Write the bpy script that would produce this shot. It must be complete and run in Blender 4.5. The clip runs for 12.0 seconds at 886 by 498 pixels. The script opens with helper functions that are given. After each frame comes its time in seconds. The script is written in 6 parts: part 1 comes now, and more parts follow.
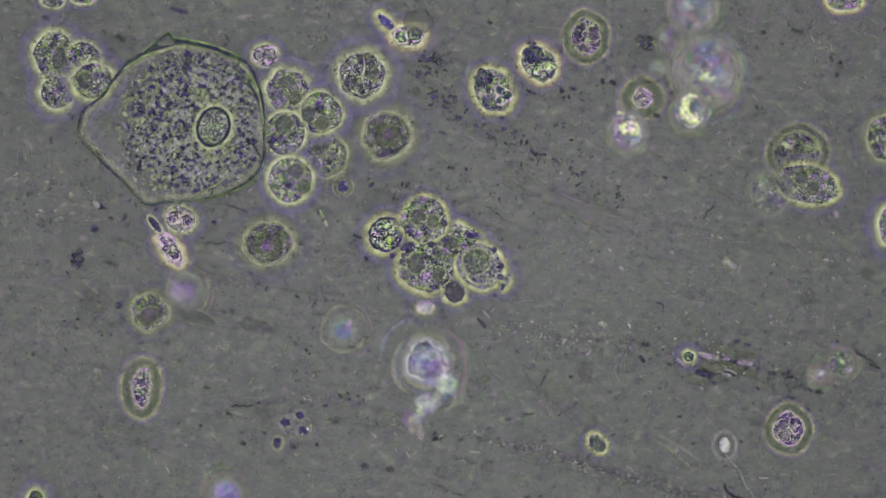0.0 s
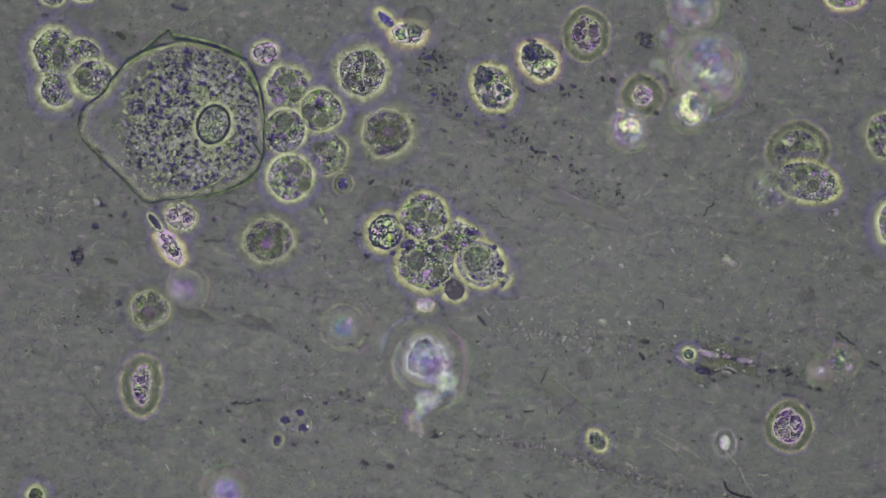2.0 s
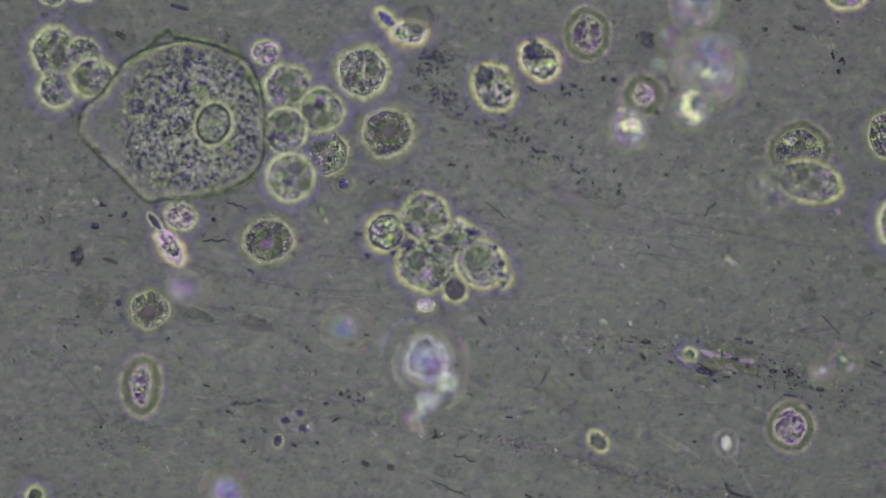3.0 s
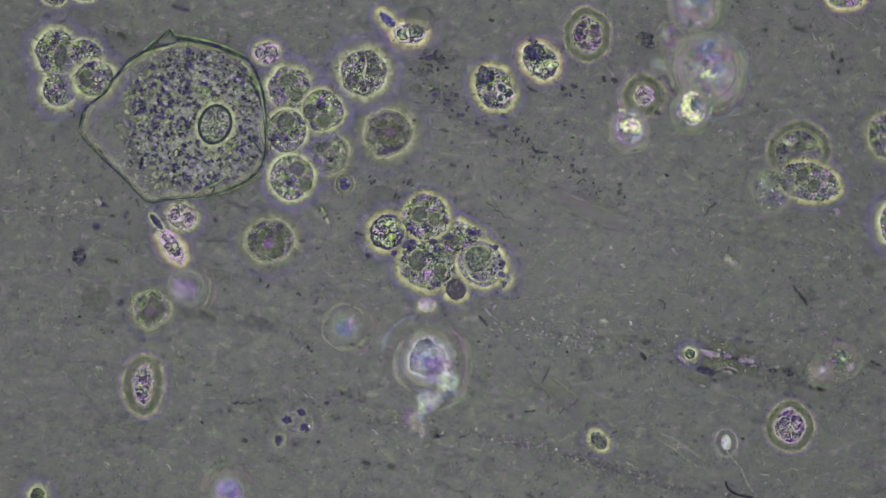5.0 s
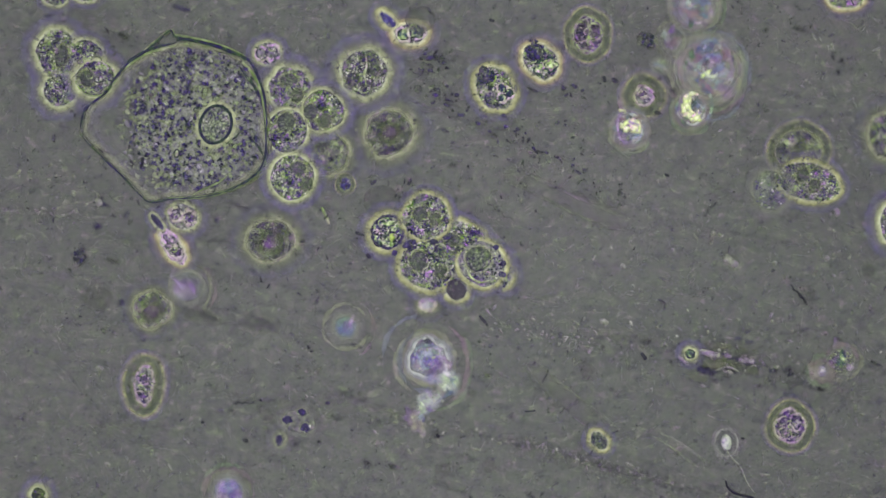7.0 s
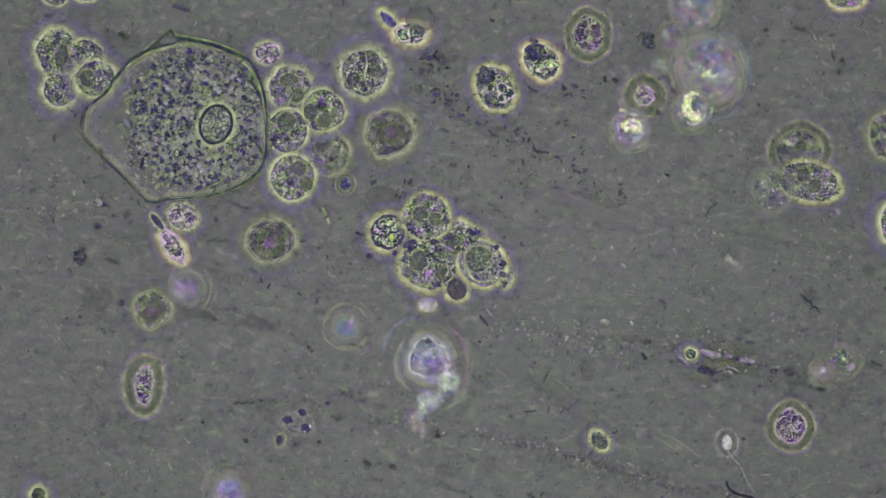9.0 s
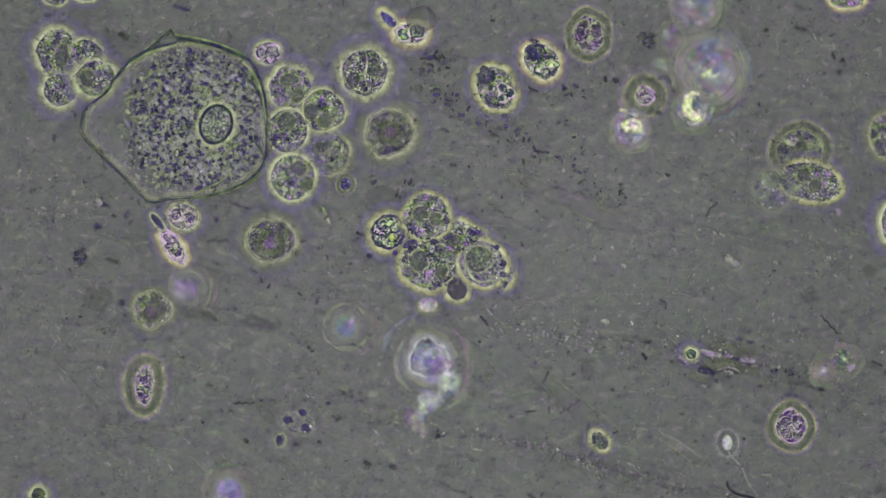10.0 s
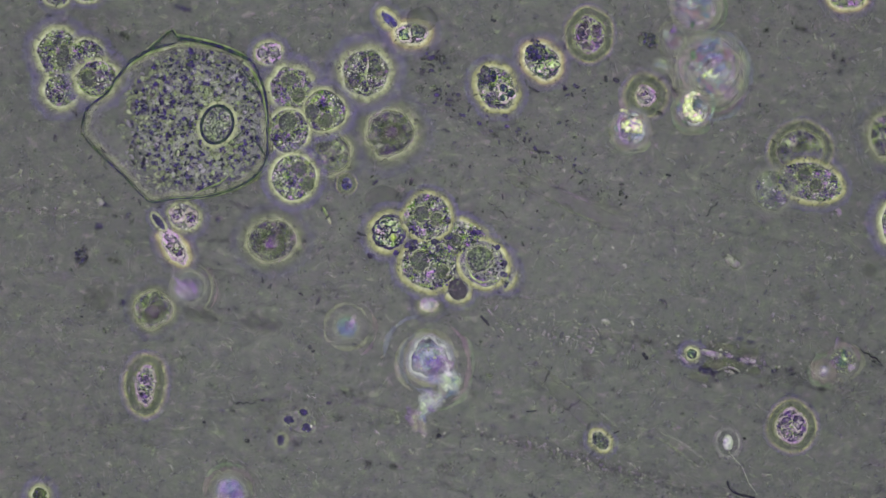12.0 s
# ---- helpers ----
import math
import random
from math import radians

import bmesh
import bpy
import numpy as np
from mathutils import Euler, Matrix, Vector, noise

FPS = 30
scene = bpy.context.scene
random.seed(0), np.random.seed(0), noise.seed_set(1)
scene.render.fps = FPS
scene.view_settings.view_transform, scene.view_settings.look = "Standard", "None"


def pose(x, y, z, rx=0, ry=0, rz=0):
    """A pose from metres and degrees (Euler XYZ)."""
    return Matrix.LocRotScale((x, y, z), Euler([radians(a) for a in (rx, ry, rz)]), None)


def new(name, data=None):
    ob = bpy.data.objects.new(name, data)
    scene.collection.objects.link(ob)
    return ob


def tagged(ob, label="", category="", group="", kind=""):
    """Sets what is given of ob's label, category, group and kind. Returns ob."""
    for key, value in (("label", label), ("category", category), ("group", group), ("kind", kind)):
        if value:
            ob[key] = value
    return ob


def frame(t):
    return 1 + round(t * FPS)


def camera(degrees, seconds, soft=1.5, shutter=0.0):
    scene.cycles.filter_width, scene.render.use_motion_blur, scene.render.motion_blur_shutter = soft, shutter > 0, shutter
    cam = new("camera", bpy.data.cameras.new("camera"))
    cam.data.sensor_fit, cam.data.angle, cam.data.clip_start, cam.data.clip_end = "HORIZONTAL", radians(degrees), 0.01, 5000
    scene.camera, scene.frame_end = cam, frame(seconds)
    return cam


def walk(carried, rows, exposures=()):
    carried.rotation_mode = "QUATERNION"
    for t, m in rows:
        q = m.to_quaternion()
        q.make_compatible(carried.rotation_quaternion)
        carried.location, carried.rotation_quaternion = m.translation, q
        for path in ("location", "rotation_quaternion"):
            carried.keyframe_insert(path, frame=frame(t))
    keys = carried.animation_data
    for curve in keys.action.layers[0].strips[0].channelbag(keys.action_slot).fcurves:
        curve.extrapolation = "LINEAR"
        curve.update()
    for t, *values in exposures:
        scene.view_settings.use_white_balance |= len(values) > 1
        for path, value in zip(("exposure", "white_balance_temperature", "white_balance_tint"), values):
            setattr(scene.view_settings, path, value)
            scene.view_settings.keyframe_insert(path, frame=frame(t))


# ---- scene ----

# A wet smear under a microscope, enlarged about 6000 times: one millimetre here is about a sixth of a micrometre.
# x runs across the field, y up it, z towards the objective; the slide's top lies at z = 0.
FIELD = 6.0
REACH = 0.784 / math.tan(radians(FIELD / 2))   # working distance, at which the focal plane lies
DEPTH = 0.05                                   # travel of the fine focus from the middle layer to the top one
LOW = 0.03                                     # height of the middle layer over the slide


def level(f):
    """Height of a focus level: -0.6 the slide, 0 the middle layer, 1 the top layer."""
    return LOW + f * DEPTH


cam = camera(FIELD, 12.0, soft=1.5)
cam.data.dof.use_dof = True
cam.data.dof.focus_distance = REACH
cam.data.dof.aperture_fstop = 0.2

# seconds, stage drift x and y in millimetres, focus level (-0.6 the slide, 1 the top layer)
DRIFT = [
    (0.0, 1.0, 4.5, 0.40), (0.5, 0.3, 1.5, 0.41), (1.0, 0.0, 0.0, 0.42), (1.5, 0.5, 0.0, 0.41), (2.0, 1.0, 0.0, 0.40),
    (2.3, 1.2, 0.0, 0.3), (2.6, 1.5, 0.0, -0.2), (2.9, 2.0, 0.0, -0.37), (3.2, 2.0, 0.0, -0.38), (4.0, 2.8, 0.0, 0.05),
    (4.8, 3.5, 0.0, 0.56), (5.1, 3.6, 0.0, 0.66), (5.6, 3.8, 0.0, 0.72), (6.0, 4.0, 0.0, 0.94), (6.3, 4.2, 0.0, 1.0),
    (6.7, 4.4, 0.0, 0.94), (7.2, 4.5, 0.0, 0.86), (8.0, 4.8, 0.0, 0.82), (8.8, 5.0, 0.0, 0.74), (9.2, 5.0, 0.0, 0.64),
    (9.5, 5.1, 0.0, 0.58), (9.8, 5.3, 0.0, 0.42), (10.0, 5.5, 0.0, 0.50), (10.2, 6.0, 0.0, 0.74), (10.5, 6.5, 0.0, 0.93),
    (11.0, 6.6, 0.0, 0.94), (11.5, 6.8, 0.0, 0.86), (12.0, 7.0, 0.0, 0.80),
]
walk(cam, [(t, pose(-dx * 0.001, dy * 0.001, REACH + level(f))) for t, dx, dy, f in DRIFT])

# ---- light: diffused source added above the slide; the microscope's own shines from below ----
world = bpy.data.worlds.new("fill_light")
world.use_nodes = True
world.node_tree.nodes["Background"].inputs["Color"].default_value = (0.98, 1.0, 1.0, 1)
world.node_tree.nodes["Background"].inputs["Strength"].default_value = 0.45
scene.world = world
scene.cycles.transparent_max_bounces = 48   # many clear films lie over one another
lamp_data = bpy.data.lights.new("overhead_lamp", "SPOT")
lamp_data.energy, lamp_data.color, lamp_data.shadow_soft_size = 28800, (0.955, 0.985, 1.0), 1.5
lamp_data.spot_size, lamp_data.spot_blend = radians(8.2), 1.0
overhead_lamp = new("overhead_lamp", lamp_data)
overhead_lamp.matrix_world = pose(-0.03, -0.01, 30.0)


# ---- materials ----
def lin(r, g, b):
    return tuple(((c / 255 + 0.055) / 1.055) ** 2.4 if c > 10 else c / 3295 for c in (r, g, b)) + (1.0,)


def ramp(nt, stops, kind="LINEAR"):
    n = nt.nodes.new("ShaderNodeValToRGB")
    n.color_ramp.interpolation = kind
    e = n.color_ramp.elements
    while len(e) < len(stops):
        e.new(0.5)
    for k, (p, c) in enumerate(stops):
        e[k].position, e[k].color = p, c
    return n


def noise_node(nt, scale, detail=3.0, rough=0.6, stretch=None, space="Object"):
    """Noise in the object's own space, shifted for each object so that no two share a pattern."""
    tc = nt.nodes.new("ShaderNodeTexCoord")
    n = nt.nodes.new("ShaderNodeTexNoise")
    n.inputs["Scale"].default_value, n.inputs["Detail"].default_value, n.inputs["Roughness"].default_value = scale, detail, rough
    info = nt.nodes.new("ShaderNodeObjectInfo")
    shift = nt.nodes.new("ShaderNodeVectorMath")
    shift.operation = "MULTIPLY_ADD"
    shift.inputs[1].default_value = (7.3, 5.1, 3.7)
    nt.links.new(info.outputs["Random"], shift.inputs[0])
    nt.links.new(tc.outputs[space], shift.inputs[2])
    mp = nt.nodes.new("ShaderNodeMapping")
    if stretch:
        mp.inputs["Rotation"].default_value[2] = stretch[0]
        mp.inputs["Scale"].default_value = (stretch[1], stretch[2], 1)
    nt.links.new(shift.outputs[0], mp.inputs[0])
    nt.links.new(mp.outputs[0], n.inputs["Vector"])
    return n


def surface(name, rough=0.55, gloss=0.08):
    m = bpy.data.materials.new(name)
    m.use_nodes = True
    nt = m.node_tree
    p = nt.nodes["Principled BSDF"]
    p.inputs["Roughness"].default_value = rough
    p.inputs["Specular IOR Level"].default_value = gloss
    return m, nt, p


def speckled(name, stops, scale=230, alpha=1.0, bump=0.25, rough=0.5, detail=3.0, tint=1.0, coarse=0.35, fade=False):
    """Grainy cell matter: colour by fine noise, broken by a coarser one; with fade it thins out towards the rim of a lens."""
    m, nt, p = surface(name, rough)
    a, b = noise_node(nt, scale, detail), noise_node(nt, scale * 0.22, 2)
    mix = nt.nodes.new("ShaderNodeMath")
    mix.operation = "MULTIPLY_ADD"
    mix.inputs[1].default_value, mix.inputs[2].default_value = coarse, -0.5 * coarse
    nt.links.new(b.outputs["Fac"], mix.inputs[0])
    add = nt.nodes.new("ShaderNodeMath")
    nt.links.new(a.outputs["Fac"], add.inputs[0])
    nt.links.new(mix.outputs[0], add.inputs[1])
    r = ramp(nt, stops)
    nt.links.new(add.outputs[0], r.inputs[0])
    hue = noise_node(nt, scale * 0.34, 2)
    shift = ramp(nt, [(0.34, (1.0 + 0.16 * tint, 1.0 - 0.14 * tint, 1.0 + 0.42 * tint, 1)), (0.48, (1, 1, 1, 1)), (0.66, (1.0 - 0.02 * tint, 1.0 + 0.12 * tint, 1.0 - 0.24 * tint, 1))])
    nt.links.new(hue.outputs["Color"], shift.inputs[0])
    mx = nt.nodes.new("ShaderNodeMix")
    mx.data_type, mx.blend_type = "RGBA", "MULTIPLY"
    mx.inputs["Factor"].default_value = 1.0
    nt.links.new(r.outputs[0], mx.inputs["A"])
    nt.links.new(shift.outputs[0], mx.inputs["B"])
    nt.links.new(mx.outputs["Result"], p.inputs["Base Color"])
    p.inputs["Alpha"].default_value = alpha
    if fade:
        uv = nt.nodes.new("ShaderNodeTexCoord")
        sep = nt.nodes.new("ShaderNodeSeparateXYZ")
        thin = ramp(nt, [(0.0, (alpha, alpha, alpha, 1)), (0.45, (0.85 * alpha, 0.85 * alpha, 0.85 * alpha, 1)), (1.0, (0, 0, 0, 1))], "EASE")
        nt.links.new(uv.outputs["UV"], sep.inputs[0])
        nt.links.new(sep.outputs[0], thin.inputs[0])
        nt.links.new(thin.outputs[0], p.inputs["Alpha"])
    bp = nt.nodes.new("ShaderNodeBump")
    bp.inputs["Strength"].default_value, bp.inputs["Distance"].default_value = bump, 0.002
    nt.links.new(a.outputs["Fac"], bp.inputs["Height"])
    nt.links.new(bp.outputs[0], p.inputs["Normal"])
    return m


def grains(name, stops, alpha=1.0):
    """Each grain takes its own colour."""
    m, nt, p = surface(name, 0.4)
    g = nt.nodes.new("ShaderNodeNewGeometry")
    r = ramp(nt, stops, "CONSTANT")
    nt.links.new(g.outputs["Random Per Island"], r.inputs[0])
    nt.links.new(r.outputs[0], p.inputs["Base Color"])
    p.inputs["Alpha"].default_value = alpha
    return m


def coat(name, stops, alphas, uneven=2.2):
    """Optical halo painted as colour and alpha that thin outwards (u runs from the cell to its outer edge); the inner
    mass uses it too.
    """
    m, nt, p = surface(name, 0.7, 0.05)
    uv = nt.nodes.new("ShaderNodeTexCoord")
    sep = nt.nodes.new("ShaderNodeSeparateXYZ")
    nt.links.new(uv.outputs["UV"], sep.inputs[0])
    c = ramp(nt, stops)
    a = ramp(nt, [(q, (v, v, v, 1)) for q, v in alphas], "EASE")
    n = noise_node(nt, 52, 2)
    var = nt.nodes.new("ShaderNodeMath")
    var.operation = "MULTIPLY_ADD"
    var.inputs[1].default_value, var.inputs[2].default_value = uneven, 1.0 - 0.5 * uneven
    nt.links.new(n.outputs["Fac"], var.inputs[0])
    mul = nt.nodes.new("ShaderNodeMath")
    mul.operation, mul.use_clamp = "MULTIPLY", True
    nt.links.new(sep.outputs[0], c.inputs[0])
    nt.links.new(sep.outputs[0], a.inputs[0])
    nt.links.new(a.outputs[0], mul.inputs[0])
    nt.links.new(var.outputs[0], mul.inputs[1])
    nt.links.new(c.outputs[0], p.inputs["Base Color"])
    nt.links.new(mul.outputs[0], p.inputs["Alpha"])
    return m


M_CYTO = speckled("granular_cytoplasm", [(0.31, lin(72, 62, 110)), (0.4, lin(112, 108, 138)), (0.5, lin(154, 153, 154)), (0.59, lin(200, 204, 184)), (0.68, lin(250, 252, 232))], 270, 0.38, tint=3.2, coarse=0.7)
M_CYTO_LOW = speckled("dim_cytoplasm", [(0.32, lin(58, 50, 82)), (0.42, lin(100, 96, 114)), (0.52, lin(140, 142, 132)), (0.61, lin(186, 194, 158)), (0.7, lin(244, 248, 214))], 240, 0.75, tint=1.9, coarse=0.8)
M_PLUM = speckled("plum_nucleus", [(0.34, lin(56, 46, 70)), (0.48, lin(80, 72, 86)), (0.6, lin(106, 100, 104)), (0.72, lin(152, 138, 150))], 200, 0.66, tint=1.0)
M_GREENISH = speckled("yellow_green_mass", [(0.34, lin(44, 46, 88)), (0.43, lin(80, 98, 106)), (0.51, lin(136, 154, 124)), (0.6, lin(204, 216, 166)), (0.7, lin(246, 248, 222))], 150, 0.92, 0.3, tint=1.8, coarse=0.7, fade=True)
M_PASTEL = speckled("pastel_mottled_mass", [(0.3, lin(112, 160, 170)), (0.38, lin(160, 140, 196)), (0.45, lin(156, 168, 164)), (0.5, lin(214, 172, 194)), (0.55, lin(168, 198, 166)), (0.61, lin(200, 206, 240)), (0.7, lin(250, 252, 236))], 60, 0.3, 0.2, tint=1.0, coarse=0.4, fade=True)
# glow round blurred cells, painted as a thin pastel layer
M_PASTEL_THIN = speckled("thin_pastel_glow", [(0.3, lin(130, 166, 172)), (0.4, lin(168, 152, 198)), (0.48, lin(170, 172, 168)), (0.54, lin(206, 180, 198)), (0.62, lin(178, 198, 172)), (0.7, lin(230, 230, 216))], 60, 0.26, 0.1, tint=1.2, coarse=0.4, fade=True)
M_CRYSTAL = speckled("bright_yellowish_mass", [(0.32, lin(160, 140, 180)), (0.42, lin(204, 206, 176)), (0.52, lin(240, 242, 184)), (0.64, lin(255, 255, 230))], 120, 0.97, 0.3, tint=1.6, fade=True)
M_YELLOW = speckled("yellow_green_film", [(0.34, lin(104, 106, 102)), (0.48, lin(126, 134, 104)), (0.62, lin(160, 168, 120))], 60, 0.2, 0.1, tint=1.4, coarse=0.8)
M_EDGE = speckled("green_folded_edge", [(0.3, lin(104, 114, 98)), (0.46, lin(136, 152, 108)), (0.58, lin(170, 184, 134)), (0.72, lin(212, 218, 186))], 40, 0.7, 0.1, tint=1.2, coarse=0.6)
M_EDGE_DARK = speckled("violet_folded_edge", [(0.32, lin(44, 36, 92)), (0.48, lin(56, 56, 90)), (0.64, lin(78, 100, 76))], 90, 0.74, 0.1, tint=1.8)
M_EDGE_WALL = speckled("nucleus_wall_matter", [(0.32, lin(34, 38, 60)), (0.5, lin(46, 58, 68)), (0.68, lin(74, 92, 74))], 130, 0.92, 0.1)
M_ROD_LOW = speckled("dark_settled_microbe", [(0.3, lin(34, 30, 54)), (0.55, lin(48, 48, 64)), (0.72, lin(74, 74, 82))], 150, 0.52, 0.1)
M_CLEAR = speckled("clear_bubble_matter", [(0.3, lin(84, 90, 84)), (0.55, lin(96, 101, 94)), (0.72, lin(108, 112, 104))], 60, 0.1, 0.05)
M_ROD = speckled("soft_dark_microbe", [(0.3, lin(46, 44, 62)), (0.55, lin(62, 62, 74)), (0.72, lin(84, 84, 88))], 150, 0.72, 0.1)
M_CYTO_PALE = speckled("pale_cytoplasm", [(0.33, lin(96, 92, 108)), (0.45, lin(120, 120, 124)), (0.58, lin(146, 146, 142)), (0.7, lin(190, 190, 178))], 230, 0.7, tint=1.4, coarse=0.7)
M_SHEET = speckled("thin_cell_sheet", [(0.3, lin(122, 122, 132)), (0.45, lin(154, 156, 156)), (0.56, lin(178, 184, 174)), (0.7, lin(212, 216, 200))], 130, 0.07, 0.15, tint=1.6, coarse=0.6)
M_NUCLEUS = speckled("smooth_grey_nucleus", [(0.3, lin(60, 58, 76)), (0.5, lin(86, 90, 92)), (0.66, lin(122, 126, 114))], 250, 0.66, 0.05)
M_NUCLEUS_GREEN = speckled("greenish_grey_nucleus", [(0.3, lin(62, 66, 66)), (0.5, lin(90, 98, 86)), (0.66, lin(126, 132, 108))], 250, 0.64, 0.05)
M_NUCLEUS_LIGHT = speckled("grainy_nucleus", [(0.36, lin(72, 76, 84)), (0.48, lin(120, 126, 116)), (0.58, lin(164, 168, 148)), (0.68, lin(212, 210, 200))], 260, 0.85)
M_OIL = speckled("smooth_dark_droplet", [(0.3, lin(66, 60, 78)), (0.6, lin(82, 76, 90)), (0.7, lin(96, 92, 98))], 40, 0.97, 0.02, 0.8)
M_WHITE = speckled("bright_pale_mass", [(0.3, lin(140, 132, 168)), (0.42, lin(190, 190, 198)), (0.55, lin(238, 242, 228)), (0.7, lin(255, 255, 250))], 110, 0.6, 0.3, fade=True)
M_MISTY = speckled("misty_mass", [(0.32, lin(122, 118, 168)), (0.44, lin(148, 152, 186)), (0.52, lin(188, 180, 202)), (0.6, lin(200, 210, 204)), (0.68, lin(244, 246, 240))], 50, 0.48, 0.3, tint=1.4, coarse=0.6, fade=True)
M_FAINT = speckled("faint_body", [(0.3, lin(90, 90, 98)), (0.5, lin(106, 108, 106)), (0.68, lin(136, 138, 130))], 120, 0.4)
M_MEMBRANE = speckled("dark_membrane", [(0.3, lin(38, 38, 60)), (0.5, lin(56, 60, 72)), (0.7, lin(92, 104, 84))], 90, 0.88, tint=1.8)
M_FOLD = speckled("pale_membrane_fold", [(0.3, lin(118, 132, 92)), (0.5, lin(158, 176, 116)), (0.7, lin(208, 216, 168))], 120, 0.8)
M_RIM = speckled("bright_rim", [(0.3, lin(140, 148, 116)), (0.5, lin(186, 192, 160)), (0.7, lin(232, 228, 214))], 140, 0.74, tint=2.4)
M_RIM_SOFT = speckled("soft_rim", [(0.3, lin(112, 116, 96)), (0.5, lin(136, 140, 114)), (0.7, lin(164, 166, 140))], 120, 0.6)
M_RIM_PINK = speckled("pink_rim", [(0.3, lin(158, 132, 162)), (0.5, lin(214, 192, 206)), (0.7, lin(244, 236, 226))], 120, 0.92, tint=1.4)
M_DARK = speckled("dark_microbe", [(0.3, lin(30, 28, 46)), (0.55, lin(44, 44, 56)), (0.72, lin(66, 66, 72))], 150, 0.95, 0.1)
M_PURPLE = speckled("violet_microbe", [(0.3, lin(44, 38, 76)), (0.55, lin(64, 58, 98)), (0.72, lin(96, 88, 124))], 150, 0.85, 0.1)
M_GREY = speckled("grey_microbe", [(0.3, lin(64, 66, 68)), (0.55, lin(82, 86, 80)), (0.72, lin(104, 108, 96))], 150, 0.55, 0.1)
M_DIM = speckled("dim_grey_body", [(0.3, lin(86, 88, 86)), (0.5, lin(98, 100, 96)), (0.7, lin(128, 130, 118))], 110, 0.16, 0.1)
M_OLIVE = speckled("dark_olive_body", [(0.34, lin(44, 48, 48)), (0.48, lin(66, 74, 60)), (0.6, lin(100, 112, 76)), (0.7, lin(150, 156, 120))], 160, 0.9)
M_HAZE = speckled("hazy_mass", [(0.32, lin(112, 104, 134)), (0.46, lin(130, 128, 142)), (0.58, lin(164, 168, 162)), (0.7, lin(212, 214, 204))], 45, 0.3, 0.3, tint=2.0, coarse=0.7, fade=True)
# Diffraction fringes of blurred cells, painted as thin coloured bands
M_RING = speckled("pale_shell", [(0.3, lin(128, 130, 112)), (0.5, lin(152, 154, 128)), (0.7, lin(182, 182, 158))], 60, 0.4, 0.1, tint=0.7, coarse=0.9, fade=True)
M_RING_PINK = speckled("pinkish_fringe", [(0.3, lin(120, 104, 118)), (0.5, lin(146, 124, 136)), (0.7, lin(174, 152, 158))], 60, 0.4, 0.1, tint=0.7, coarse=0.9, fade=True)
M_RING_BLUE = speckled("bluish_fringe", [(0.3, lin(112, 112, 144)), (0.5, lin(130, 134, 160)), (0.7, lin(160, 166, 180))], 60, 0.32, 0.1, tint=0.7, coarse=0.9, fade=True)
M_RING_GREEN = speckled("greenish_fringe", [(0.3, lin(104, 120, 104)), (0.5, lin(126, 142, 116)), (0.7, lin(156, 168, 140))], 60, 0.4, 0.1, tint=0.7, coarse=0.9, fade=True)
M_BLUISH = speckled("bluish_mist", [(0.32, lin(92, 96, 148)), (0.46, lin(116, 128, 166)), (0.56, lin(138, 164, 178)), (0.68, lin(200, 214, 214))], 70, 0.42, 0.2, tint=1.4, coarse=0.6, fade=True)
M_LILACMIST = speckled("lilac_mist", [(0.32, lin(112, 92, 140)), (0.46, lin(146, 124, 164)), (0.56, lin(178, 156, 178)), (0.68, lin(220, 210, 214))], 70, 0.42, 0.2, tint=1.4, coarse=0.6, fade=True)
M_PINKISH = speckled("pinkish_mist", [(0.32, lin(118, 94, 116)), (0.46, lin(146, 116, 130)), (0.56, lin(164, 138, 140)), (0.68, lin(190, 176, 160))], 70, 0.42, 0.2, tint=1.2, coarse=0.6, fade=True)
M_TEALMIST = speckled("teal_mist", [(0.32, lin(64, 92, 100)), (0.46, lin(90, 122, 118)), (0.56, lin(136, 160, 126)), (0.68, lin(204, 212, 160))], 90, 0.5, 0.2, tint=1.4, coarse=0.6, fade=True)
M_DARKGRAIN = speckled("dark_grained_nucleus", [(0.34, lin(48, 42, 70)), (0.45, lin(76, 78, 82)), (0.56, lin(100, 106, 96)), (0.7, lin(150, 152, 140))], 220, 0.95, tint=1.4)
M_LILAC = speckled("pale_lilac_body", [(0.33, lin(116, 108, 132)), (0.45, lin(150, 144, 160)), (0.57, lin(184, 180, 182)), (0.7, lin(222, 222, 206))], 170, 0.6, tint=1.3, coarse=0.6)
M_BLUE = speckled("blue_violet_body", [(0.3, lin(54, 44, 104)), (0.5, lin(78, 70, 144)), (0.7, lin(128, 124, 180))], 150, 0.9, 0.1)
M_VIOLETDIM = speckled("dim_violet_body", [(0.3, lin(80, 74, 98)), (0.5, lin(96, 92, 108)), (0.7, lin(128, 130, 116))], 110, 0.17, 0.1, tint=1.6)
M_DEEP = speckled("deep_violet_microbe", [(0.3, lin(44, 32, 84)), (0.55, lin(60, 48, 104)), (0.72, lin(84, 72, 124))], 150, 0.9, 0.1)
M_LILAC_THIN = speckled("pale_lilac_film", [(0.33, lin(136, 122, 146)), (0.45, lin(168, 156, 172)), (0.57, lin(200, 192, 194)), (0.7, lin(236, 232, 222))], 120, 0.45, tint=1.3, coarse=0.6)
M_LOWDIM = speckled("dim_violet_cytoplasm", [(0.32, lin(62, 54, 84)), (0.42, lin(90, 84, 102)), (0.52, lin(112, 112, 110)), (0.61, lin(150, 154, 134)), (0.7, lin(200, 202, 176))], 240, 0.5, tint=1.9, coarse=0.9)
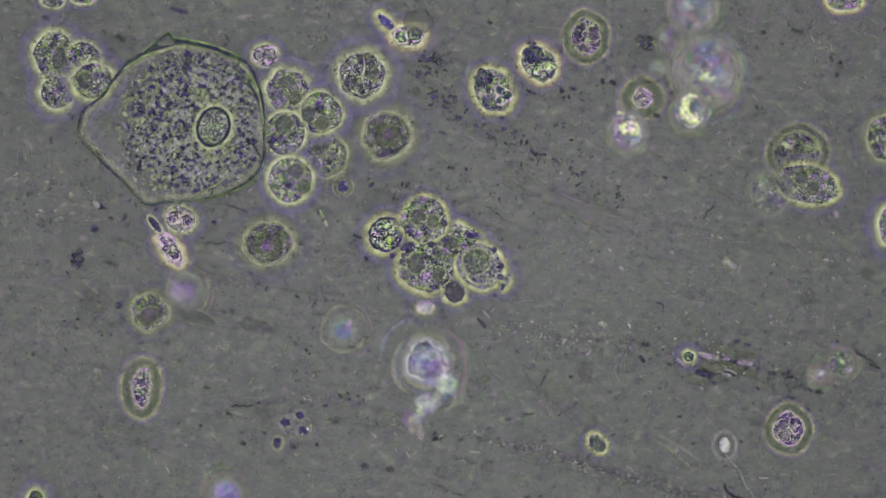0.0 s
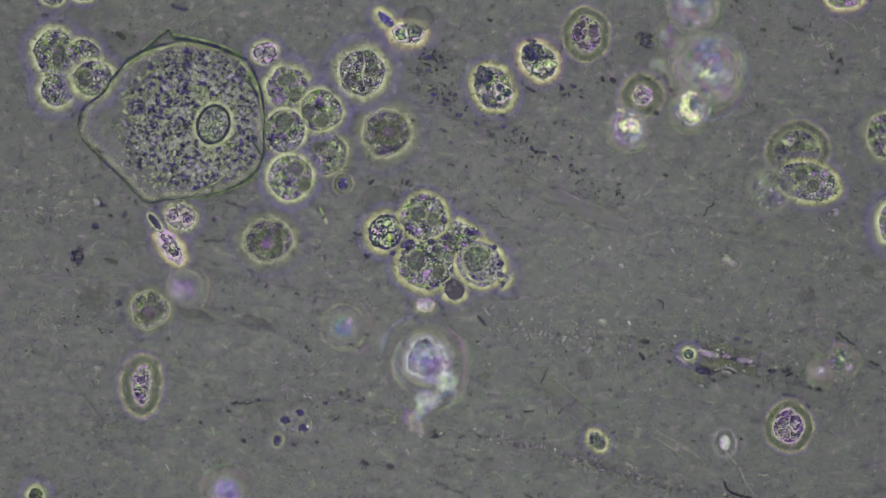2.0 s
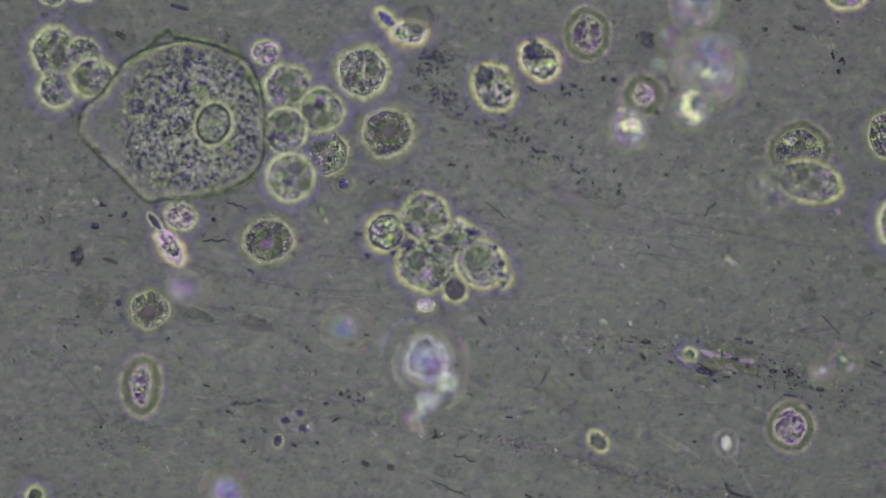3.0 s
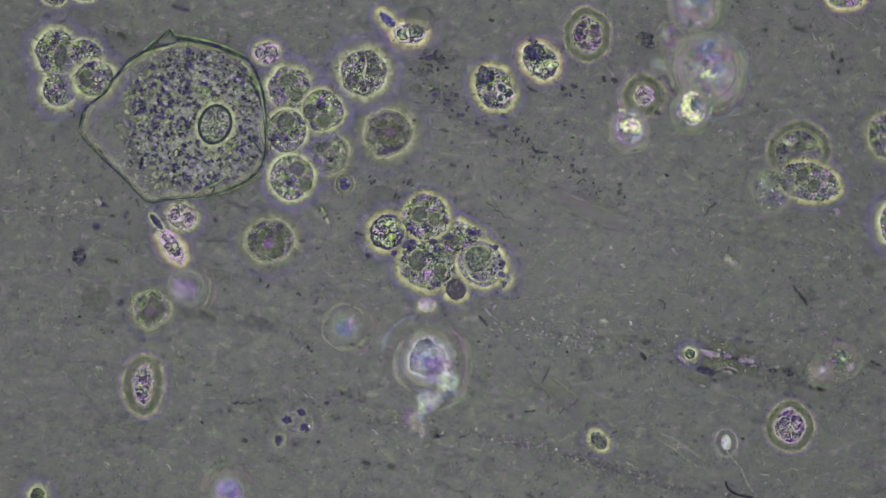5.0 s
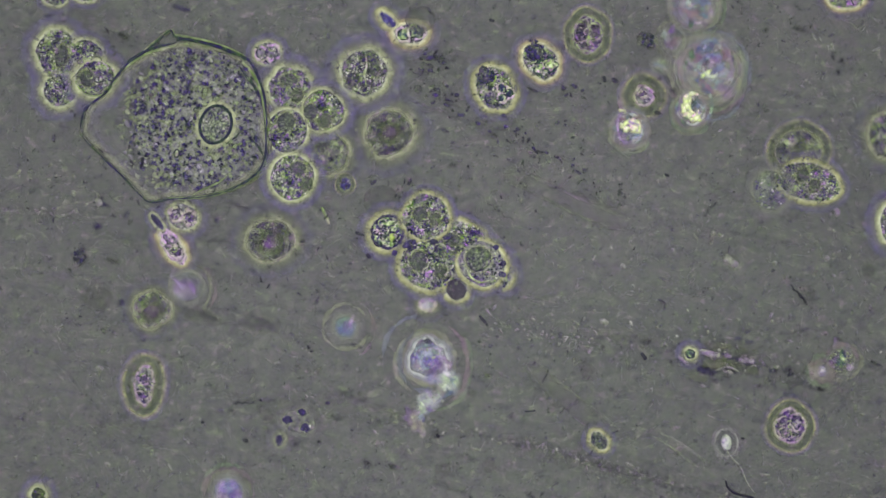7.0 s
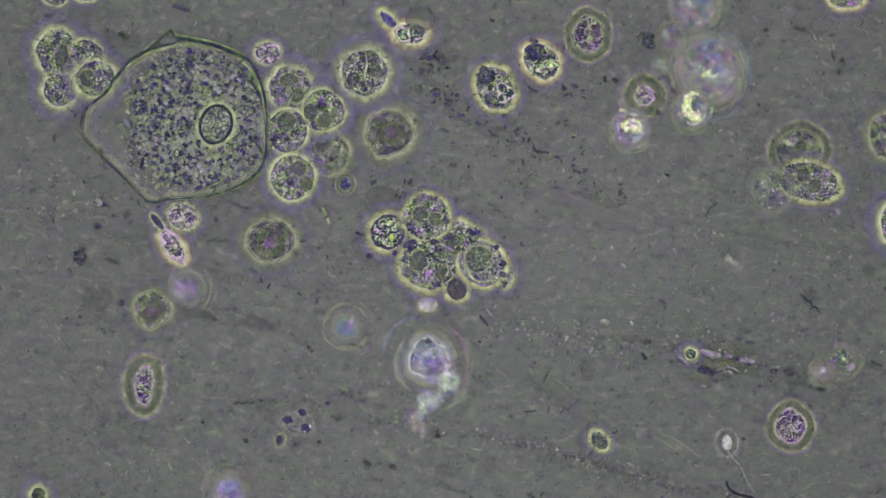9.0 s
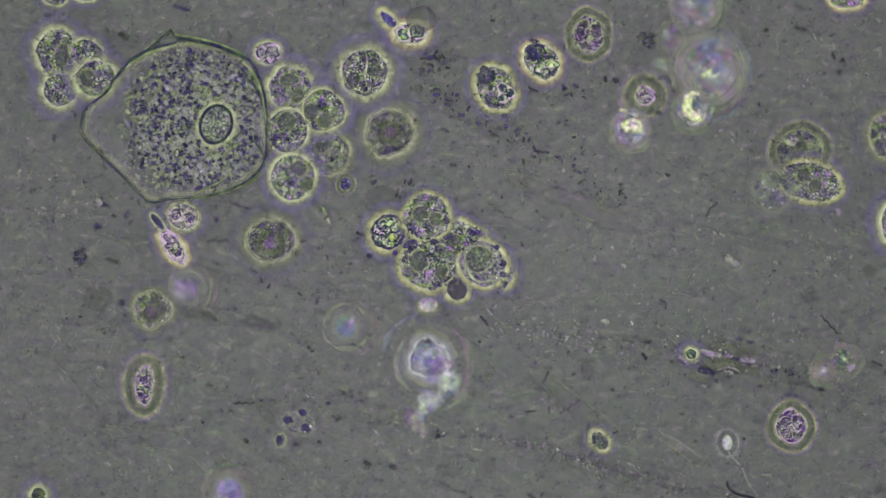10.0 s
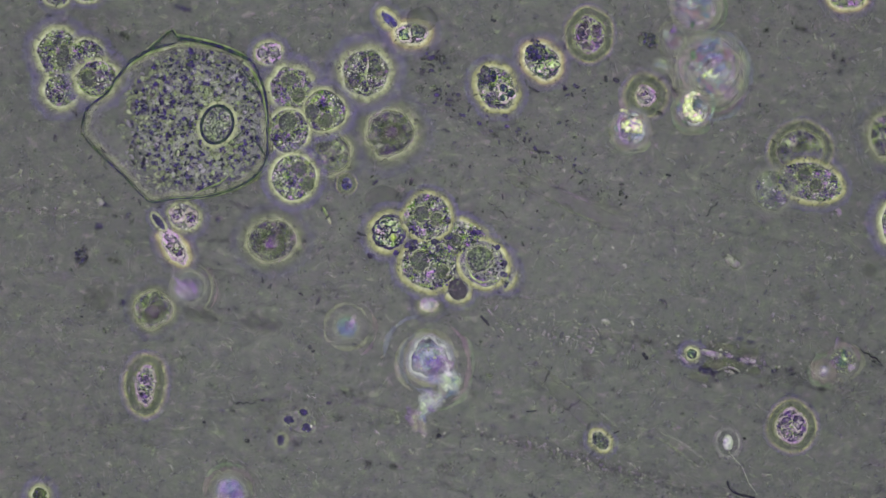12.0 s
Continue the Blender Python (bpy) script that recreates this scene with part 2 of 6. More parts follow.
M_SMOKE = speckled("grey_violet_mist", [(0.3, lin(72, 68, 92)), (0.5, lin(90, 90, 104)), (0.7, lin(120, 124, 120))], 70, 0.4, 0.1, tint=1.4, fade=True)
M_VIOLET_SOFT = speckled("soft_violet_matter", [(0.33, lin(66, 48, 96)), (0.45, lin(104, 82, 134)), (0.57, lin(146, 128, 158)), (0.7, lin(206, 200, 196))], 190, 0.85, tint=1.6, coarse=0.6)
M_MIDROD = speckled("blurred_violet_microbe", [(0.3, lin(58, 44, 104)), (0.5, lin(78, 66, 120)), (0.7, lin(96, 102, 86))], 170, 0.55, 0.1, tint=2.0, coarse=0.8)
M_GLOWGREEN = speckled("yellow_green_refractile_matter", [(0.34, lin(84, 92, 84)), (0.43, lin(146, 166, 84)), (0.52, lin(206, 222, 112)), (0.62, lin(246, 250, 190))], 110, 0.9, 0.2, tint=1.2, coarse=0.8)
M_OLIVE_SOFT = speckled("soft_dark_olive_ring", [(0.3, lin(54, 66, 46)), (0.5, lin(74, 88, 60)), (0.7, lin(108, 120, 84))], 110, 0.38, 0.1, tint=2.4, coarse=1.1, fade=True)
M_CORE_SOFT = speckled("soft_violet_core", [(0.3, lin(84, 66, 100)), (0.5, lin(116, 98, 126)), (0.7, lin(156, 144, 152))], 150, 0.5, 0.1, tint=1.4, coarse=0.8, fade=True)
M_TEAL = speckled("dark_teal_edge", [(0.3, lin(34, 50, 62)), (0.5, lin(50, 78, 76)), (0.7, lin(90, 124, 100))], 120, 0.9, 0.1)
# light ring of a defocused cell, painted as a pale line
M_FRINGE = speckled("thin_pale_shell", [(0.3, lin(134, 134, 118)), (0.5, lin(158, 158, 136)), (0.7, lin(186, 182, 166))], 90, 0.5, 0.1, tint=1.4)
M_TUBE_EDGE = speckled("pale_tube_edge", [(0.3, lin(122, 124, 120)), (0.5, lin(142, 144, 134)), (0.7, lin(176, 176, 160))], 60, 0.13, 0.1, tint=1.6, coarse=0.9)
M_TUBE = speckled("thin_mucus_film", [(0.3, lin(116, 116, 120)), (0.5, lin(124, 124, 122)), (0.7, lin(138, 138, 130))], 70, 0.16, 0.1)
M_PALE_BIT = speckled("pale_bit", [(0.3, lin(136, 136, 134)), (0.55, lin(172, 170, 166)), (0.72, lin(214, 212, 204))], 150, 0.5, 0.1)
M_FIBRE = speckled("mucus_strand", [(0.3, lin(116, 114, 120)), (0.5, lin(134, 132, 134)), (0.7, lin(172, 170, 166))], 90, 0.12, 0.1, tint=1.4)
M_FIBRE_DARK = speckled("dark_mucus_strand", [(0.3, lin(84, 80, 100)), (0.5, lin(94, 92, 104)), (0.7, lin(116, 114, 116))], 90, 0.1, 0.1)

G_CELL = grains("cell_granules", [(0.0, lin(50, 44, 80)), (0.2, lin(66, 56, 110)), (0.38, lin(54, 64, 66)), (0.54, lin(88, 96, 88)), (0.66, lin(100, 76, 150)), (0.78, lin(138, 152, 112)), (0.87, lin(188, 200, 156)), (0.95, lin(226, 230, 200))], 0.8)
G_CELL_DARK = grains("dark_cell_granules", [(0.0, lin(38, 32, 66)), (0.22, lin(54, 44, 98)), (0.42, lin(40, 54, 50)), (0.6, lin(74, 58, 122)), (0.78, lin(58, 74, 56)), (0.9, lin(94, 72, 146))], 0.88)
G_CELL_PALE = grains("pale_cell_granules", [(0.0, lin(186, 186, 176)), (0.25, lin(222, 222, 206)), (0.42, lin(150, 184, 110)), (0.52, lin(238, 238, 214)), (0.7, lin(220, 200, 224)), (0.86, lin(255, 252, 244))], 0.86)
G_SHEET = grains("sheet_granules", [(0.0, lin(50, 46, 84)), (0.25, lin(66, 60, 114)), (0.48, lin(54, 66, 74)), (0.66, lin(76, 84, 84)), (0.84, lin(86, 70, 132))], 0.78)
G_SHEET_PALE = grains("pale_sheet_granules", [(0.0, lin(166, 176, 138)), (0.4, lin(186, 194, 156)), (0.7, lin(180, 170, 190)), (0.86, lin(216, 222, 186))], 0.5)
G_MID = grains("dark_mucus_specks", [(0.0, lin(50, 46, 72)), (0.3, lin(64, 62, 78)), (0.6, lin(66, 76, 68)), (0.9, lin(66, 54, 100))], 0.45)
G_BLOB = grains("soft_violet_blobs", [(0.0, lin(84, 66, 144)), (0.5, lin(98, 84, 150)), (0.8, lin(74, 70, 120))], 0.34)
# pale optical halos of the granules, painted as grains
G_GLINT = grains("pale_green_halos", [(0.0, lin(184, 198, 152)), (0.5, lin(212, 218, 190)), (0.75, lin(216, 206, 222))], 0.27)
G_UNDER = grains("underside_granules", [(0.0, lin(70, 60, 110)), (0.25, lin(82, 92, 84)), (0.4, lin(138, 154, 104)), (0.6, lin(98, 82, 136)), (0.75, lin(190, 202, 150)), (0.92, lin(226, 226, 200))], 0.9)
G_DUST = grains("sheet_dust", [(0.0, lin(74, 66, 104)), (0.3, lin(82, 92, 84)), (0.55, lin(140, 152, 104)), (0.75, lin(92, 78, 124)), (0.9, lin(178, 186, 150))], 0.3)
G_CELL_GREEN = grains("green_cell_granules", [(0.0, lin(120, 164, 66)), (0.3, lin(166, 190, 110)), (0.55, lin(94, 134, 62)), (0.75, lin(212, 224, 166)), (0.92, lin(246, 250, 216))], 0.76)
G_LOW = grains("settled_specks", [(0.0, lin(48, 40, 78)), (0.3, lin(62, 56, 84)), (0.6, lin(70, 72, 74)), (0.85, lin(66, 50, 108))], 0.72)
G_DEEP = grains("deep_granules", [(0.0, lin(50, 42, 84)), (0.16, lin(84, 70, 130)), (0.3, lin(60, 76, 62)), (0.42, lin(124, 158, 84)), (0.58, lin(176, 196, 128)), (0.72, lin(190, 168, 208)), (0.82, lin(236, 240, 206))])
G_CRINKLE = grains("crinkled_grains", [(0.0, lin(84, 62, 118)), (0.22, lin(58, 46, 90)), (0.36, lin(124, 100, 156)), (0.52, lin(222, 208, 226)), (0.68, lin(246, 244, 236)), (0.82, lin(122, 146, 88)), (0.9, lin(190, 170, 200))], 0.85)
G_DARK = grains("dark_specks", [(0.0, lin(56, 52, 74)), (0.3, lin(70, 68, 78)), (0.6, lin(78, 82, 78)), (0.9, lin(70, 58, 100))], 0.42)
G_PALE = grains("pale_specks", [(0.0, lin(128, 124, 132)), (0.35, lin(146, 148, 132)), (0.6, lin(158, 148, 164)), (0.78, lin(172, 174, 154)), (0.95, lin(216, 214, 204))], 0.7)

# Phase-contrast halos painted as colour and alpha ramps; only H_ENDO is cell matter
H_SOFT = coat("soft_halo", [(0.0, lin(246, 248, 222)), (0.1, lin(226, 230, 184)), (0.22, lin(182, 186, 146)), (0.38, lin(142, 138, 142)), (0.6, lin(132, 122, 170)), (1.0, lin(124, 114, 174))], [(0.0, 0.5), (0.1, 0.58), (0.22, 0.54), (0.38, 0.42), (0.6, 0.33), (1.0, 0.0)], 2.5)
H_CLUMP = coat("wide_yellowish_halo", [(0.0, lin(220, 220, 196)), (0.16, lin(212, 210, 162)), (0.32, lin(180, 180, 128)), (0.48, lin(142, 138, 136)), (0.68, lin(130, 120, 168)), (1.0, lin(124, 114, 174))], [(0.0, 0.46), (0.16, 0.62), (0.32, 0.54), (0.48, 0.4), (0.68, 0.3), (1.0, 0.0)], 3.0)
H_LOW = coat("dim_halo", [(0.0, lin(240, 240, 220)), (0.1, lin(212, 214, 176)), (0.24, lin(160, 164, 130)), (0.42, lin(132, 134, 124)), (0.65, lin(128, 120, 158)), (1.0, lin(122, 114, 166))], [(0.0, 0.56), (0.1, 0.52), (0.24, 0.4), (0.42, 0.34), (0.65, 0.24), (1.0, 0.0)], 2.4)
H_BRIGHT = coat("bright_halo", [(0.0, lin(238, 236, 214)), (0.12, lin(240, 234, 190)), (0.26, lin(204, 192, 142)), (0.42, lin(160, 140, 144)), (0.6, lin(134, 124, 158)), (1.0, lin(122, 114, 160))], [(0.0, 0.56), (0.12, 0.66), (0.26, 0.58), (0.42, 0.44), (0.6, 0.33), (1.0, 0.0)], 2.5)
H_DARKRING = coat("dark_green_halo", [(0.0, lin(150, 156, 122)), (0.12, lin(98, 110, 84)), (0.3, lin(72, 88, 68)), (0.46, lin(98, 112, 80)), (0.57, lin(186, 188, 136)), (0.7, lin(182, 164, 164)), (0.84, lin(138, 124, 172)), (1.0, lin(126, 116, 176))], [(0.0, 0.22), (0.12, 0.3), (0.3, 0.32), (0.46, 0.26), (0.57, 0.42), (0.7, 0.34), (0.84, 0.22), (1.0, 0.0)], 3.2)
H_TIGHT = coat("tight_bright_halo", [(0.0, lin(250, 252, 216)), (0.3, lin(226, 230, 172)), (0.6, lin(176, 176, 136)), (1.0, lin(136, 126, 150))], [(0.0, 0.46), (0.3, 0.34), (0.6, 0.16), (1.0, 0.0)])
H_INNER = coat("pale_inner_halo", [(0.0, lin(206, 212, 160)), (0.4, lin(182, 190, 136)), (1.0, lin(140, 144, 122))], [(0.0, 0.22), (0.4, 0.2), (1.0, 0.0)])
H_FAINT = coat("faint_halo", [(0.0, lin(160, 164, 142)), (0.4, lin(142, 140, 140)), (1.0, lin(124, 118, 136))], [(0.0, 0.4), (0.4, 0.25), (1.0, 0.0)])
H_GLOW = coat("white_halo", [(0.0, lin(236, 238, 230)), (0.4, lin(190, 188, 206)), (1.0, lin(140, 136, 156))], [(0.0, 0.5), (0.35, 0.25), (1.0, 0.0)])
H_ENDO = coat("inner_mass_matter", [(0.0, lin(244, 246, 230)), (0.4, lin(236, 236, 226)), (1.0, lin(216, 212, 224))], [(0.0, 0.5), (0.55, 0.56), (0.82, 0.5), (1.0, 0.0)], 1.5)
H_WIDE = coat("wide_pale_halo", [(0.0, lin(186, 188, 152)), (0.25, lin(170, 168, 150)), (0.5, lin(150, 140, 164)), (1.0, lin(132, 122, 164))], [(0.0, 0.3), (0.25, 0.4), (0.5, 0.22), (1.0, 0.0)])
H_NUC = coat("pale_nucleus_halo", [(0.0, lin(250, 252, 214)), (0.35, lin(226, 230, 178)), (0.7, lin(180, 186, 150)), (1.0, lin(160, 160, 150))], [(0.0, 0.66), (0.35, 0.55), (0.7, 0.25), (1.0, 0.0)])
H_GHOST = coat("ghost_halo", [(0.0, lin(124, 124, 136)), (0.3, lin(118, 118, 122)), (0.52, lin(170, 168, 164)), (0.75, lin(144, 134, 148)), (1.0, lin(122, 116, 130))], [(0.0, 0.15), (0.3, 0.2), (0.52, 0.5), (0.75, 0.26), (1.0, 0.0)])


# ---- mesh helpers ----
def at(x, y, z=0.0):
    """Field coordinates (millimetres from the field's upper left corner) to the world."""
    k = (REACH + level(0.6) - z) / REACH
    return np.array(((x - 784) * 0.001 * k, (441 - y) * 0.001 * k, z))


def link_mesh(name, verts, faces, material, parent=None, label="", smooth=True, uv=None):
    me = bpy.data.meshes.new(name)
    me.from_pydata([tuple(v) for v in np.asarray(verts, float)], [], [tuple(int(i) for i in f) for f in faces])
    if smooth:
        me.polygons.foreach_set("use_smooth", np.ones(len(me.polygons), bool))
    if uv is not None:
        layer = me.uv_layers.new(name="along")
        idx = np.empty(len(me.loops), int)
        me.loops.foreach_get("vertex_index", idx)
        layer.data.foreach_set("uv", np.asarray(uv, float)[idx].ravel())
    me.materials.append(material)
    ob = new(name, me)
    if parent is not None:
        ob.parent = parent
    if label:
        ob["label"] = label
    return ob


def thing(name, x, y, z, label, category, group="", kind=""):
    e = new(name)
    e.empty_display_size = 0.01
    e.location = at(x, y, z)
    return tagged(e, label, category, group, kind)


def wavy(n, rng, rough):
    th = np.arange(n) * 2 * np.pi / n
    r = np.ones(n)
    for k in range(2, 9):
        r += rough * rng.normal() / k ** 0.8 * np.cos(k * th + rng.uniform(0, 6.28))
    return th, r


def loop_of(rx, ry, rot, n=44, rng=None, rough=0.0):
    """An uneven oval outline, in metres about its centre; rot in degrees, clockwise as seen in the field."""
    th, r = wavy(n, rng, rough) if rng is not None else (np.arange(n) * 2 * np.pi / n, np.ones(n))
    x, y = rx * 0.001 * r * np.cos(th), ry * 0.001 * r * np.sin(th)
    a = -radians(rot)
    return np.stack((x * math.cos(a) - y * math.sin(a), x * math.sin(a) + y * math.cos(a)), 1)


def dome(outline, z_mid, top, bottom, rng=None, lump=0.0, rings=8, power=2.0):
    """A closed rounded body over an outline: equator at z_mid, crown at top, foot at bottom."""
    n = len(outline)
    verts, faces = [], []
    steps = [(math.sin(a), math.cos(a)) for a in np.linspace(math.pi / 2, -math.pi / 2, 2 * rings + 1)]
    for s, c in steps[1:-1]:
        z = z_mid + (top - z_mid) * abs(s) ** (2 / power) if s > 0 else z_mid - (z_mid - bottom) * abs(s) ** 0.8
        k = abs(c) ** (2 / power) if s > 0 else abs(c) ** 0.3
        for p in outline:
            verts.append((p[0] * k, p[1] * k, z))
    cx, cy = outline.mean(0)
    verts += [(cx, cy, top), (cx, cy, bottom)]
    m = len(steps) - 2
    for j in range(m - 1):
        for i in range(n):
            faces.append((j * n + i, (j + 1) * n + i, (j + 1) * n + (i + 1) % n, j * n + (i + 1) % n))
    for i in range(n):
        faces.append((m * n, i, (i + 1) % n))
        faces.append((m * n + 1, (m - 1) * n + (i + 1) % n, (m - 1) * n + i))
    verts = np.array(verts)
    if lump and rng is not None:
        off = rng.uniform(0, 50, 3)
        for v in verts:
            q = noise.noise(Vector(v * 70) + Vector(off))
            v[2] += lump * q
            v[:2] *= 1 + 1.5 * q * lump / max(0.02, np.abs(outline).max())
    return verts, faces


def tube(points, radius, closed=False, sides=6, flat=1.0):
    """A round strand through points; radius is one number or one for each point."""
    pts = np.asarray(points, float)
    n = len(pts)
    rad = np.broadcast_to(np.asarray(radius, float), (n,))
    verts, faces = [], []
    for i in range(n):
        a, b = (pts[i - 1], pts[(i + 1) % n]) if closed else (pts[max(i - 1, 0)], pts[min(i + 1, n - 1)])
        d = (b - a) / (np.linalg.norm(b - a) + 1e-12)
        side = np.cross(d, (0, 0, 1.0))
        side /= np.linalg.norm(side) + 1e-12
        up = np.cross(side, d)
        for k in range(sides):
            t = 2 * math.pi * k / sides
            verts.append(pts[i] + rad[i] * (side * math.cos(t) + flat * up * math.sin(t)))
    for i in range(n if closed else n - 1):
        j = (i + 1) % n
        for k in range(sides):
            l = (k + 1) % sides
            faces.append((i * sides + k, i * sides + l, j * sides + l, j * sides + k))
    if not closed:
        faces.append(tuple(range(sides)))
        faces.append(tuple((n - 1) * sides + k for k in reversed(range(sides))))
    return verts, faces


def skirt(outline, width, z_in, z_out, inset=0.97, rings=8):
    """A low rounded skirt round an outline, for painted halos and the inner mass; u from 0 at the cell to 1 at its thin
    outer edge.
    """
    n = len(outline)
    nrm = np.roll(outline, -1, 0) - np.roll(outline, 1, 0)
    nrm = np.stack((nrm[:, 1], -nrm[:, 0]), 1)
    nrm /= np.linalg.norm(nrm, axis=1)[:, None] + 1e-12
    verts, faces, uv = [], [], []
    for j in range(rings + 1):
        u = j / rings
        for i in range(n):
            p = outline[i] * inset + nrm[i] * width * 0.001 * u
            verts.append((p[0], p[1], z_in + (z_out - z_in) * u * u))
            uv.append((u, i / n))
    for j in range(rings):
        for i in range(n):
            k = (i + 1) % n
            faces.append((j * n + i, (j + 1) * n + i, (j + 1) * n + k, j * n + k))
    return verts, faces, uv


def lens(outline, z, rise, drop, rings=7):
    """A closed flat lens over an outline, u from 0 in its middle to 1 at its rim."""
    n = len(outline)
    verts, faces, uv = [], [], []
    for side in (1, -1):
        base = len(verts)
        for j in range(rings + 1):
            u = 0.04 + 0.96 * j / rings
            for i in range(n):
                verts.append((outline[i][0] * u, outline[i][1] * u, z + (rise if side > 0 else -drop) * (1 - u * u)))
                uv.append((u, i / n))
        for j in range(rings):
            for i in range(n):
                k = (i + 1) % n
                quad = (base + j * n + i, base + (j + 1) * n + i, base + (j + 1) * n + k, base + j * n + k)
                faces.append(quad if side > 0 else quad[::-1])
        cap = tuple(base + i for i in range(n))
        faces.append(cap if side > 0 else cap[::-1])
    return np.array(verts), faces, uv


def band(path, half, closed, rise=0.0015):
    """A flat soft band along a level path, u from 0 on its line to 1 at its two edges."""
    p = np.asarray(path, float)
    n = len(p)
    half = np.broadcast_to(np.asarray(half, float), (n,))
    d = np.roll(p, -1, 0) - np.roll(p, 1, 0) if closed else np.gradient(p, axis=0)
    nrm = np.stack((d[:, 1], -d[:, 0]), 1) / (np.linalg.norm(d[:, :2], axis=1)[:, None] + 1e-12)
    cols = np.linspace(-1, 1, 7)
    verts, uv, faces = [], [], []
    for i in range(n):
        for c in cols:
            verts.append((p[i, 0] + nrm[i, 0] * half[i] * c, p[i, 1] + nrm[i, 1] * half[i] * c, p[i, 2] + rise * (1 - c * c)))
            uv.append((abs(c), i / n))
    for i in range(n if closed else n - 1):
        j = (i + 1) % n
        for k in range(6):
            faces.append((i * 7 + k, j * 7 + k, j * 7 + k + 1, i * 7 + k + 1))
    return verts, faces, uv


def _ico():
    b = bmesh.new()
    bmesh.ops.create_icosphere(b, subdivisions=1, radius=1)
    v = np.array([x.co[:] for x in b.verts])
    f = np.array([[q.index for q in x.verts] for x in b.faces])
    b.free()
    return v, f


ICO_V, ICO_F = _ico()


def pebbles(centres, sizes, rng, stretch=0.6):
    """Many small uneven grains in one mesh."""
    n = len(centres)
    ang = rng.uniform(0, np.pi, n)
    sx = sizes * (1 + stretch * rng.random(n))
    sy = sizes * (1 - 0.35 * rng.random(n))
    base = np.repeat(ICO_V[None], n, 0) * (1 + 0.22 * rng.normal(size=(n, 12, 1)))
    x, y = base[:, :, 0] * sx[:, None], base[:, :, 1] * sy[:, None]
    c, s = np.cos(ang)[:, None], np.sin(ang)[:, None]
    v = np.stack((x * c - y * s, x * s + y * c, base[:, :, 2] * sizes[:, None] * 0.8), 2) + np.asarray(centres)[:, None]
    f = ICO_F[None] + 12 * np.arange(n)[:, None, None]
    return v.reshape(-1, 3), f.reshape(-1, 3)


def path_of(pts, steps=8):
    p = np.array(pts, float)
    fine = []
    for i in range(len(p) - 1):
        p0, p1, p2, p3 = p[max(i - 1, 0)], p[i], p[i + 1], p[min(i + 2, len(p) - 1)]
        for t in np.arange(0, 1, 1 / steps):
            fine.append(0.5 * (2 * p1 + (p2 - p0) * t + (2 * p0 - 5 * p1 + 4 * p2 - p3) * t * t + (3 * p1 - p0 - 3 * p2 + p3) * t ** 3))
    return np.array(fine + [p[-1]])


def inside(outline, pts):
    x, y = pts[:, 0], pts[:, 1]
    hit = np.zeros(len(pts), bool)
    q = np.roll(outline, -1, 0)
    for (x1, y1), (x2, y2) in zip(outline, q):
        hit ^= ((y1 > y) != (y2 > y)) & (x < (x2 - x1) * (y - y1) / (y2 - y1 + 1e-15) + x1)
    return hit


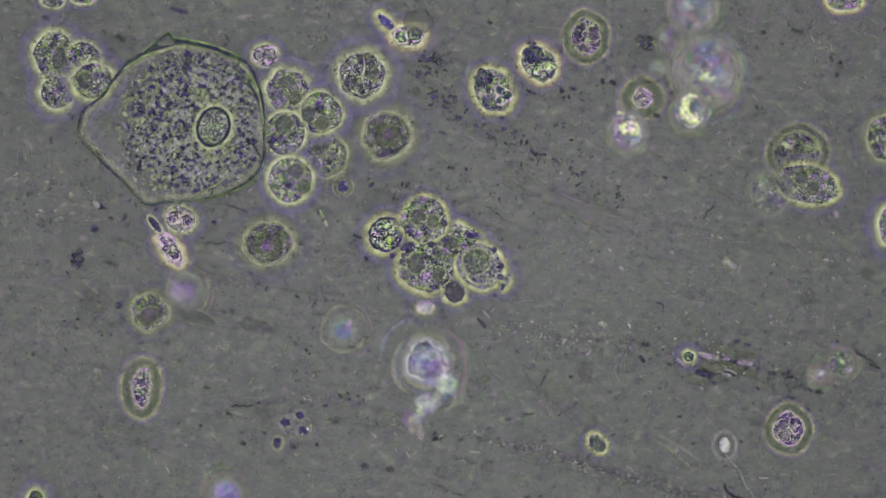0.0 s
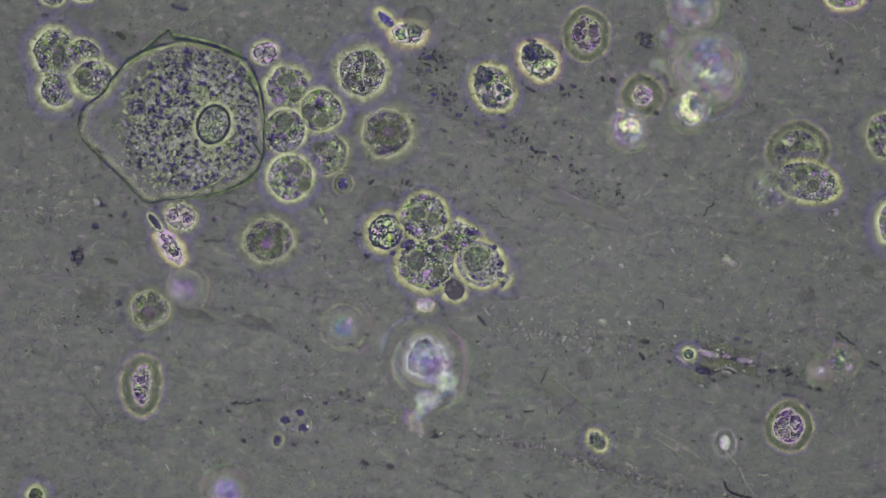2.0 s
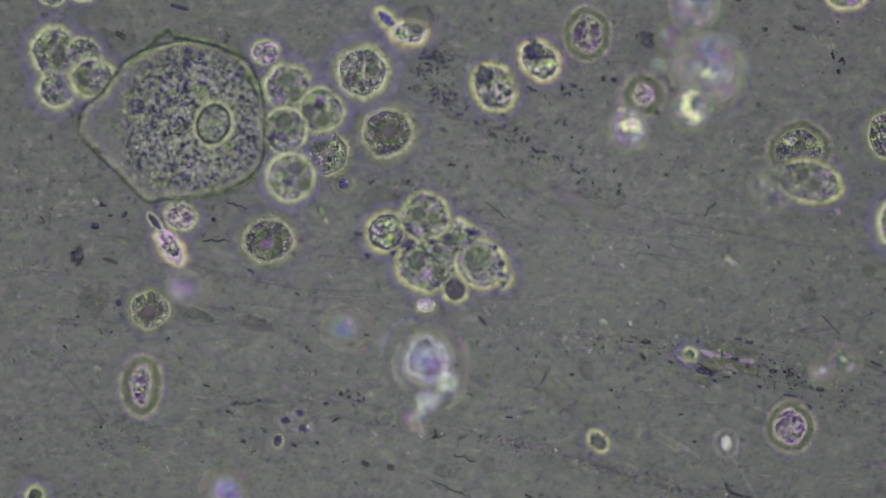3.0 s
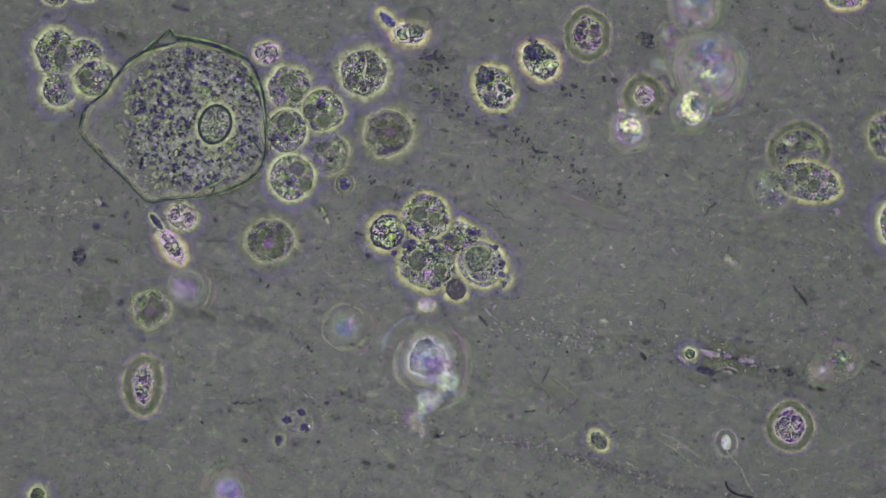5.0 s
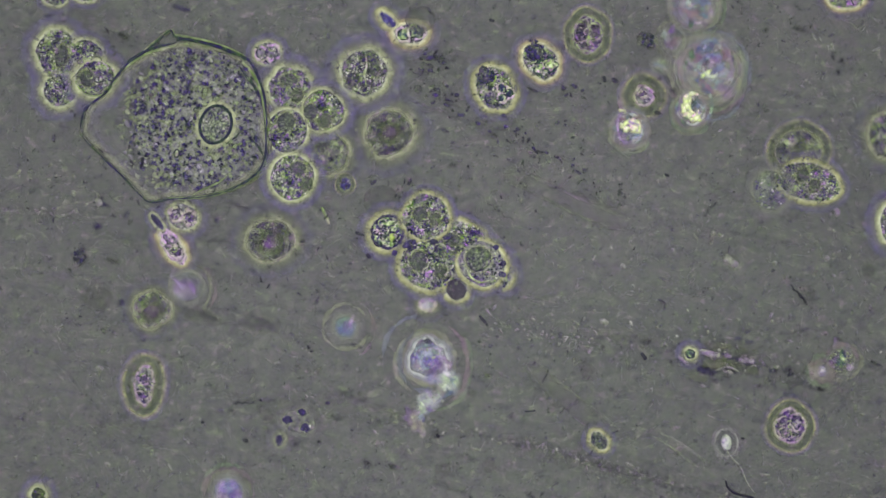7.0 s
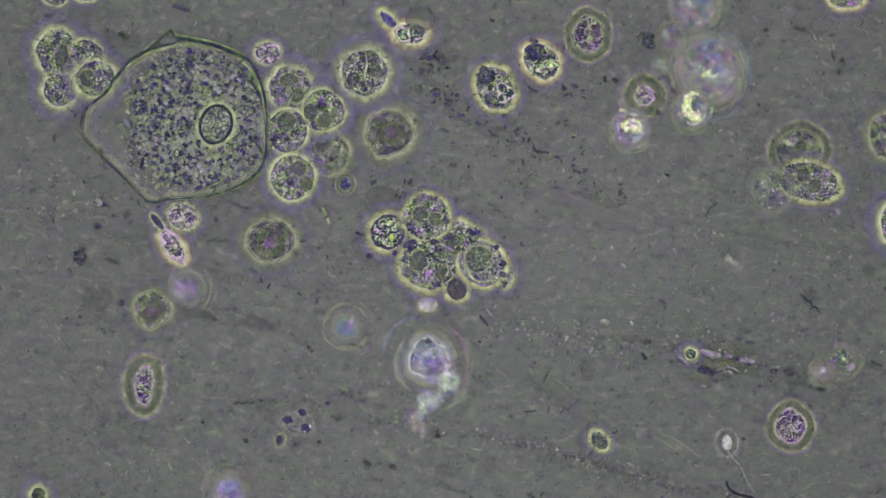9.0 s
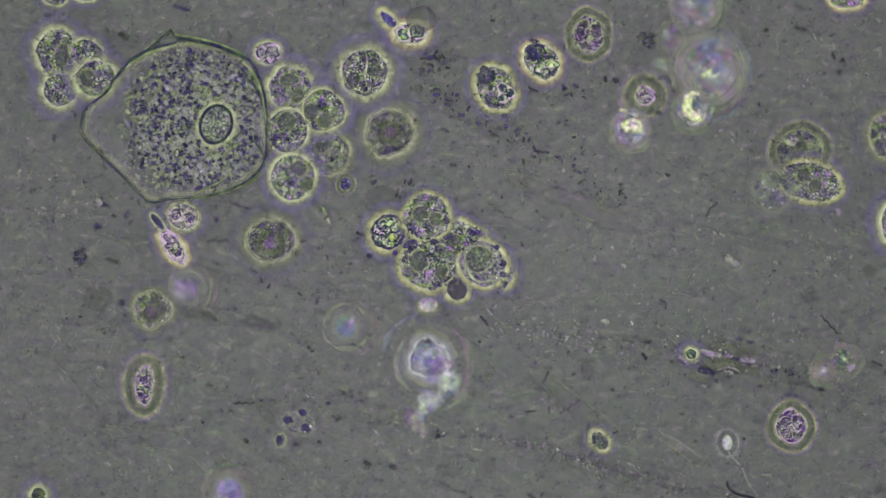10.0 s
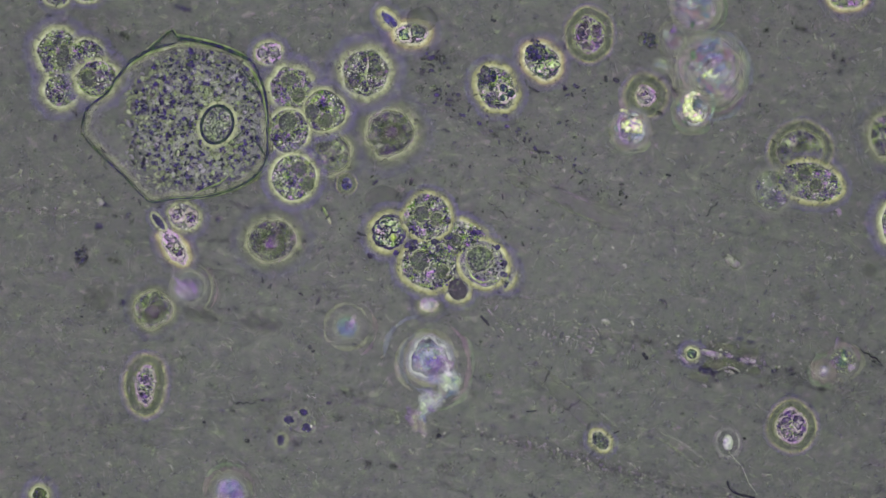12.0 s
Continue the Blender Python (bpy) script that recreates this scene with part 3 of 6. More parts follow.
# ---- the slide ----
def build_slide():
    m, nt, p = surface("smeared_slide", 0.6, 0.1)
    big = noise_node(nt, 1.6, 3)
    mid = noise_node(nt, 60, 4, 0.6)
    fine = noise_node(nt, 190, 3, 0.6)
    streak = noise_node(nt, 7, 5, 0.7, (radians(9), 1.0, 5.0))
    tone = ramp(nt, [(0.36, lin(104, 106, 103)), (0.5, lin(106, 107, 105)), (0.64, lin(108, 108, 107))])
    nt.links.new(big.outputs["Fac"], tone.inputs[0])
    col = tone.outputs[0]
    for src, lo, hi in ((mid, 0.94, 1.06), (fine, 0.92, 1.08), (streak, 0.95, 1.05)):
        r = ramp(nt, [(0.3, (lo, lo, lo * 1.04, 1)), (0.7, (hi, hi, hi * 0.97, 1))])
        nt.links.new(src.outputs["Fac"], r.inputs[0])
        mx = nt.nodes.new("ShaderNodeMix")
        mx.data_type, mx.blend_type = "RGBA", "MULTIPLY"
        mx.inputs["Factor"].default_value = 1.0
        nt.links.new(col, mx.inputs["A"])
        nt.links.new(r.outputs[0], mx.inputs["B"])
        col = mx.outputs["Result"]
    for scale_, lo, hi, back in ((52, (0.82, 0.8, 0.88, 1), (1, 1, 1, 1), False), (44, (1, 1, 1, 1), (1.2, 1.19, 1.18, 1), True), (95, (0.84, 0.84, 0.9, 1), (1, 1, 1, 1), False), (80, (1, 1, 1, 1), (1.22, 1.22, 1.18, 1), True), (27, (0.86, 0.85, 0.9, 1), (1, 1, 1, 1), False), (24, (1, 1, 1, 1), (1.12, 1.13, 1.08, 1), True)):
        blot = noise_node(nt, scale_, 2, 0.5, (radians(7), 0.75, 1.15))
        r = ramp(nt, [(0.6, lo), (0.74, hi)] if back else [(0.26, lo), (0.4, hi)])
        nt.links.new(blot.outputs["Fac"], r.inputs[0])
        mx = nt.nodes.new("ShaderNodeMix")
        mx.data_type, mx.blend_type = "RGBA", "MULTIPLY"
        mx.inputs["Factor"].default_value = 1.0
        nt.links.new(col, mx.inputs["A"])
        nt.links.new(r.outputs[0], mx.inputs["B"])
        col = mx.outputs["Result"]
    for scale_ in (48, 120):
        hue = noise_node(nt, scale_, 2, 0.5)
        r = ramp(nt, [(0.3, (1.03, 0.98, 1.05, 1)), (0.5, (1, 1, 1, 1)), (0.7, (0.98, 1.025, 0.95, 1))])
        nt.links.new(hue.outputs["Fac"], r.inputs[0])
        mx = nt.nodes.new("ShaderNodeMix")
        mx.data_type, mx.blend_type = "RGBA", "MULTIPLY"
        mx.inputs["Factor"].default_value = 1.0
        nt.links.new(col, mx.inputs["A"])
        nt.links.new(r.outputs[0], mx.inputs["B"])
        col = mx.outputs["Result"]
    nt.links.new(col, p.inputs["Base Color"])
    bp = nt.nodes.new("ShaderNodeBump")
    bp.inputs["Strength"].default_value, bp.inputs["Distance"].default_value = 0.1, 0.003
    nt.links.new(streak.outputs["Fac"], bp.inputs["Height"])
    nt.links.new(bp.outputs[0], p.inputs["Normal"])
    nx, ny = 161, 91
    xs, ys = np.linspace(-2.4, 2.4, nx), np.linspace(-1.5, 1.5, ny)
    verts = []
    for y in ys:
        for x in xs:
            verts.append((x, y, -0.002 + 0.0018 * noise.noise(Vector((x * 3 - y, y * 16 + x * 2, 0)))))
    faces = [(j * nx + i, j * nx + i + 1, (j + 1) * nx + i + 1, (j + 1) * nx + i) for j in range(ny - 1) for i in range(nx - 1)]
    low = len(verts)
    edge = [i for i in range(nx)] + [j * nx + nx - 1 for j in range(1, ny)] + [(ny - 1) * nx + i for i in range(nx - 2, -1, -1)] + [j * nx for j in range(ny - 2, 0, -1)]
    for e in edge:
        verts.append((verts[e][0] * 1.004, verts[e][1] * 1.004, -0.12))
    k = len(edge)
    for i in range(k):
        faces.append((edge[i], low + i, low + (i + 1) % k, edge[(i + 1) % k]))
    faces.append(tuple(low + i for i in reversed(range(k))))
    tagged(link_mesh("ground", verts, faces, m), "grey mucus-smeared glass slide with faint streaks", "slide", kind="structure")


build_slide()


# ---- films of mucus, one over another ----
def build_films():
    for k, f in enumerate((-0.36, 0.4, 0.72, 0.98)):
        m, nt, p = surface("mucus_film", 0.7, 0.05)
        grain = noise_node(nt, 62, 4, 0.72, (radians(9), 0.8, 1.15))
        tone = ramp(nt, [(0.34, lin(66, 58, 90)), (0.44, lin(90, 87, 100)), (0.5, lin(106, 107, 104)), (0.56, lin(132, 133, 122)), (0.66, lin(190, 188, 174))])
        thick = ramp(nt, [(q, (w, w, w, 1)) for q, w in ((0.33, 0.19), (0.42, 0.05), (0.48, 0.0), (0.52, 0.0), (0.58, 0.05), (0.67, 0.19))])
        hue = noise_node(nt, 46, 2, 0.6)
        tint = ramp(nt, [(0.38, (1.22, 0.84, 1.4, 1)), (0.5, (1, 1, 1, 1)), (0.62, (0.92, 1.16, 0.7, 1))])
        mx = nt.nodes.new("ShaderNodeMix")
        mx.data_type, mx.blend_type = "RGBA", "MULTIPLY"
        mx.inputs["Factor"].default_value = 1.0
        nt.links.new(grain.outputs["Fac"], tone.inputs[0])
        nt.links.new(grain.outputs["Fac"], thick.inputs[0])
        nt.links.new(hue.outputs["Fac"], tint.inputs[0])
        nt.links.new(tone.outputs[0], mx.inputs["A"])
        nt.links.new(tint.outputs[0], mx.inputs["B"])
        nt.links.new(mx.outputs["Result"], p.inputs["Base Color"])
        nt.links.new(thick.outputs[0], p.inputs["Alpha"])
        nx, ny = 61, 37
        z = level(f)
        verts = [(x, y, z + 0.003 * noise.noise(Vector((x * 2.2 + 3 * k, y * 5 + x, k)))) for y in np.linspace(-0.62, 0.62, ny) for x in np.linspace(-1.05, 1.05, nx)]
        faces = [(j * nx + i, j * nx + i + 1, (j + 1) * nx + i + 1, (j + 1) * nx + i) for j in range(ny - 1) for i in range(nx - 1)]
        tagged(link_mesh("mucus_film", verts, faces, m), "thin grainy film of grey mucus over the slide", "mucus", "mucus films", kind="stuff")


build_films()


# ---- cells ----
# inside, edge and inner rim of a lobe, and how thick its edge is
LOBES = {"lit": (M_GREENISH, M_RIM_PINK, M_EDGE_DARK, 0.0024), "dusky": (M_PLUM, M_RIM, M_VIOLET_SOFT, 0.0016), "ringed": (M_VIOLET_SOFT, M_RIM_PINK, M_PLUM, 0.0032), "green": (M_GLOWGREEN, M_EDGE_DARK, M_RIM, 0.0021), "violet": (M_VIOLET_SOFT, M_RIM_PINK, M_PURPLE, 0.0015), "pink": (M_LILAC, M_RIM_PINK, M_PURPLE, 0.0022), "teal": (M_GREENISH, M_TEAL, M_RIM, 0.0019)}


def ragged(n, rng):
    """Uneven thickness round an edge that nearly vanishes in places."""
    th = np.arange(n) * 2 * np.pi / n
    w = 0.75 + 0.5 * np.sin(2 * th + rng.uniform(0, 6.28)) + 0.4 * np.sin(5 * th + rng.uniform(0, 6.28)) + 0.25 * rng.normal(size=n)
    return np.clip(w, 0.08, 1.7)


def cell(x, y, rx, ry=None, rot=0, f=0.3, label="", name="round_cell", category="cell", group="", nuclei=(), lobes=(), halo=12, halo_mat=None,
         rim=None, body=None, n=260, size=1.5, rough=0.045, squig=0, seed=None, tall=None, gran=None, nucleus_mat=None, edge=0.93, lobe_look="green", shell=None, upper=None, inner_ring=None, cleft=()):
    ry = ry or rx
    rng = np.random.default_rng(int(x * 7 + y * 13) if seed is None else seed)
    e = thing(name, x, y, 0, label, category, group)
    out = loop_of(rx, ry, rot, rng=rng, rough=rough)
    zm = max(level(f), 0.004)
    r = 0.001 * min(rx, ry)
    if tall is None:
        tall = 0.3 if f > -0.05 else 0.14
    if body is None:
        body = M_CYTO if f > -0.05 else M_CYTO_LOW
    top = zm + r * tall
    foot = 0.001
    link_mesh("body", *dome(out, zm, top, foot, rng, 0.0015), body, e)
    # bright and dark optical halo, painted on skirts round the outline
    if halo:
        if halo_mat is H_DARKRING:
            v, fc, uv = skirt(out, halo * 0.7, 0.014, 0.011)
            link_mesh("inner_coat", v, fc, H_TIGHT, e, "tight pale halo painted round the cell", uv=uv)
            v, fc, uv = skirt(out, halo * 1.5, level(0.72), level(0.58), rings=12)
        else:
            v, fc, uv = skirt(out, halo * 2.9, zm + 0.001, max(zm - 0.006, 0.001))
        link_mesh("coat", v, fc, halo_mat or (H_SOFT if f > -0.02 else H_LOW), e, "soft pale halo painted round the cell", uv=uv)
    if rim is not None:
        pts = np.column_stack((out * 0.985, np.full(len(out), zm + 0.002)))
        link_mesh("rim", *tube(pts, (0.0027 if rim in (M_RIM_PINK, M_DARK, M_PURPLE) else 0.0012) * (0.5 + 0.9 * rng.random(len(out))), True), rim, e)
    a = -radians(rot)
    for k, (nx, ny, nr, nq, nrot) in enumerate(nuclei):
        o = loop_of(nr, nq, nrot, 28, rng, 0.03)
        d = np.array(((nx - x) * 0.001, (y - ny) * 0.001))
        w = d @ np.array(((math.cos(-a), math.sin(-a)), (-math.sin(-a), math.cos(-a))))
        rho = min(0.95, math.hypot(w[0] / (rx * 0.001), w[1] / (ry * 0.001)))
        zt = zm + (top - zm) * math.sqrt(1 - rho * rho)
        v, fc = dome(o, zt - 0.002, zt + 0.0035, zt - 0.006, rings=5)
        v[:, :2] += d
        nuc = link_mesh("nucleus", v, fc, nucleus_mat or (M_NUCLEUS_GREEN if k % 2 else M_NUCLEUS), e, "smooth grey nucleus")
        # the nucleus's optical halo, painted as a pale skirt
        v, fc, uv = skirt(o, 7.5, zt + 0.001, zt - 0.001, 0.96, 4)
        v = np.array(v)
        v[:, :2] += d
        link_mesh("nucleus_ring", v, fc, H_INNER, nuc, "pale halo painted round the nucleus", uv=uv)
    for (nx, ny, nr, nq, nrot) in lobes:
        o = loop_of(nr, nq, nrot, 36, rng, 0.15)
        d = np.array(((nx - x) * 0.001, (y - ny) * 0.001))
        zt = top - 0.002
        v, fc = dome(o, zt, zt + 0.005, zt - 0.006, rng, 0.001, rings=5)
        v[:, :2] += d
        inner, outer, inmost, wide = LOBES[lobe_look]
        lobe = link_mesh("lobe", v, fc, inner, e, "bright refractile lobe" if lobe_look != "violet" else "dark violet lobe")
        pts = np.column_stack((o + d, np.full(len(o), zt + 0.003)))
        link_mesh("lobe_edge", *tube(pts, wide * ragged(len(o), rng), True), outer, lobe, "edge of the lobe")
        pts = np.column_stack((o * 0.74 + d, np.full(len(o), zt + 0.005)))
        link_mesh("lobe_rim", *tube(pts, 0.0012 * ragged(len(o), rng), True), inmost, lobe, "inner rim of the lobe")
    for name_, mat_, count in (("bright_fold", M_RIM, squig), ("dark_fold", M_EDGE_DARK, squig)):
        vs, fs = [], []
        for _ in range(count):
            rr, tt = 0.72 * math.sqrt(rng.random()), rng.uniform(0, 6.28)
            c0 = np.array((rr * rx * math.cos(tt), rr * ry * math.sin(tt)))
            c0 = np.array((c0[0] * math.cos(a) - c0[1] * math.sin(a), c0[0] * math.sin(a) + c0[1] * math.cos(a)))
            arc, rad, t0 = rng.uniform(1.2, 4.0), rng.uniform(2.5, 0.28 * min(rx, ry) + 2.5), rng.uniform(0, 6.28)
            zz = max(zm + (top - zm) * math.sqrt(1 - rr * rr) + 0.0012, top + 0.003 if lobes else 0)
            q = [((c0[0] + rad * math.cos(t0 + arc * i / 9)) * 0.001, (c0[1] + 0.8 * rad * math.sin(t0 + arc * i / 9)) * 0.001, zz) for i in range(10)]
            v, fc = tube(q, 0.001 * rng.uniform(0.7, 1.5) * np.array([0.4, 0.8, 1, 1.2, 1, 1.1, 1, 0.9, 0.7, 0.4]), sides=5)
            fs += [tuple(i + len(vs) for i in g) for g in fc]
            vs += list(v)
        if vs:
            link_mesh(name_, vs, fs, mat_, e, "crinkled bright folds" if name_ == "bright_fold" else "crinkled dark folds")["kind"] = "stuff"
    # the defocused cell's light ring, drawn as a pale tube
    if shell:
        pts = np.column_stack((out * 1.01, np.full(len(out), level(shell))))
        link_mesh("shell", *tube(pts, 0.0016 * (0.5 + rng.random(len(out))), True), M_FRINGE, e, "thin pale shell over the cell")
    if inner_ring:
        # a dark olive ring round a violet core, in the upper half of the cell
        cx, cy, ring_r, half = inner_ring
        d = np.array(((cx - x) * 0.001, (y - cy) * 0.001))
        o = loop_of(ring_r, ring_r * 0.92, 20, 40, rng, 0.06)
        v, fc, uv = band(np.column_stack((o + d, np.full(40, level(0.7)))), half * 0.001 * (0.7 + 0.6 * rng.random(40)), True)
        link_mesh("inner_ring", v, fc, M_OLIVE_SOFT, e, "dark olive ring in the cell", uv=uv)
        v, fc, uv = lens(loop_of(ring_r * 0.75, ring_r * 0.7, 0, 30, rng, 0.08), level(0.72), 0.002, 0.002)
        v[:, :2] += d
        link_mesh("core", v, fc, M_CORE_SOFT, e, "violet core of the cell", uv=uv)
    if cleft:
        q = path_of([((cx - x) * 0.001, (y - cy) * 0.001) for cx, cy in cleft], 6)
        pts = np.column_stack((q, np.full(len(q), top + 0.002 if upper is None else level(upper) + 0.004)))
        link_mesh("cleft", *tube(pts, 0.0026 * np.sin(np.linspace(0.3, 2.9, len(q))) * (0.6 + 0.7 * rng.random(len(q)))), M_RIM, e, "bright yellowish cleft")

    def spread(count, reach):
        rho, th = np.sqrt(rng.random(count)) * reach, rng.uniform(0, 6.283, count)
        px, py = rho * np.cos(th) * rx * 0.001, rho * np.sin(th) * ry * 0.001
        return rho, np.stack((px * math.cos(a) - py * math.sin(a), px * math.sin(a) + py * math.cos(a)), 1)
    if n:
        # dark and pale grains gather in patches of their own
        off = Vector(rng.uniform(0, 40, 3))
        for sign, share, mat_, word in ((1, 1.0, gran or G_CELL_DARK, "dark violet granules"), (-1, 0.72, G_CELL_PALE, "pale pinkish granules"), (-2, 0.55, G_CELL_GREEN, "yellow-green granules")):
            if sign < 0 and gran is not None and gran is not G_CELL:
                continue
            rho, g = spread(int(n * share * (1.75 if f > 0.3 else 2.1)), edge)
            patch = np.array([noise.noise(Vector((p[0] * 62, p[1] * 62, 0)) + off) for p in g])
            keep = rng.random(len(g)) < 0.42 + (1.1 if sign > 0 else -1.1) * patch
            if sign < 0:
                keep &= np.array([noise.noise(Vector((p[0] * 45, p[1] * 45, 9)) + off) for p in g]) * (2 * sign + 3) > -0.1
            for (nx, ny, nr, nq, _) in nuclei:
                keep &= ((g[:, 0] - (nx - x) * 0.001) / (nr * 0.001)) ** 2 + ((g[:, 1] - (y - ny) * 0.001) / (nq * 0.001)) ** 2 > 1.0
            if keep.sum() < 3:
                continue
            rho, g = rho[keep], g[keep]
            z = zm + (top - zm) * np.sqrt(np.maximum(0, 1 - rho ** 2)) - (0.0005 if sign > 0 else 0.001)
            sz = 0.001 * size * (0.42 + 1.2 * rng.random(len(g)) ** 2.2) * (1.0 if sign > 0 else 0.9)
            v, fc = pebbles(np.column_stack((g, z)), sz, rng)
            link_mesh({1: "granulation", -1: "pale_granulation", -2: "green_granulation"}[sign], v, fc, mat_, e, word)["kind"] = "stuff"
    if lobes and lobe_look in ("violet", "pink", "ringed"):
        rho, g = spread(int(0.55 * rx * ry ** 0.5), 0.86)
        v, fc = pebbles(np.column_stack((g, np.full(len(g), top + 0.0035))), 0.001 * (0.5 + 1.0 * rng.random(len(g)) ** 2), rng, 0.8)
        link_mesh("surface_granulation", v, fc, G_CRINKLE, e, "crinkled grains over the lobes")["kind"] = "stuff"
    if upper:
        off = Vector(rng.uniform(0, 40, 3))
        for sign, mat_, word in ((1, G_CELL_DARK, "dark granules in the upper half"), (-1, G_SHEET_PALE if f < 0 else G_CELL_PALE, "pale granules in the upper half")):
            rho, g = spread(int(n * (0.7 if f > 0 else 0.3)), 0.88)
            patch = np.array([noise.noise(Vector((p[0] * 50, p[1] * 50, 0)) + off) for p in g])
            keep = rng.random(len(g)) < 0.3 + sign * 1.2 * patch
            v, fc = pebbles(np.column_stack((g[keep], level(upper) * np.sqrt(1 - 0.3 * rho[keep] ** 2))), 0.001 * size * (0.45 + 1.1 * rng.random(keep.sum()) ** 2), rng)
            link_mesh("upper_granulation", v, fc, mat_, e, word)["kind"] = "stuff"
    if n >= 200 and f > 0.3:
        _, g = spread(int(1.5 * n), 0.9)
        low = np.column_stack((g, 0.009 + 0.006 * rng.random(len(g))))
        v, fc = pebbles(low, 0.001 * size * (0.5 + 1.2 * rng.random(len(g)) ** 2.0), rng)
        link_mesh("inner_granulation", v, fc, G_DEEP, e, "granules deep in the cell")["kind"] = "stuff"
        # greenish optical fringe of the edge, drawn as a thin tube
        pts = np.column_stack((out * 0.98, np.full(len(out), 0.013)))
        link_mesh("lower_rim", *tube(pts, 0.0015 * (0.4 + rng.random(len(out))), True), M_FOLD, e, "greenish lower rim")
    return e


def build_big_cell():
    """The large flat lining cell with folded edges."""
    rng = np.random.default_rng(5)
    ring = [(137, 233), (141, 212), (146, 193), (166, 178), (186, 162), (200, 138), (220, 115), (246, 97), (276, 84), (304, 74), (340, 74), (380, 82), (412, 92),
            (438, 106), (453, 134), (464, 164), (469, 200), (470, 240), (468, 276), (456, 303), (436, 322), (404, 338), (366, 349), (330, 352), (296, 354), (262, 359),
            (240, 342), (214, 314), (188, 290), (166, 268), (148, 250)]
    cx, cy = 320, 215
    e = thing("lining_cell", cx, cy, LOW, "large flat angular lining cell with folded dark edges and grainy middle", "cell")

    def loc(x, y):
        return np.array(((x - cx) * 0.001, (cy - y) * 0.001)) * 0.997
    pts = np.array([loc(*p) for p in ring])
    dense = []
    m = len(pts)
    for i in range(m):
        p0, p1, p2, p3 = pts[i - 1], pts[i], pts[(i + 1) % m], pts[(i + 2) % m]
        for t in (0, 0.25, 0.5, 0.75):
            dense.append(0.5 * (2 * p1 + (p2 - p0) * t + (2 * p0 - 5 * p1 + 4 * p2 - p3) * t * t + (3 * p1 - p0 - 3 * p2 + p3) * t ** 3))
    out = np.array(dense)
    zt = 0.036
    v, fc, m = [], [], len(out)
    for side in (0, 1):
        for j in range(14):
            k = 1 - j / 13.5
            for p in out:
                wob = 0.0012 * noise.noise(Vector((p[0] * k * 40, p[1] * k * 40, 2)))
                z = zt - 0.011 * (1 - k ** 4) + wob if side == 0 else 0.001 - LOW + (zt + LOW - 0.003) * min(1, max(0, (k - 0.35) / 0.65)) ** 2
                v.append((p[0] * k, p[1] * k, z))
    n0 = 14 * m
    for side in (0, n0):
        for j in range(13):
            for i in range(m):
                quad = (side + j * m + i, side + j * m + (i + 1) % m, side + (j + 1) * m + (i + 1) % m, side + (j + 1) * m + i)
                fc.append(quad if side == 0 else quad[::-1])
        cap = [side + 13 * m + i for i in range(m)]
        fc.append(tuple(cap if side == 0 else cap[::-1]))
    fc += [(i, n0 + i, n0 + (i + 1) % m, (i + 1) % m) for i in range(m)]
    link_mesh("body", v, fc, M_SHEET, e, "thin translucent sheet")
    # pale optical halo painted outside the sheet's edge
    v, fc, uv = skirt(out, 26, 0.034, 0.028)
    link_mesh("coat", v, fc, H_WIDE, e, "faint pale halo painted round the cell", uv=uv)

    def strand(name, path, rad, mat, z=zt, label="", wob=0.5):
        p = np.array([loc(*q) for q in path])
        fine = []
        for i in range(len(p) - 1):
            p0, p1, p2, p3 = p[max(i - 1, 0)], p[i], p[i + 1], p[min(i + 2, len(p) - 1)]
            for t in np.arange(0, 1, 0.2):
                fine.append(0.5 * (2 * p1 + (p2 - p0) * t + (2 * p0 - 5 * p1 + 4 * p2 - p3) * t * t + (3 * p1 - p0 - 3 * p2 + p3) * t ** 3))
        fine.append(p[-1])
        q = np.array(fine)
        k = len(q)
        taper = np.minimum(1, np.minimum(np.arange(k) + 1, k - np.arange(k)) / 6)
        r = rad * 0.001 * taper * (1 + wob * (rng.random(k) - 0.5))
        link_mesh(name, *tube(np.column_stack((q, np.full(k, z))), r, flat=0.6), mat, e, label)
    strand("membrane", [(202, 140), (214, 122), (228, 106), (250, 93), (280, 82), (309, 76)], 2.4, M_EDGE_DARK, 0.043, label="dark folded upper edge")
    strand("membrane", [(308, 72), (326, 70), (352, 75), (383, 83), (412, 95), (436, 109)], 3.2, M_EDGE_DARK, 0.045, label="dark folded upper lip")
    strand("membrane", [(420, 118), (432, 134), (446, 152), (456, 172), (460, 190)], 2.4, M_EDGE_DARK, 0.044, label="dark side edge")
    strand("membrane", [(464, 200), (467, 240), (466, 276), (455, 303), (434, 320), (404, 336)], 1.2, M_EDGE_DARK, 0.044, label="dark side edge")
    strand("membrane", [(262, 359), (240, 342), (214, 314), (188, 290), (166, 268), (148, 250), (137, 233), (141, 212), (148, 193)], 2.2, M_RIM_SOFT, 0.032, label="thin pale edge")
    strand("membrane", [(148, 193), (166, 178), (186, 162), (200, 138), (210, 122)], 2.2, M_EDGE, 0.038, label="green folded edge")
    strand("lower_fold", [(196, 150), (206, 132), (228, 111), (256, 94), (284, 86), (312, 78), (352, 80), (390, 90), (424, 108), (448, 134), (461, 170), (467, 208), (468, 246), (467, 278), (455, 304), (434, 322), (404, 337), (366, 348)], 3.2, M_FOLD, -0.010, "green lower fold")
    strand("lower_crease", [(306, 98), (340, 108), (376, 120), (404, 136)], 1.3, M_EDGE_DARK, -0.012, "dark lower crease")
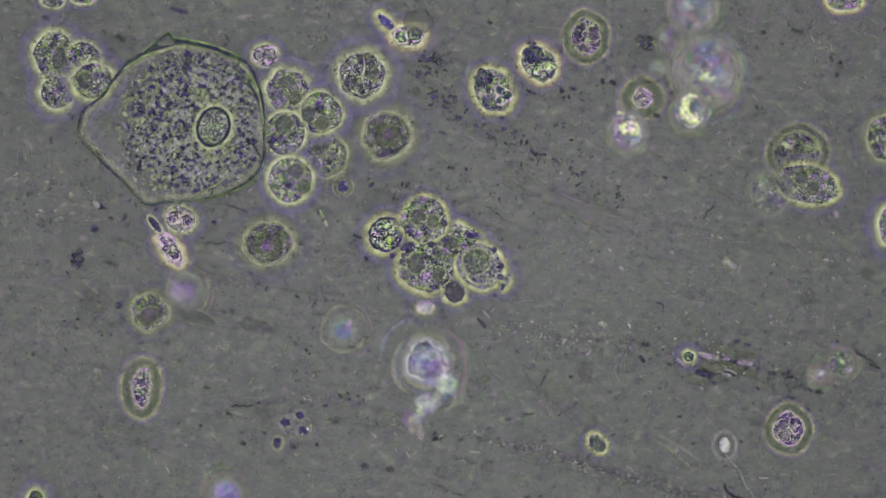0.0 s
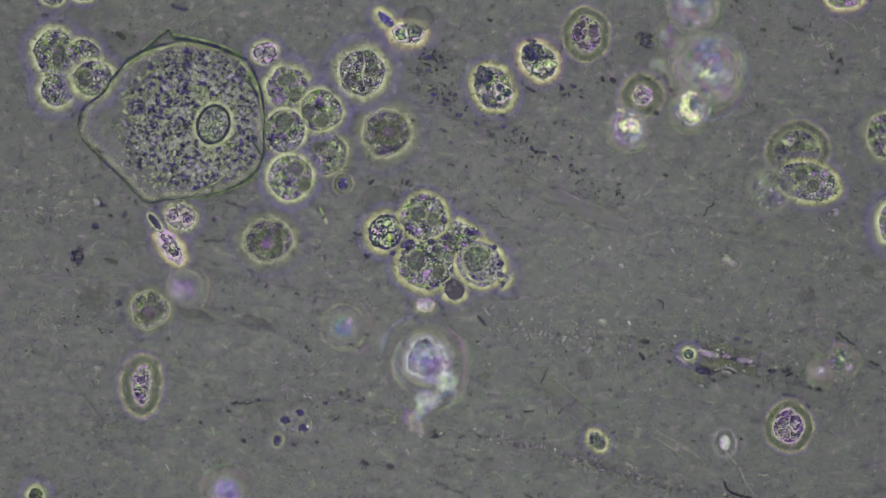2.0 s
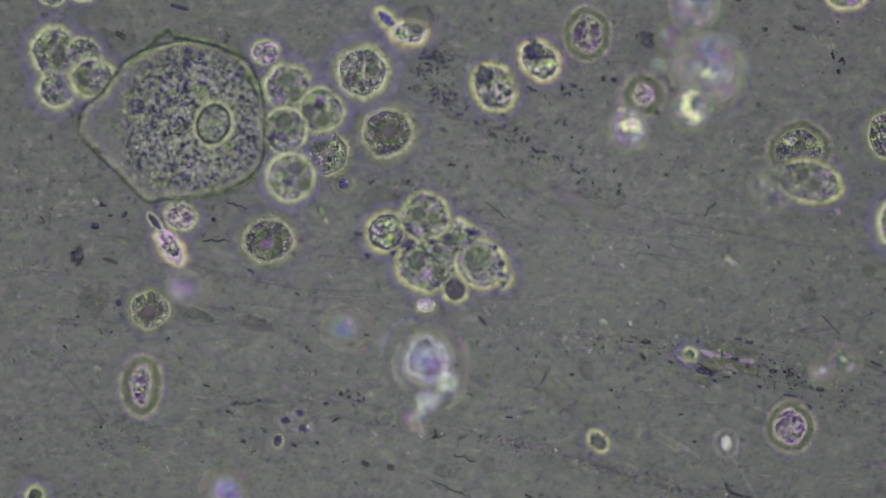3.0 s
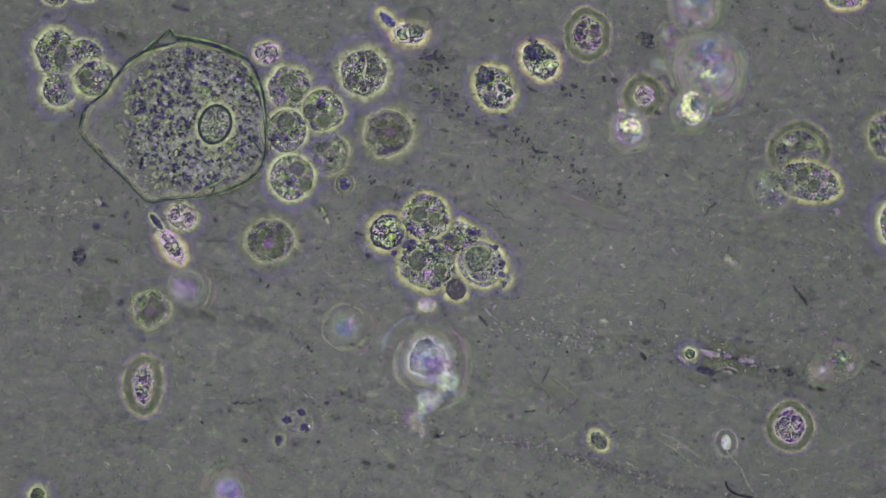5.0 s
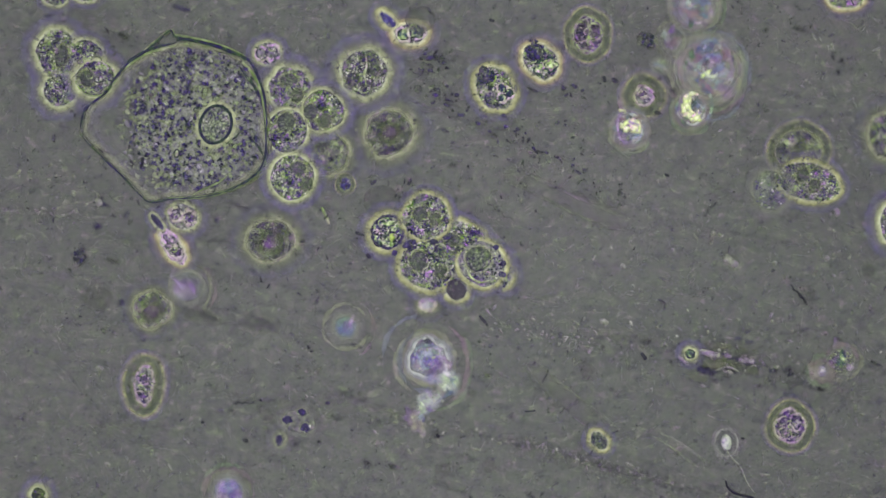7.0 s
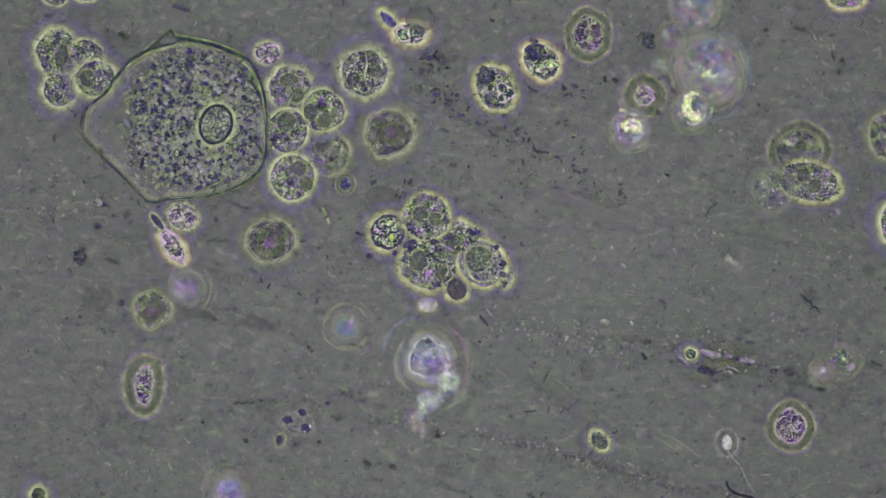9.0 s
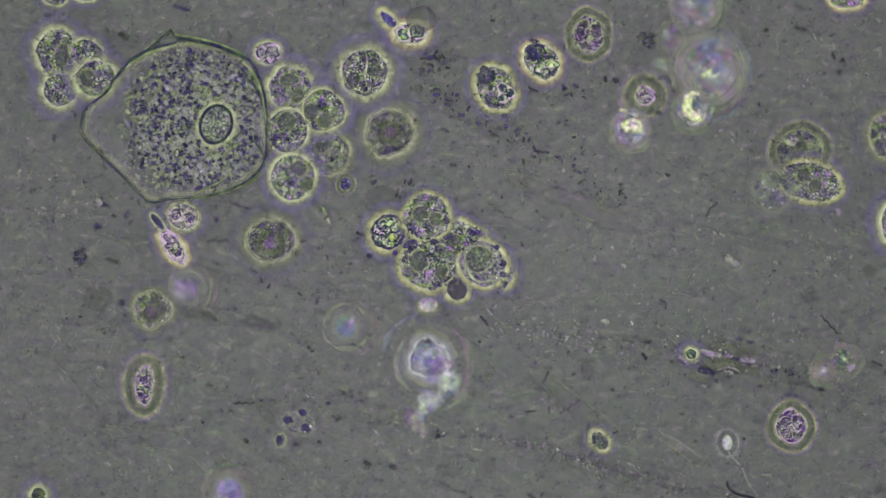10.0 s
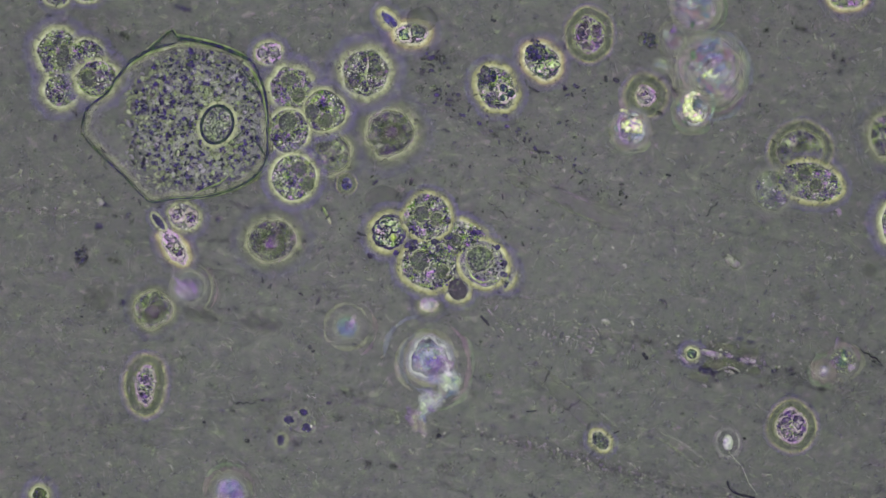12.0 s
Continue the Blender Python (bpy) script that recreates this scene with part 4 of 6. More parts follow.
    strand("lower_crease", [(384, 262), (410, 248), (434, 226)], 1.3, M_EDGE_DARK, -0.012, "dark lower crease")
    strand("lower_crease", [(196, 222), (214, 246), (228, 268), (236, 292)], 1.2, M_EDGE_DARK, -0.012, "dark lower crease")
    u = np.stack((rng.uniform(-0.135, 0.13, 1500), rng.uniform(-0.125, 0.125, 1500)), 1) + loc(330, 215)
    u = u[inside(out * 0.9, u) & ((((u - loc(342, 214)) / (0.118, 0.124)) ** 2).sum(1) < 1)]
    v, fc = pebbles(np.column_stack((u, rng.uniform(-0.014, -0.006, len(u)))), 0.0010 + 0.0026 * rng.random(len(u)) ** 2, rng, 0.9)
    link_mesh("underside_granulation", v, fc, G_UNDER, e, "fine green and violet grains under the sheet")["kind"] = "stuff"
    strand("raised_edge", [(137, 233), (141, 212), (148, 193), (166, 178), (186, 162), (200, 138), (220, 115), (246, 97), (272, 76), (297, 55), (308, 66), (340, 72), (380, 82), (412, 94), (438, 108), (453, 134), (463, 164), (468, 200), (469, 240)], 1.8, M_EDGE_DARK, 0.050, "dark curled edge")
    strand("raised_edge", [(469, 240), (467, 276), (456, 302), (436, 321), (404, 337), (366, 348), (330, 352), (296, 354), (262, 359), (240, 342), (214, 314), (188, 290), (166, 268), (148, 250), (137, 233)], 1.3, M_EDGE_DARK, 0.050, "thin dark curled edge")
    strand("fold", [(240, 100), (266, 78), (297, 54), (306, 62), (330, 66), (375, 77), (410, 90), (436, 104)], 2.6, M_EDGE, 0.041, "green raised fold")
    strand("fold", [(196, 150), (206, 132), (228, 111), (256, 94), (284, 87), (306, 82)], 2.8, M_EDGE, 0.038, "green raised fold")
    strand("fold", [(345, 78), (384, 89), (420, 106), (446, 134), (460, 170), (466, 208), (468, 246), (467, 278), (455, 304), (434, 322), (404, 337), (366, 348), (330, 352), (296, 353), (262, 358)], 2.5, M_EDGE, 0.040, "green raised fold")
    strand("fold", [(456, 150), (469, 190), (474, 240), (473, 282), (461, 308), (436, 328)], 3.0, M_RIM_SOFT, 0.034, "pale raised fold")
    strand("crease", [(334, 349), (352, 338), (383, 324), (400, 310)], 1.6, M_EDGE, zt + 0.003, "green crease")
    strand("crease", [(444, 249), (455, 262), (464, 279)], 2.2, M_EDGE_DARK, zt + 0.003, "dark crease")
    strand("crease", [(388, 262), (410, 246), (428, 228)], 1.4, M_EDGE_DARK, zt + 0.002, "dark crease")
    strand("crease", [(392, 272), (414, 258), (440, 250)], 1.4, M_EDGE, zt + 0.002, "green crease")
    o = loop_of(12, 12, 0, 48, rng, 0.06)
    v, fc, uv = skirt(o, 126, -0.020, -0.022, 0.02, rings=14)
    v = np.array(v)
    v[:, :2] += loc(346, 213)
    link_mesh("inner_mass", v, fc, H_ENDO, e, "pale grainy inner mass", uv=uv)
    # nucleus with its dark wall
    o = loop_of(27.5, 34, 20, 40, rng, 0.015)
    d = loc(378, 221)
    zt = 0.033
    v, fc = dome(o, zt - 0.001, zt + 0.002, zt - 0.008, rng, 0.0008)
    v[:, :2] += d
    nuc = link_mesh("nucleus", v, fc, M_NUCLEUS_LIGHT, e, "oval grainy nucleus")
    link_mesh("nucleus_wall", *tube(np.column_stack((o * 1.0 + d, np.full(len(o), zt + 0.003))), 0.0026, True), M_EDGE_WALL, nuc, "dark green nucleus wall")
    link_mesh("nucleus_lip", *tube(np.column_stack((o * 0.97 + d, np.full(len(o), 0.050))), 0.0014, True), M_EDGE_DARK, nuc, "dark raised nucleus lip")
    # bright halo painted outside the nucleus wall
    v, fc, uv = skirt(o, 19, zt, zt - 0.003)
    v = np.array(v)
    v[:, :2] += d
    link_mesh("nucleus_coat", v, fc, H_NUC, nuc, "pale halo painted round the nucleus", uv=uv)
    g = rng.uniform(-1, 1, (150, 2))
    g = g[(g ** 2).sum(1) < 0.8]
    g = g @ np.array(((0.0265, 0), (0, 0.032)))
    a = -radians(20)
    g = np.stack((g[:, 0] * math.cos(a) - g[:, 1] * math.sin(a), g[:, 0] * math.sin(a) + g[:, 1] * math.cos(a)), 1) + d
    v, fc = pebbles(np.column_stack((g, np.full(len(g), zt + 0.0015))), 0.0011 + 0.0009 * rng.random(len(g)), rng)
    link_mesh("nucleus_granulation", v, fc, G_CELL, nuc, "fine nucleus granules")["kind"] = "stuff"
    # dark grains gathered in small clumps through the middle
    base = np.array([np.array((i * 0.0098, j * 0.0098)) + rng.normal(size=2) * 0.0032 + loc(343, 212) for i in range(-13, 14) for j in range(-14, 15)])
    lim = ((base[:, 0] - loc(344, 0)[0]) / 0.120) ** 2 + ((base[:, 1] - loc(0, 214)[1]) / 0.126) ** 2
    base = base[inside(out * 0.94, base) & (lim < 0.78 + 0.4 * rng.random(len(base))) & (rng.random(len(base)) < 0.86 - 1.2 * np.clip(base[:, 0] - 0.04, 0, 0.2))]

    def off_nucleus(q):
        w = q - d
        w = np.stack((w[:, 0] * math.cos(-a) - w[:, 1] * math.sin(-a), w[:, 0] * math.sin(-a) + w[:, 1] * math.cos(-a)), 1)
        return q[(w[:, 0] / 0.037) ** 2 + (w[:, 1] / 0.043) ** 2 > 1]
    q = np.concatenate([c + rng.normal(size=(rng.integers(2, 6), 2)) * (0.0030, 0.0026) for c in base])
    q = off_nucleus(q)
    z = 0.030 + 0.008 * rng.random(len(q)) ** 1.5
    v, fc = pebbles(np.column_stack((q, z)), 0.0010 + 0.0021 * rng.random(len(q)) ** 1.6, rng, 0.8)
    link_mesh("granulation", v, fc, G_SHEET, e, "dark violet granules in clumps")["kind"] = "stuff"
    q2 = off_nucleus(rng.uniform(-0.128, 0.128, (700, 2)) + loc(338, 214))
    q2 = q2[inside(out * 0.93, q2)]
    v, fc = pebbles(np.column_stack((q2, np.full(len(q2), 0.0255))), 0.0014 + 0.0034 * rng.random(len(q2)) ** 1.5, rng, 0.9)
    link_mesh("pale_granulation", v, fc, G_SHEET_PALE, e, "pale yellowish granules")["kind"] = "stuff"
    # the granules' pale halos painted as blobs, then soft violet blobs
    for count, shift, lo, hi, z_, mat_, name_, word in ((150, 0.004, 0.0028, 0.0056, 0.045, G_GLINT, "granule_halos", "pale yellow-green halos painted beside the granules"), (190, 0.0, 0.0024, 0.0042, 0.047, G_BLOB, "violet_blobs", "soft violet blobs")):
        w = off_nucleus(base[rng.integers(0, len(base), count)] + rng.normal(size=(count, 2)) * 0.0015 + shift)
        w = w[inside(out * 0.92, w)]
        v, fc = pebbles(np.column_stack((w, np.full(len(w), z_))), lo + (hi - lo) * rng.random(len(w)), rng, 0.5)
        link_mesh(name_, v, fc, mat_, e, word)["kind"] = "stuff"
    q3 = rng.uniform(-0.17, 0.17, (900, 2)) + loc(310, 214)
    q3 = q3[inside(out * 0.96, q3)]
    v, fc = pebbles(np.column_stack((q3, np.full(len(q3), 0.034))), 0.0006 + 0.0012 * rng.random(len(q3)) ** 2, rng, 0.9)
    link_mesh("fine_granulation", v, fc, G_DUST, e, "fine dust on the sheet")["kind"] = "stuff"
    # a small bright-ringed droplet on the sheet
    o = loop_of(4, 7, 10, 20)
    b = thing("droplet", 309, 272, LOW, "tiny bright droplet with dark ring on the sheet", "droplet")
    v, fc = dome(o, zt + 0.004, zt + 0.006, zt - 0.002, rings=4)
    link_mesh("body", v, fc, M_RIM, b)
    link_mesh("ring", *tube(np.column_stack((o, np.full(20, zt + 0.006))), 0.0012, True), M_MEMBRANE, b, "dark ring")


build_big_cell()

GR_L, GR_R, GR_M = "cells clustered at the sheet's corner", "cells clustered beside the sheet", "cells of the middle clump"
# clump at the big cell's corner
cell(98, 95, 38, 39, 0, 0.42, "round granular cell with a grey nucleus in a clump", group=GR_L, nuclei=[(106, 100, 12, 21, 10)], n=420)
cell(104, 160, 30, 29, 0, 0.42, "smaller round granular cell in a clump", group=GR_L, n=320)
cell(152, 97, 30, 24, 30, 0.5, "granular cell partly under its neighbours", group=GR_L, n=220, halo=8, squig=5)
cell(166, 140, 34, 32, 0, 0.62, "round cell with a bright rim and dark nucleus", group=GR_L, nuclei=[(152, 140, 13, 15, 0)], rim=M_RIM, n=260, squig=4)
# clump beside it
cell(510, 159, 38, 38, 0, 0.5, "granular cell with two grey nuclei", group=GR_R, nuclei=[(508, 143, 17, 11, 0), (521, 170, 13, 13, 0)], n=300)
cell(504, 233, 36, 39, 0, 0.62, "granular cell with one large grey nucleus", group=GR_R, nuclei=[(503, 218, 16, 19, 20)], n=420, halo=9)
cell(568, 197, 35, 37, 0, 0.62, "granular cell with two grey nuclei and bright rim", group=GR_R, nuclei=[(547, 199, 14, 14, 0), (570, 214, 13, 14, 0)], rim=M_RIM_SOFT, n=420, halo=9)
cell(569, 270, 43, 39, 0, -0.36, "granular cell lying low in the clump", group=GR_R, nuclei=[(565, 258, 12, 12, 0), (544, 260, 11, 11, 0)], n=760, size=1.25, tall=0.14, rim=M_MEMBRANE, shell=0.56, upper=0.56)
cell(514, 315, 39, 40, 0, 0.95, "granular cell with two nuclei lying high in the clump", group=GR_R, nuclei=[(524, 300, 15, 14, 0), (538, 326, 13, 14, 0)], n=420, halo=9)
cell(470, 96, 22, 19, 0, 0.3, "small bright-lobed cell with a pale halo", group=GR_R, lobes=[(459, 97, 11, 12, 0), (478, 94, 13, 14, 0)], lobe_look="pink", halo=8, n=60, squig=3, halo_mat=H_SOFT, body=M_CYTO_PALE)
# single round cells
cell(640, 130, 41, 41, 0, 0.12, "round dark-granular cell with a bright cleft and wide halo", nuclei=[(655, 122, 14, 17, 10), (620, 140, 13, 15, 0)], nucleus_mat=M_DARKGRAIN, halo=14, n=700, size=1.35, squig=7, upper=0.6, cleft=[(643, 98), (645, 116), (641, 132), (644, 152)])
cell(684, 236, 40, 40, 0, -0.42, "round cell with one dark nucleus and wide halo", nuclei=[(686, 235, 15, 15, 0)], halo=16, n=760, nucleus_mat=M_PLUM, size=1.2, shell=0.62, body=M_LOWDIM, inner_ring=(686, 236, 19, 7), upper=0.72)
cell(607, 326, 10, 11, 0, 0.3, "tiny bright violet cell with a pale halo", n=16, size=1.6, halo=9, body=M_BLUE, name="small_cell", halo_mat=H_DARKRING)
# refractile cells across the top
cell(722, 61, 29, 17, 0, 0.5, "bright refractile two-lobed cell with a white halo", lobes=[(709, 63, 12, 12, 0), (733, 58, 15, 14, 0)], lobe_look="lit", halo=11, halo_mat=H_BRIGHT, n=30, name="refractile_cell", squig=3)
cell(683, 37, 7, 19, -48, 0.5, "violet elongated cell beside a refractile one", body=M_BLUE, halo=9, halo_mat=H_CLUMP, n=12, size=2, name="oval_cell")
cell(740, 36, 26, 24, 0, 0.7, "faint pale round cell", body=M_FAINT, halo=0, n=0, name="faint_cell", rim=M_FIBRE)
cell(871, 157, 31, 39, -28, 0.5, "refractile granular cell with a bright white halo", lobes=[(884, 158, 9, 9, 0), (896, 166, 9, 9, 0), (885, 174, 10, 8, 0)], lobe_look="lit", halo=10, halo_mat=H_CLUMP, n=380, size=1.6, edge=1.0, rough=0.09, name="refractile_cell", squig=8)
cell(952, 110, 26, 35, -48, 0.5, "refractile granular cell with coarse dark grains", lobes=[(970, 116, 11, 12, 0), (950, 121, 10, 10, 0)], lobe_look="teal", halo=10, halo_mat=H_BRIGHT, n=260, size=1.9, rough=0.11, name="refractile_cell", squig=5)
cell(1035, 63, 29, 32, 0, 0.3, "round cell with coiled lobes and wide halo", lobes=[(1024, 58, 14, 20, 10), (1046, 58, 12, 16, 0), (1030, 82, 14, 9, 20)], lobe_look="dusky", halo=17, n=220, size=1.5, squig=7, halo_mat=H_DARKRING, body=M_VIOLET_SOFT, rim=M_RIM, rough=0.07)
cell(1134, 171, 17, 18, 0, 0.45, "small pink-ringed cell in a dark halo", rim=M_RIM_PINK, halo=23, halo_mat=H_DARKRING, body=M_LILAC, n=0, squig=0, lobes=[(1132, 168, 7, 6, 0)], lobe_look="ringed", rough=0.07, seed=4)
cell(1141, 72, 20, 13, 20, 0.45, "loose clump of dark granules", body=M_FAINT, n=70, size=2.0, halo=0, rough=0.14, name="granule_clump", category="debris", gran=G_SHEET)
cell(1490, 2, 30, 13, 0, 0.4, "bright-rimmed cell cut by the field's edge", rim=M_RIM, halo=9, halo_mat=H_BRIGHT, n=80)
cell(96, -2, 20, 13, 0, 0.4, "dark granular cell cut by the field's edge", n=60, halo=7)
cell(150, -6, 22, 10, 0, 0.4, "dark granular cell cut by the field's edge", n=40, halo=6)
cell(168, 527, 27, 24, 20, -0.2, "very faint grey round cell", body=M_DIM, n=20, gran=G_DARK, halo=0, name="faint_cell")
cell(1292, 465, 15, 10, 40, 0.3, "faint pale oval cell", body=M_HAZE, n=0, halo=4, halo_mat=H_FAINT, name="faint_cell")
# right side
cell(1408, 268, 42, 38, 0, -0.42, "round granular cell lying low with wide halo", nuclei=[(1404, 283, 15, 12, 0), (1412, 262, 12, 13, 0)], halo=17, n=700, size=1.3, shell=0.6, upper=0.75, halo_mat=H_DARKRING)
cell(1425, 323, 57, 31, 16, 0.62, "oval cell with two grey nuclei and black granules", nuclei=[(1414, 311, 12, 13, 0), (1434, 330, 12, 12, 0)], n=620, size=1.5, halo=9, halo_mat=H_CLUMP, edge=1.0)
cell(1357, 338, 32, 35, 0, 1.1, "pale grainy misty cell", body=M_HAZE, n=180, size=1.2, halo=8, halo_mat=H_FAINT, name="pale_cell")
cell(1566, 240, 32, 39, 0, -0.4, "granular cell cut by the field's edge", n=340, halo=13, rim=M_RIM_SOFT)
cell(1570, 395, 20, 34, 0, 0.9, "dark-edged cell at the field's edge", n=60, halo=12)
cell(1392, 754, 29, 28, 0, 0.3, "round crinkled cell with a wide bright halo", lobes=[(1383, 745, 11, 9, 0), (1404, 746, 11, 15, 0), (1384, 766, 12, 10, 20)], lobe_look="violet", halo=18, n=200, size=1.5, squig=5, halo_mat=H_DARKRING, rim=M_RIM_PINK, rough=0.06, seed=8, body=M_VIOLET_SOFT)
# beneath the big cell
cell(320, 384, 26, 22, 20, 0.28, "bright two-lobed cell under the sheet", lobes=[(308, 380, 11, 12, 0), (332, 386, 11, 12, 0)], lobe_look="ringed", halo=9, halo_mat=H_SOFT, n=50, name="refractile_cell", squig=5, body=M_LILAC)
cell(302, 436, 15, 34, -38, 0.26, "bright elongated crinkled cell with white edges", lobes=[(292, 424, 7, 12, -30), (308, 446, 8, 13, -40)], lobe_look="ringed", rim=M_RIM_PINK, halo=10, halo_mat=H_BRIGHT, n=90, size=1.7, rough=0.09, name="refractile_cell", squig=8, body=M_LILAC)
cell(275, 393, 6, 18, -38, 0.35, "dark violet rod-shaped cell", body=M_PURPLE, n=0, halo=5, name="oval_cell")
cell(475, 426, 41, 36, 0, -0.42, "oval granular cell with dark nuclei lying low", nuclei=[(466, 434, 15, 11, 0), (490, 430, 10, 12, 0)], nucleus_mat=M_PLUM, halo=14, n=700, size=1.2, shell=0.66, body=M_LOWDIM, inner_ring=(474, 430, 20, 7), upper=0.72)
cell(265, 548, 33, 31, 0, -0.42, "dim granular cell with a dark middle", nuclei=[(263, 553, 16, 14, 0)], body=M_CYTO_LOW, n=320, size=1.4, halo=10, nucleus_mat=M_PLUM, shell=0.7, inner_ring=(265, 549, 20, 7), upper=0.72)
cell(345, 556, 37, 12, 18, -0.45, "faint violet-grey elongated cell", body=M_VIOLETDIM, n=60, gran=G_LOW, size=1.1, halo=4, halo_mat=H_FAINT, name="faint_cell")
cell(452, 573, 36, 14, 15, -0.45, "faint violet-grey elongated cell", body=M_VIOLETDIM, n=60, gran=G_LOW, size=1.1, halo=4, halo_mat=H_FAINT, name="faint_cell")
cell(252, 681, 17, 35, 3, 0.3, "crinkled pale cell with pink edges in a dark halo", rim=M_RIM_PINK, lobes=[(251, 672, 9, 8, 0), (250, 699, 11, 7, 0)], lobe_look="violet", halo=22, halo_mat=H_DARKRING, body=M_LILAC, n=90, size=1.7, rough=0.07, squig=7, seed=21)
cell(525, 747, 29, 19, 15, 0.42, "cell full of dark clumped granules", body=M_CYTO_PALE, n=44, size=2.4, halo=5, name="spotted_cell", gran=G_SHEET, halo_mat=H_FAINT)
cell(466, 732, 9, 22, -45, 0.42, "smooth grey oval cell", body=M_DIM, n=0, halo=0, name="oval_cell", halo_mat=H_FAINT)
cell(490, 779, 6, 10, 0, 0.2, "tiny violet cell with yellow halo", body=M_PURPLE, n=0, halo=9, name="small_cell", halo_mat=H_FAINT)
cell(1055, 779, 18, 12, 38, 0.6, "small dark pointed cell with a white halo", body=M_DARKGRAIN, n=50, size=1.5, halo=7, halo_mat=H_CLUMP, rough=0.16, name="small_cell", seed=5, gran=G_SHEET)
cell(66, 874, 13, 12, 0, 0.6, "small dark cell with a pale halo", body=M_OLIVE, n=60, halo=9, name="small_cell")
cell(752, 540, 14, 10, 0, -0.2, "tiny pink refractile cell", body=M_WHITE, n=0, rim=M_RIM_PINK, halo=9, name="small_cell")
cell(853, 134, 14, 12, 20, 0.78, "cap of dark granules on a refractile cell", body=M_DARKGRAIN, n=110, size=2.4, gran=G_SHEET, halo=0, rough=0.2, edge=1.3, name="granule_clump", category="debris")
cell(940, 90, 12, 14, -30, 0.78, "cap of dark granules on a refractile cell", body=M_DARKGRAIN, n=110, size=2.4, gran=G_SHEET, halo=0, rough=0.2, edge=1.3, name="granule_clump", category="debris")
# the middle clump
cell(682, 411, 28, 29, 0, 0.45, "dark-ringed cell at the end of a clump", group=GR_M, rim=M_PURPLE, lobes=[(690, 420, 9, 8, 0)], halo_mat=H_CLUMP, halo=11, n=190, size=2, squig=5, body=M_GREENISH)
cell(750, 385, 40, 39, 0, 0.6, "granular cell with dark nuclei in a clump", group=GR_M, nuclei=[(740, 380, 14, 15, 0), (765, 388, 12, 12, 0)], halo_mat=H_CLUMP, halo=8, n=760, size=1.6, edge=1.03, squig=6, rough=0.07)
cell(756, 466, 51, 44, 8, 0.5, "large granular cell with grey nuclei in a clump", group=GR_M, nuclei=[(737, 462, 17, 18, 0), (775, 480, 13, 12, 0)], halo_mat=H_CLUMP, halo=10, n=900, size=1.7, edge=1.03, squig=7, rough=0.06)
cell(816, 425, 35, 30, 15, 0.5, "granular cell in a clump", group=GR_M, nuclei=[(800, 425, 12, 10, 0)], halo_mat=H_CLUMP, halo=8, n=520, size=1.7, edge=1.03, squig=6, rough=0.08)
cell(848, 467, 42, 38, 30, 0.62, "cell with a dark-grained nucleus and pale lilac body", group=GR_M, nuclei=[(842, 459, 24, 23, 0)], nucleus_mat=M_DARKGRAIN, body=M_LILAC, halo_mat=H_CLUMP, halo=8, n=260, size=1.6, squig=4, cleft=[(822, 478), (830, 492), (846, 500), (862, 496)], rough=0.07)
cell(803, 511, 18, 20, -15, 0.45, "smooth dark grey droplet with a bright rim", group=GR_M, body=M_OIL, n=0, halo_mat=H_CLUMP, halo=8, name="droplet", category="droplet", rough=0.005, tall=0.6)
cell(884, 478, 11, 27, -15, 0.45, "knot of dark violet grains at a clump's end", group=GR_M, body=M_CYTO, n=90, size=3.2, halo_mat=H_CLUMP, halo=10, rough=0.1, name="granule_clump", category="debris", squig=3)
for x, y, rx, ry, rot in [(788, 419, 9, 5, -25), (720, 432, 13, 6, -25), (873, 438, 5, 5, 0), (886, 466, 5, 5, 0), (884, 486, 7, 5, 20), (694, 448, 5, 5, 0), (762, 428, 7, 5, 0)]:
    cell(x, y, rx, ry, rot, 0.72, "violet microbe clinging to a clump of cells", "oval_microbe", "microbe", "violet microbes", halo=0, body=M_PURPLE, n=0, rough=0.08, tall=0.4)
cell(672, 358, 32, 28, 0, 1.0, "faint clear round bubble", body=M_CLEAR, n=0, halo=0, name="bubble", category="bubble", rough=0.01, rim=M_FIBRE_DARK)


# ---- floating cells far above the focus ----
MISTS = (M_BLUISH, M_LILACMIST, M_PINKISH, M_TEALMIST, M_PASTEL, M_SMOKE)


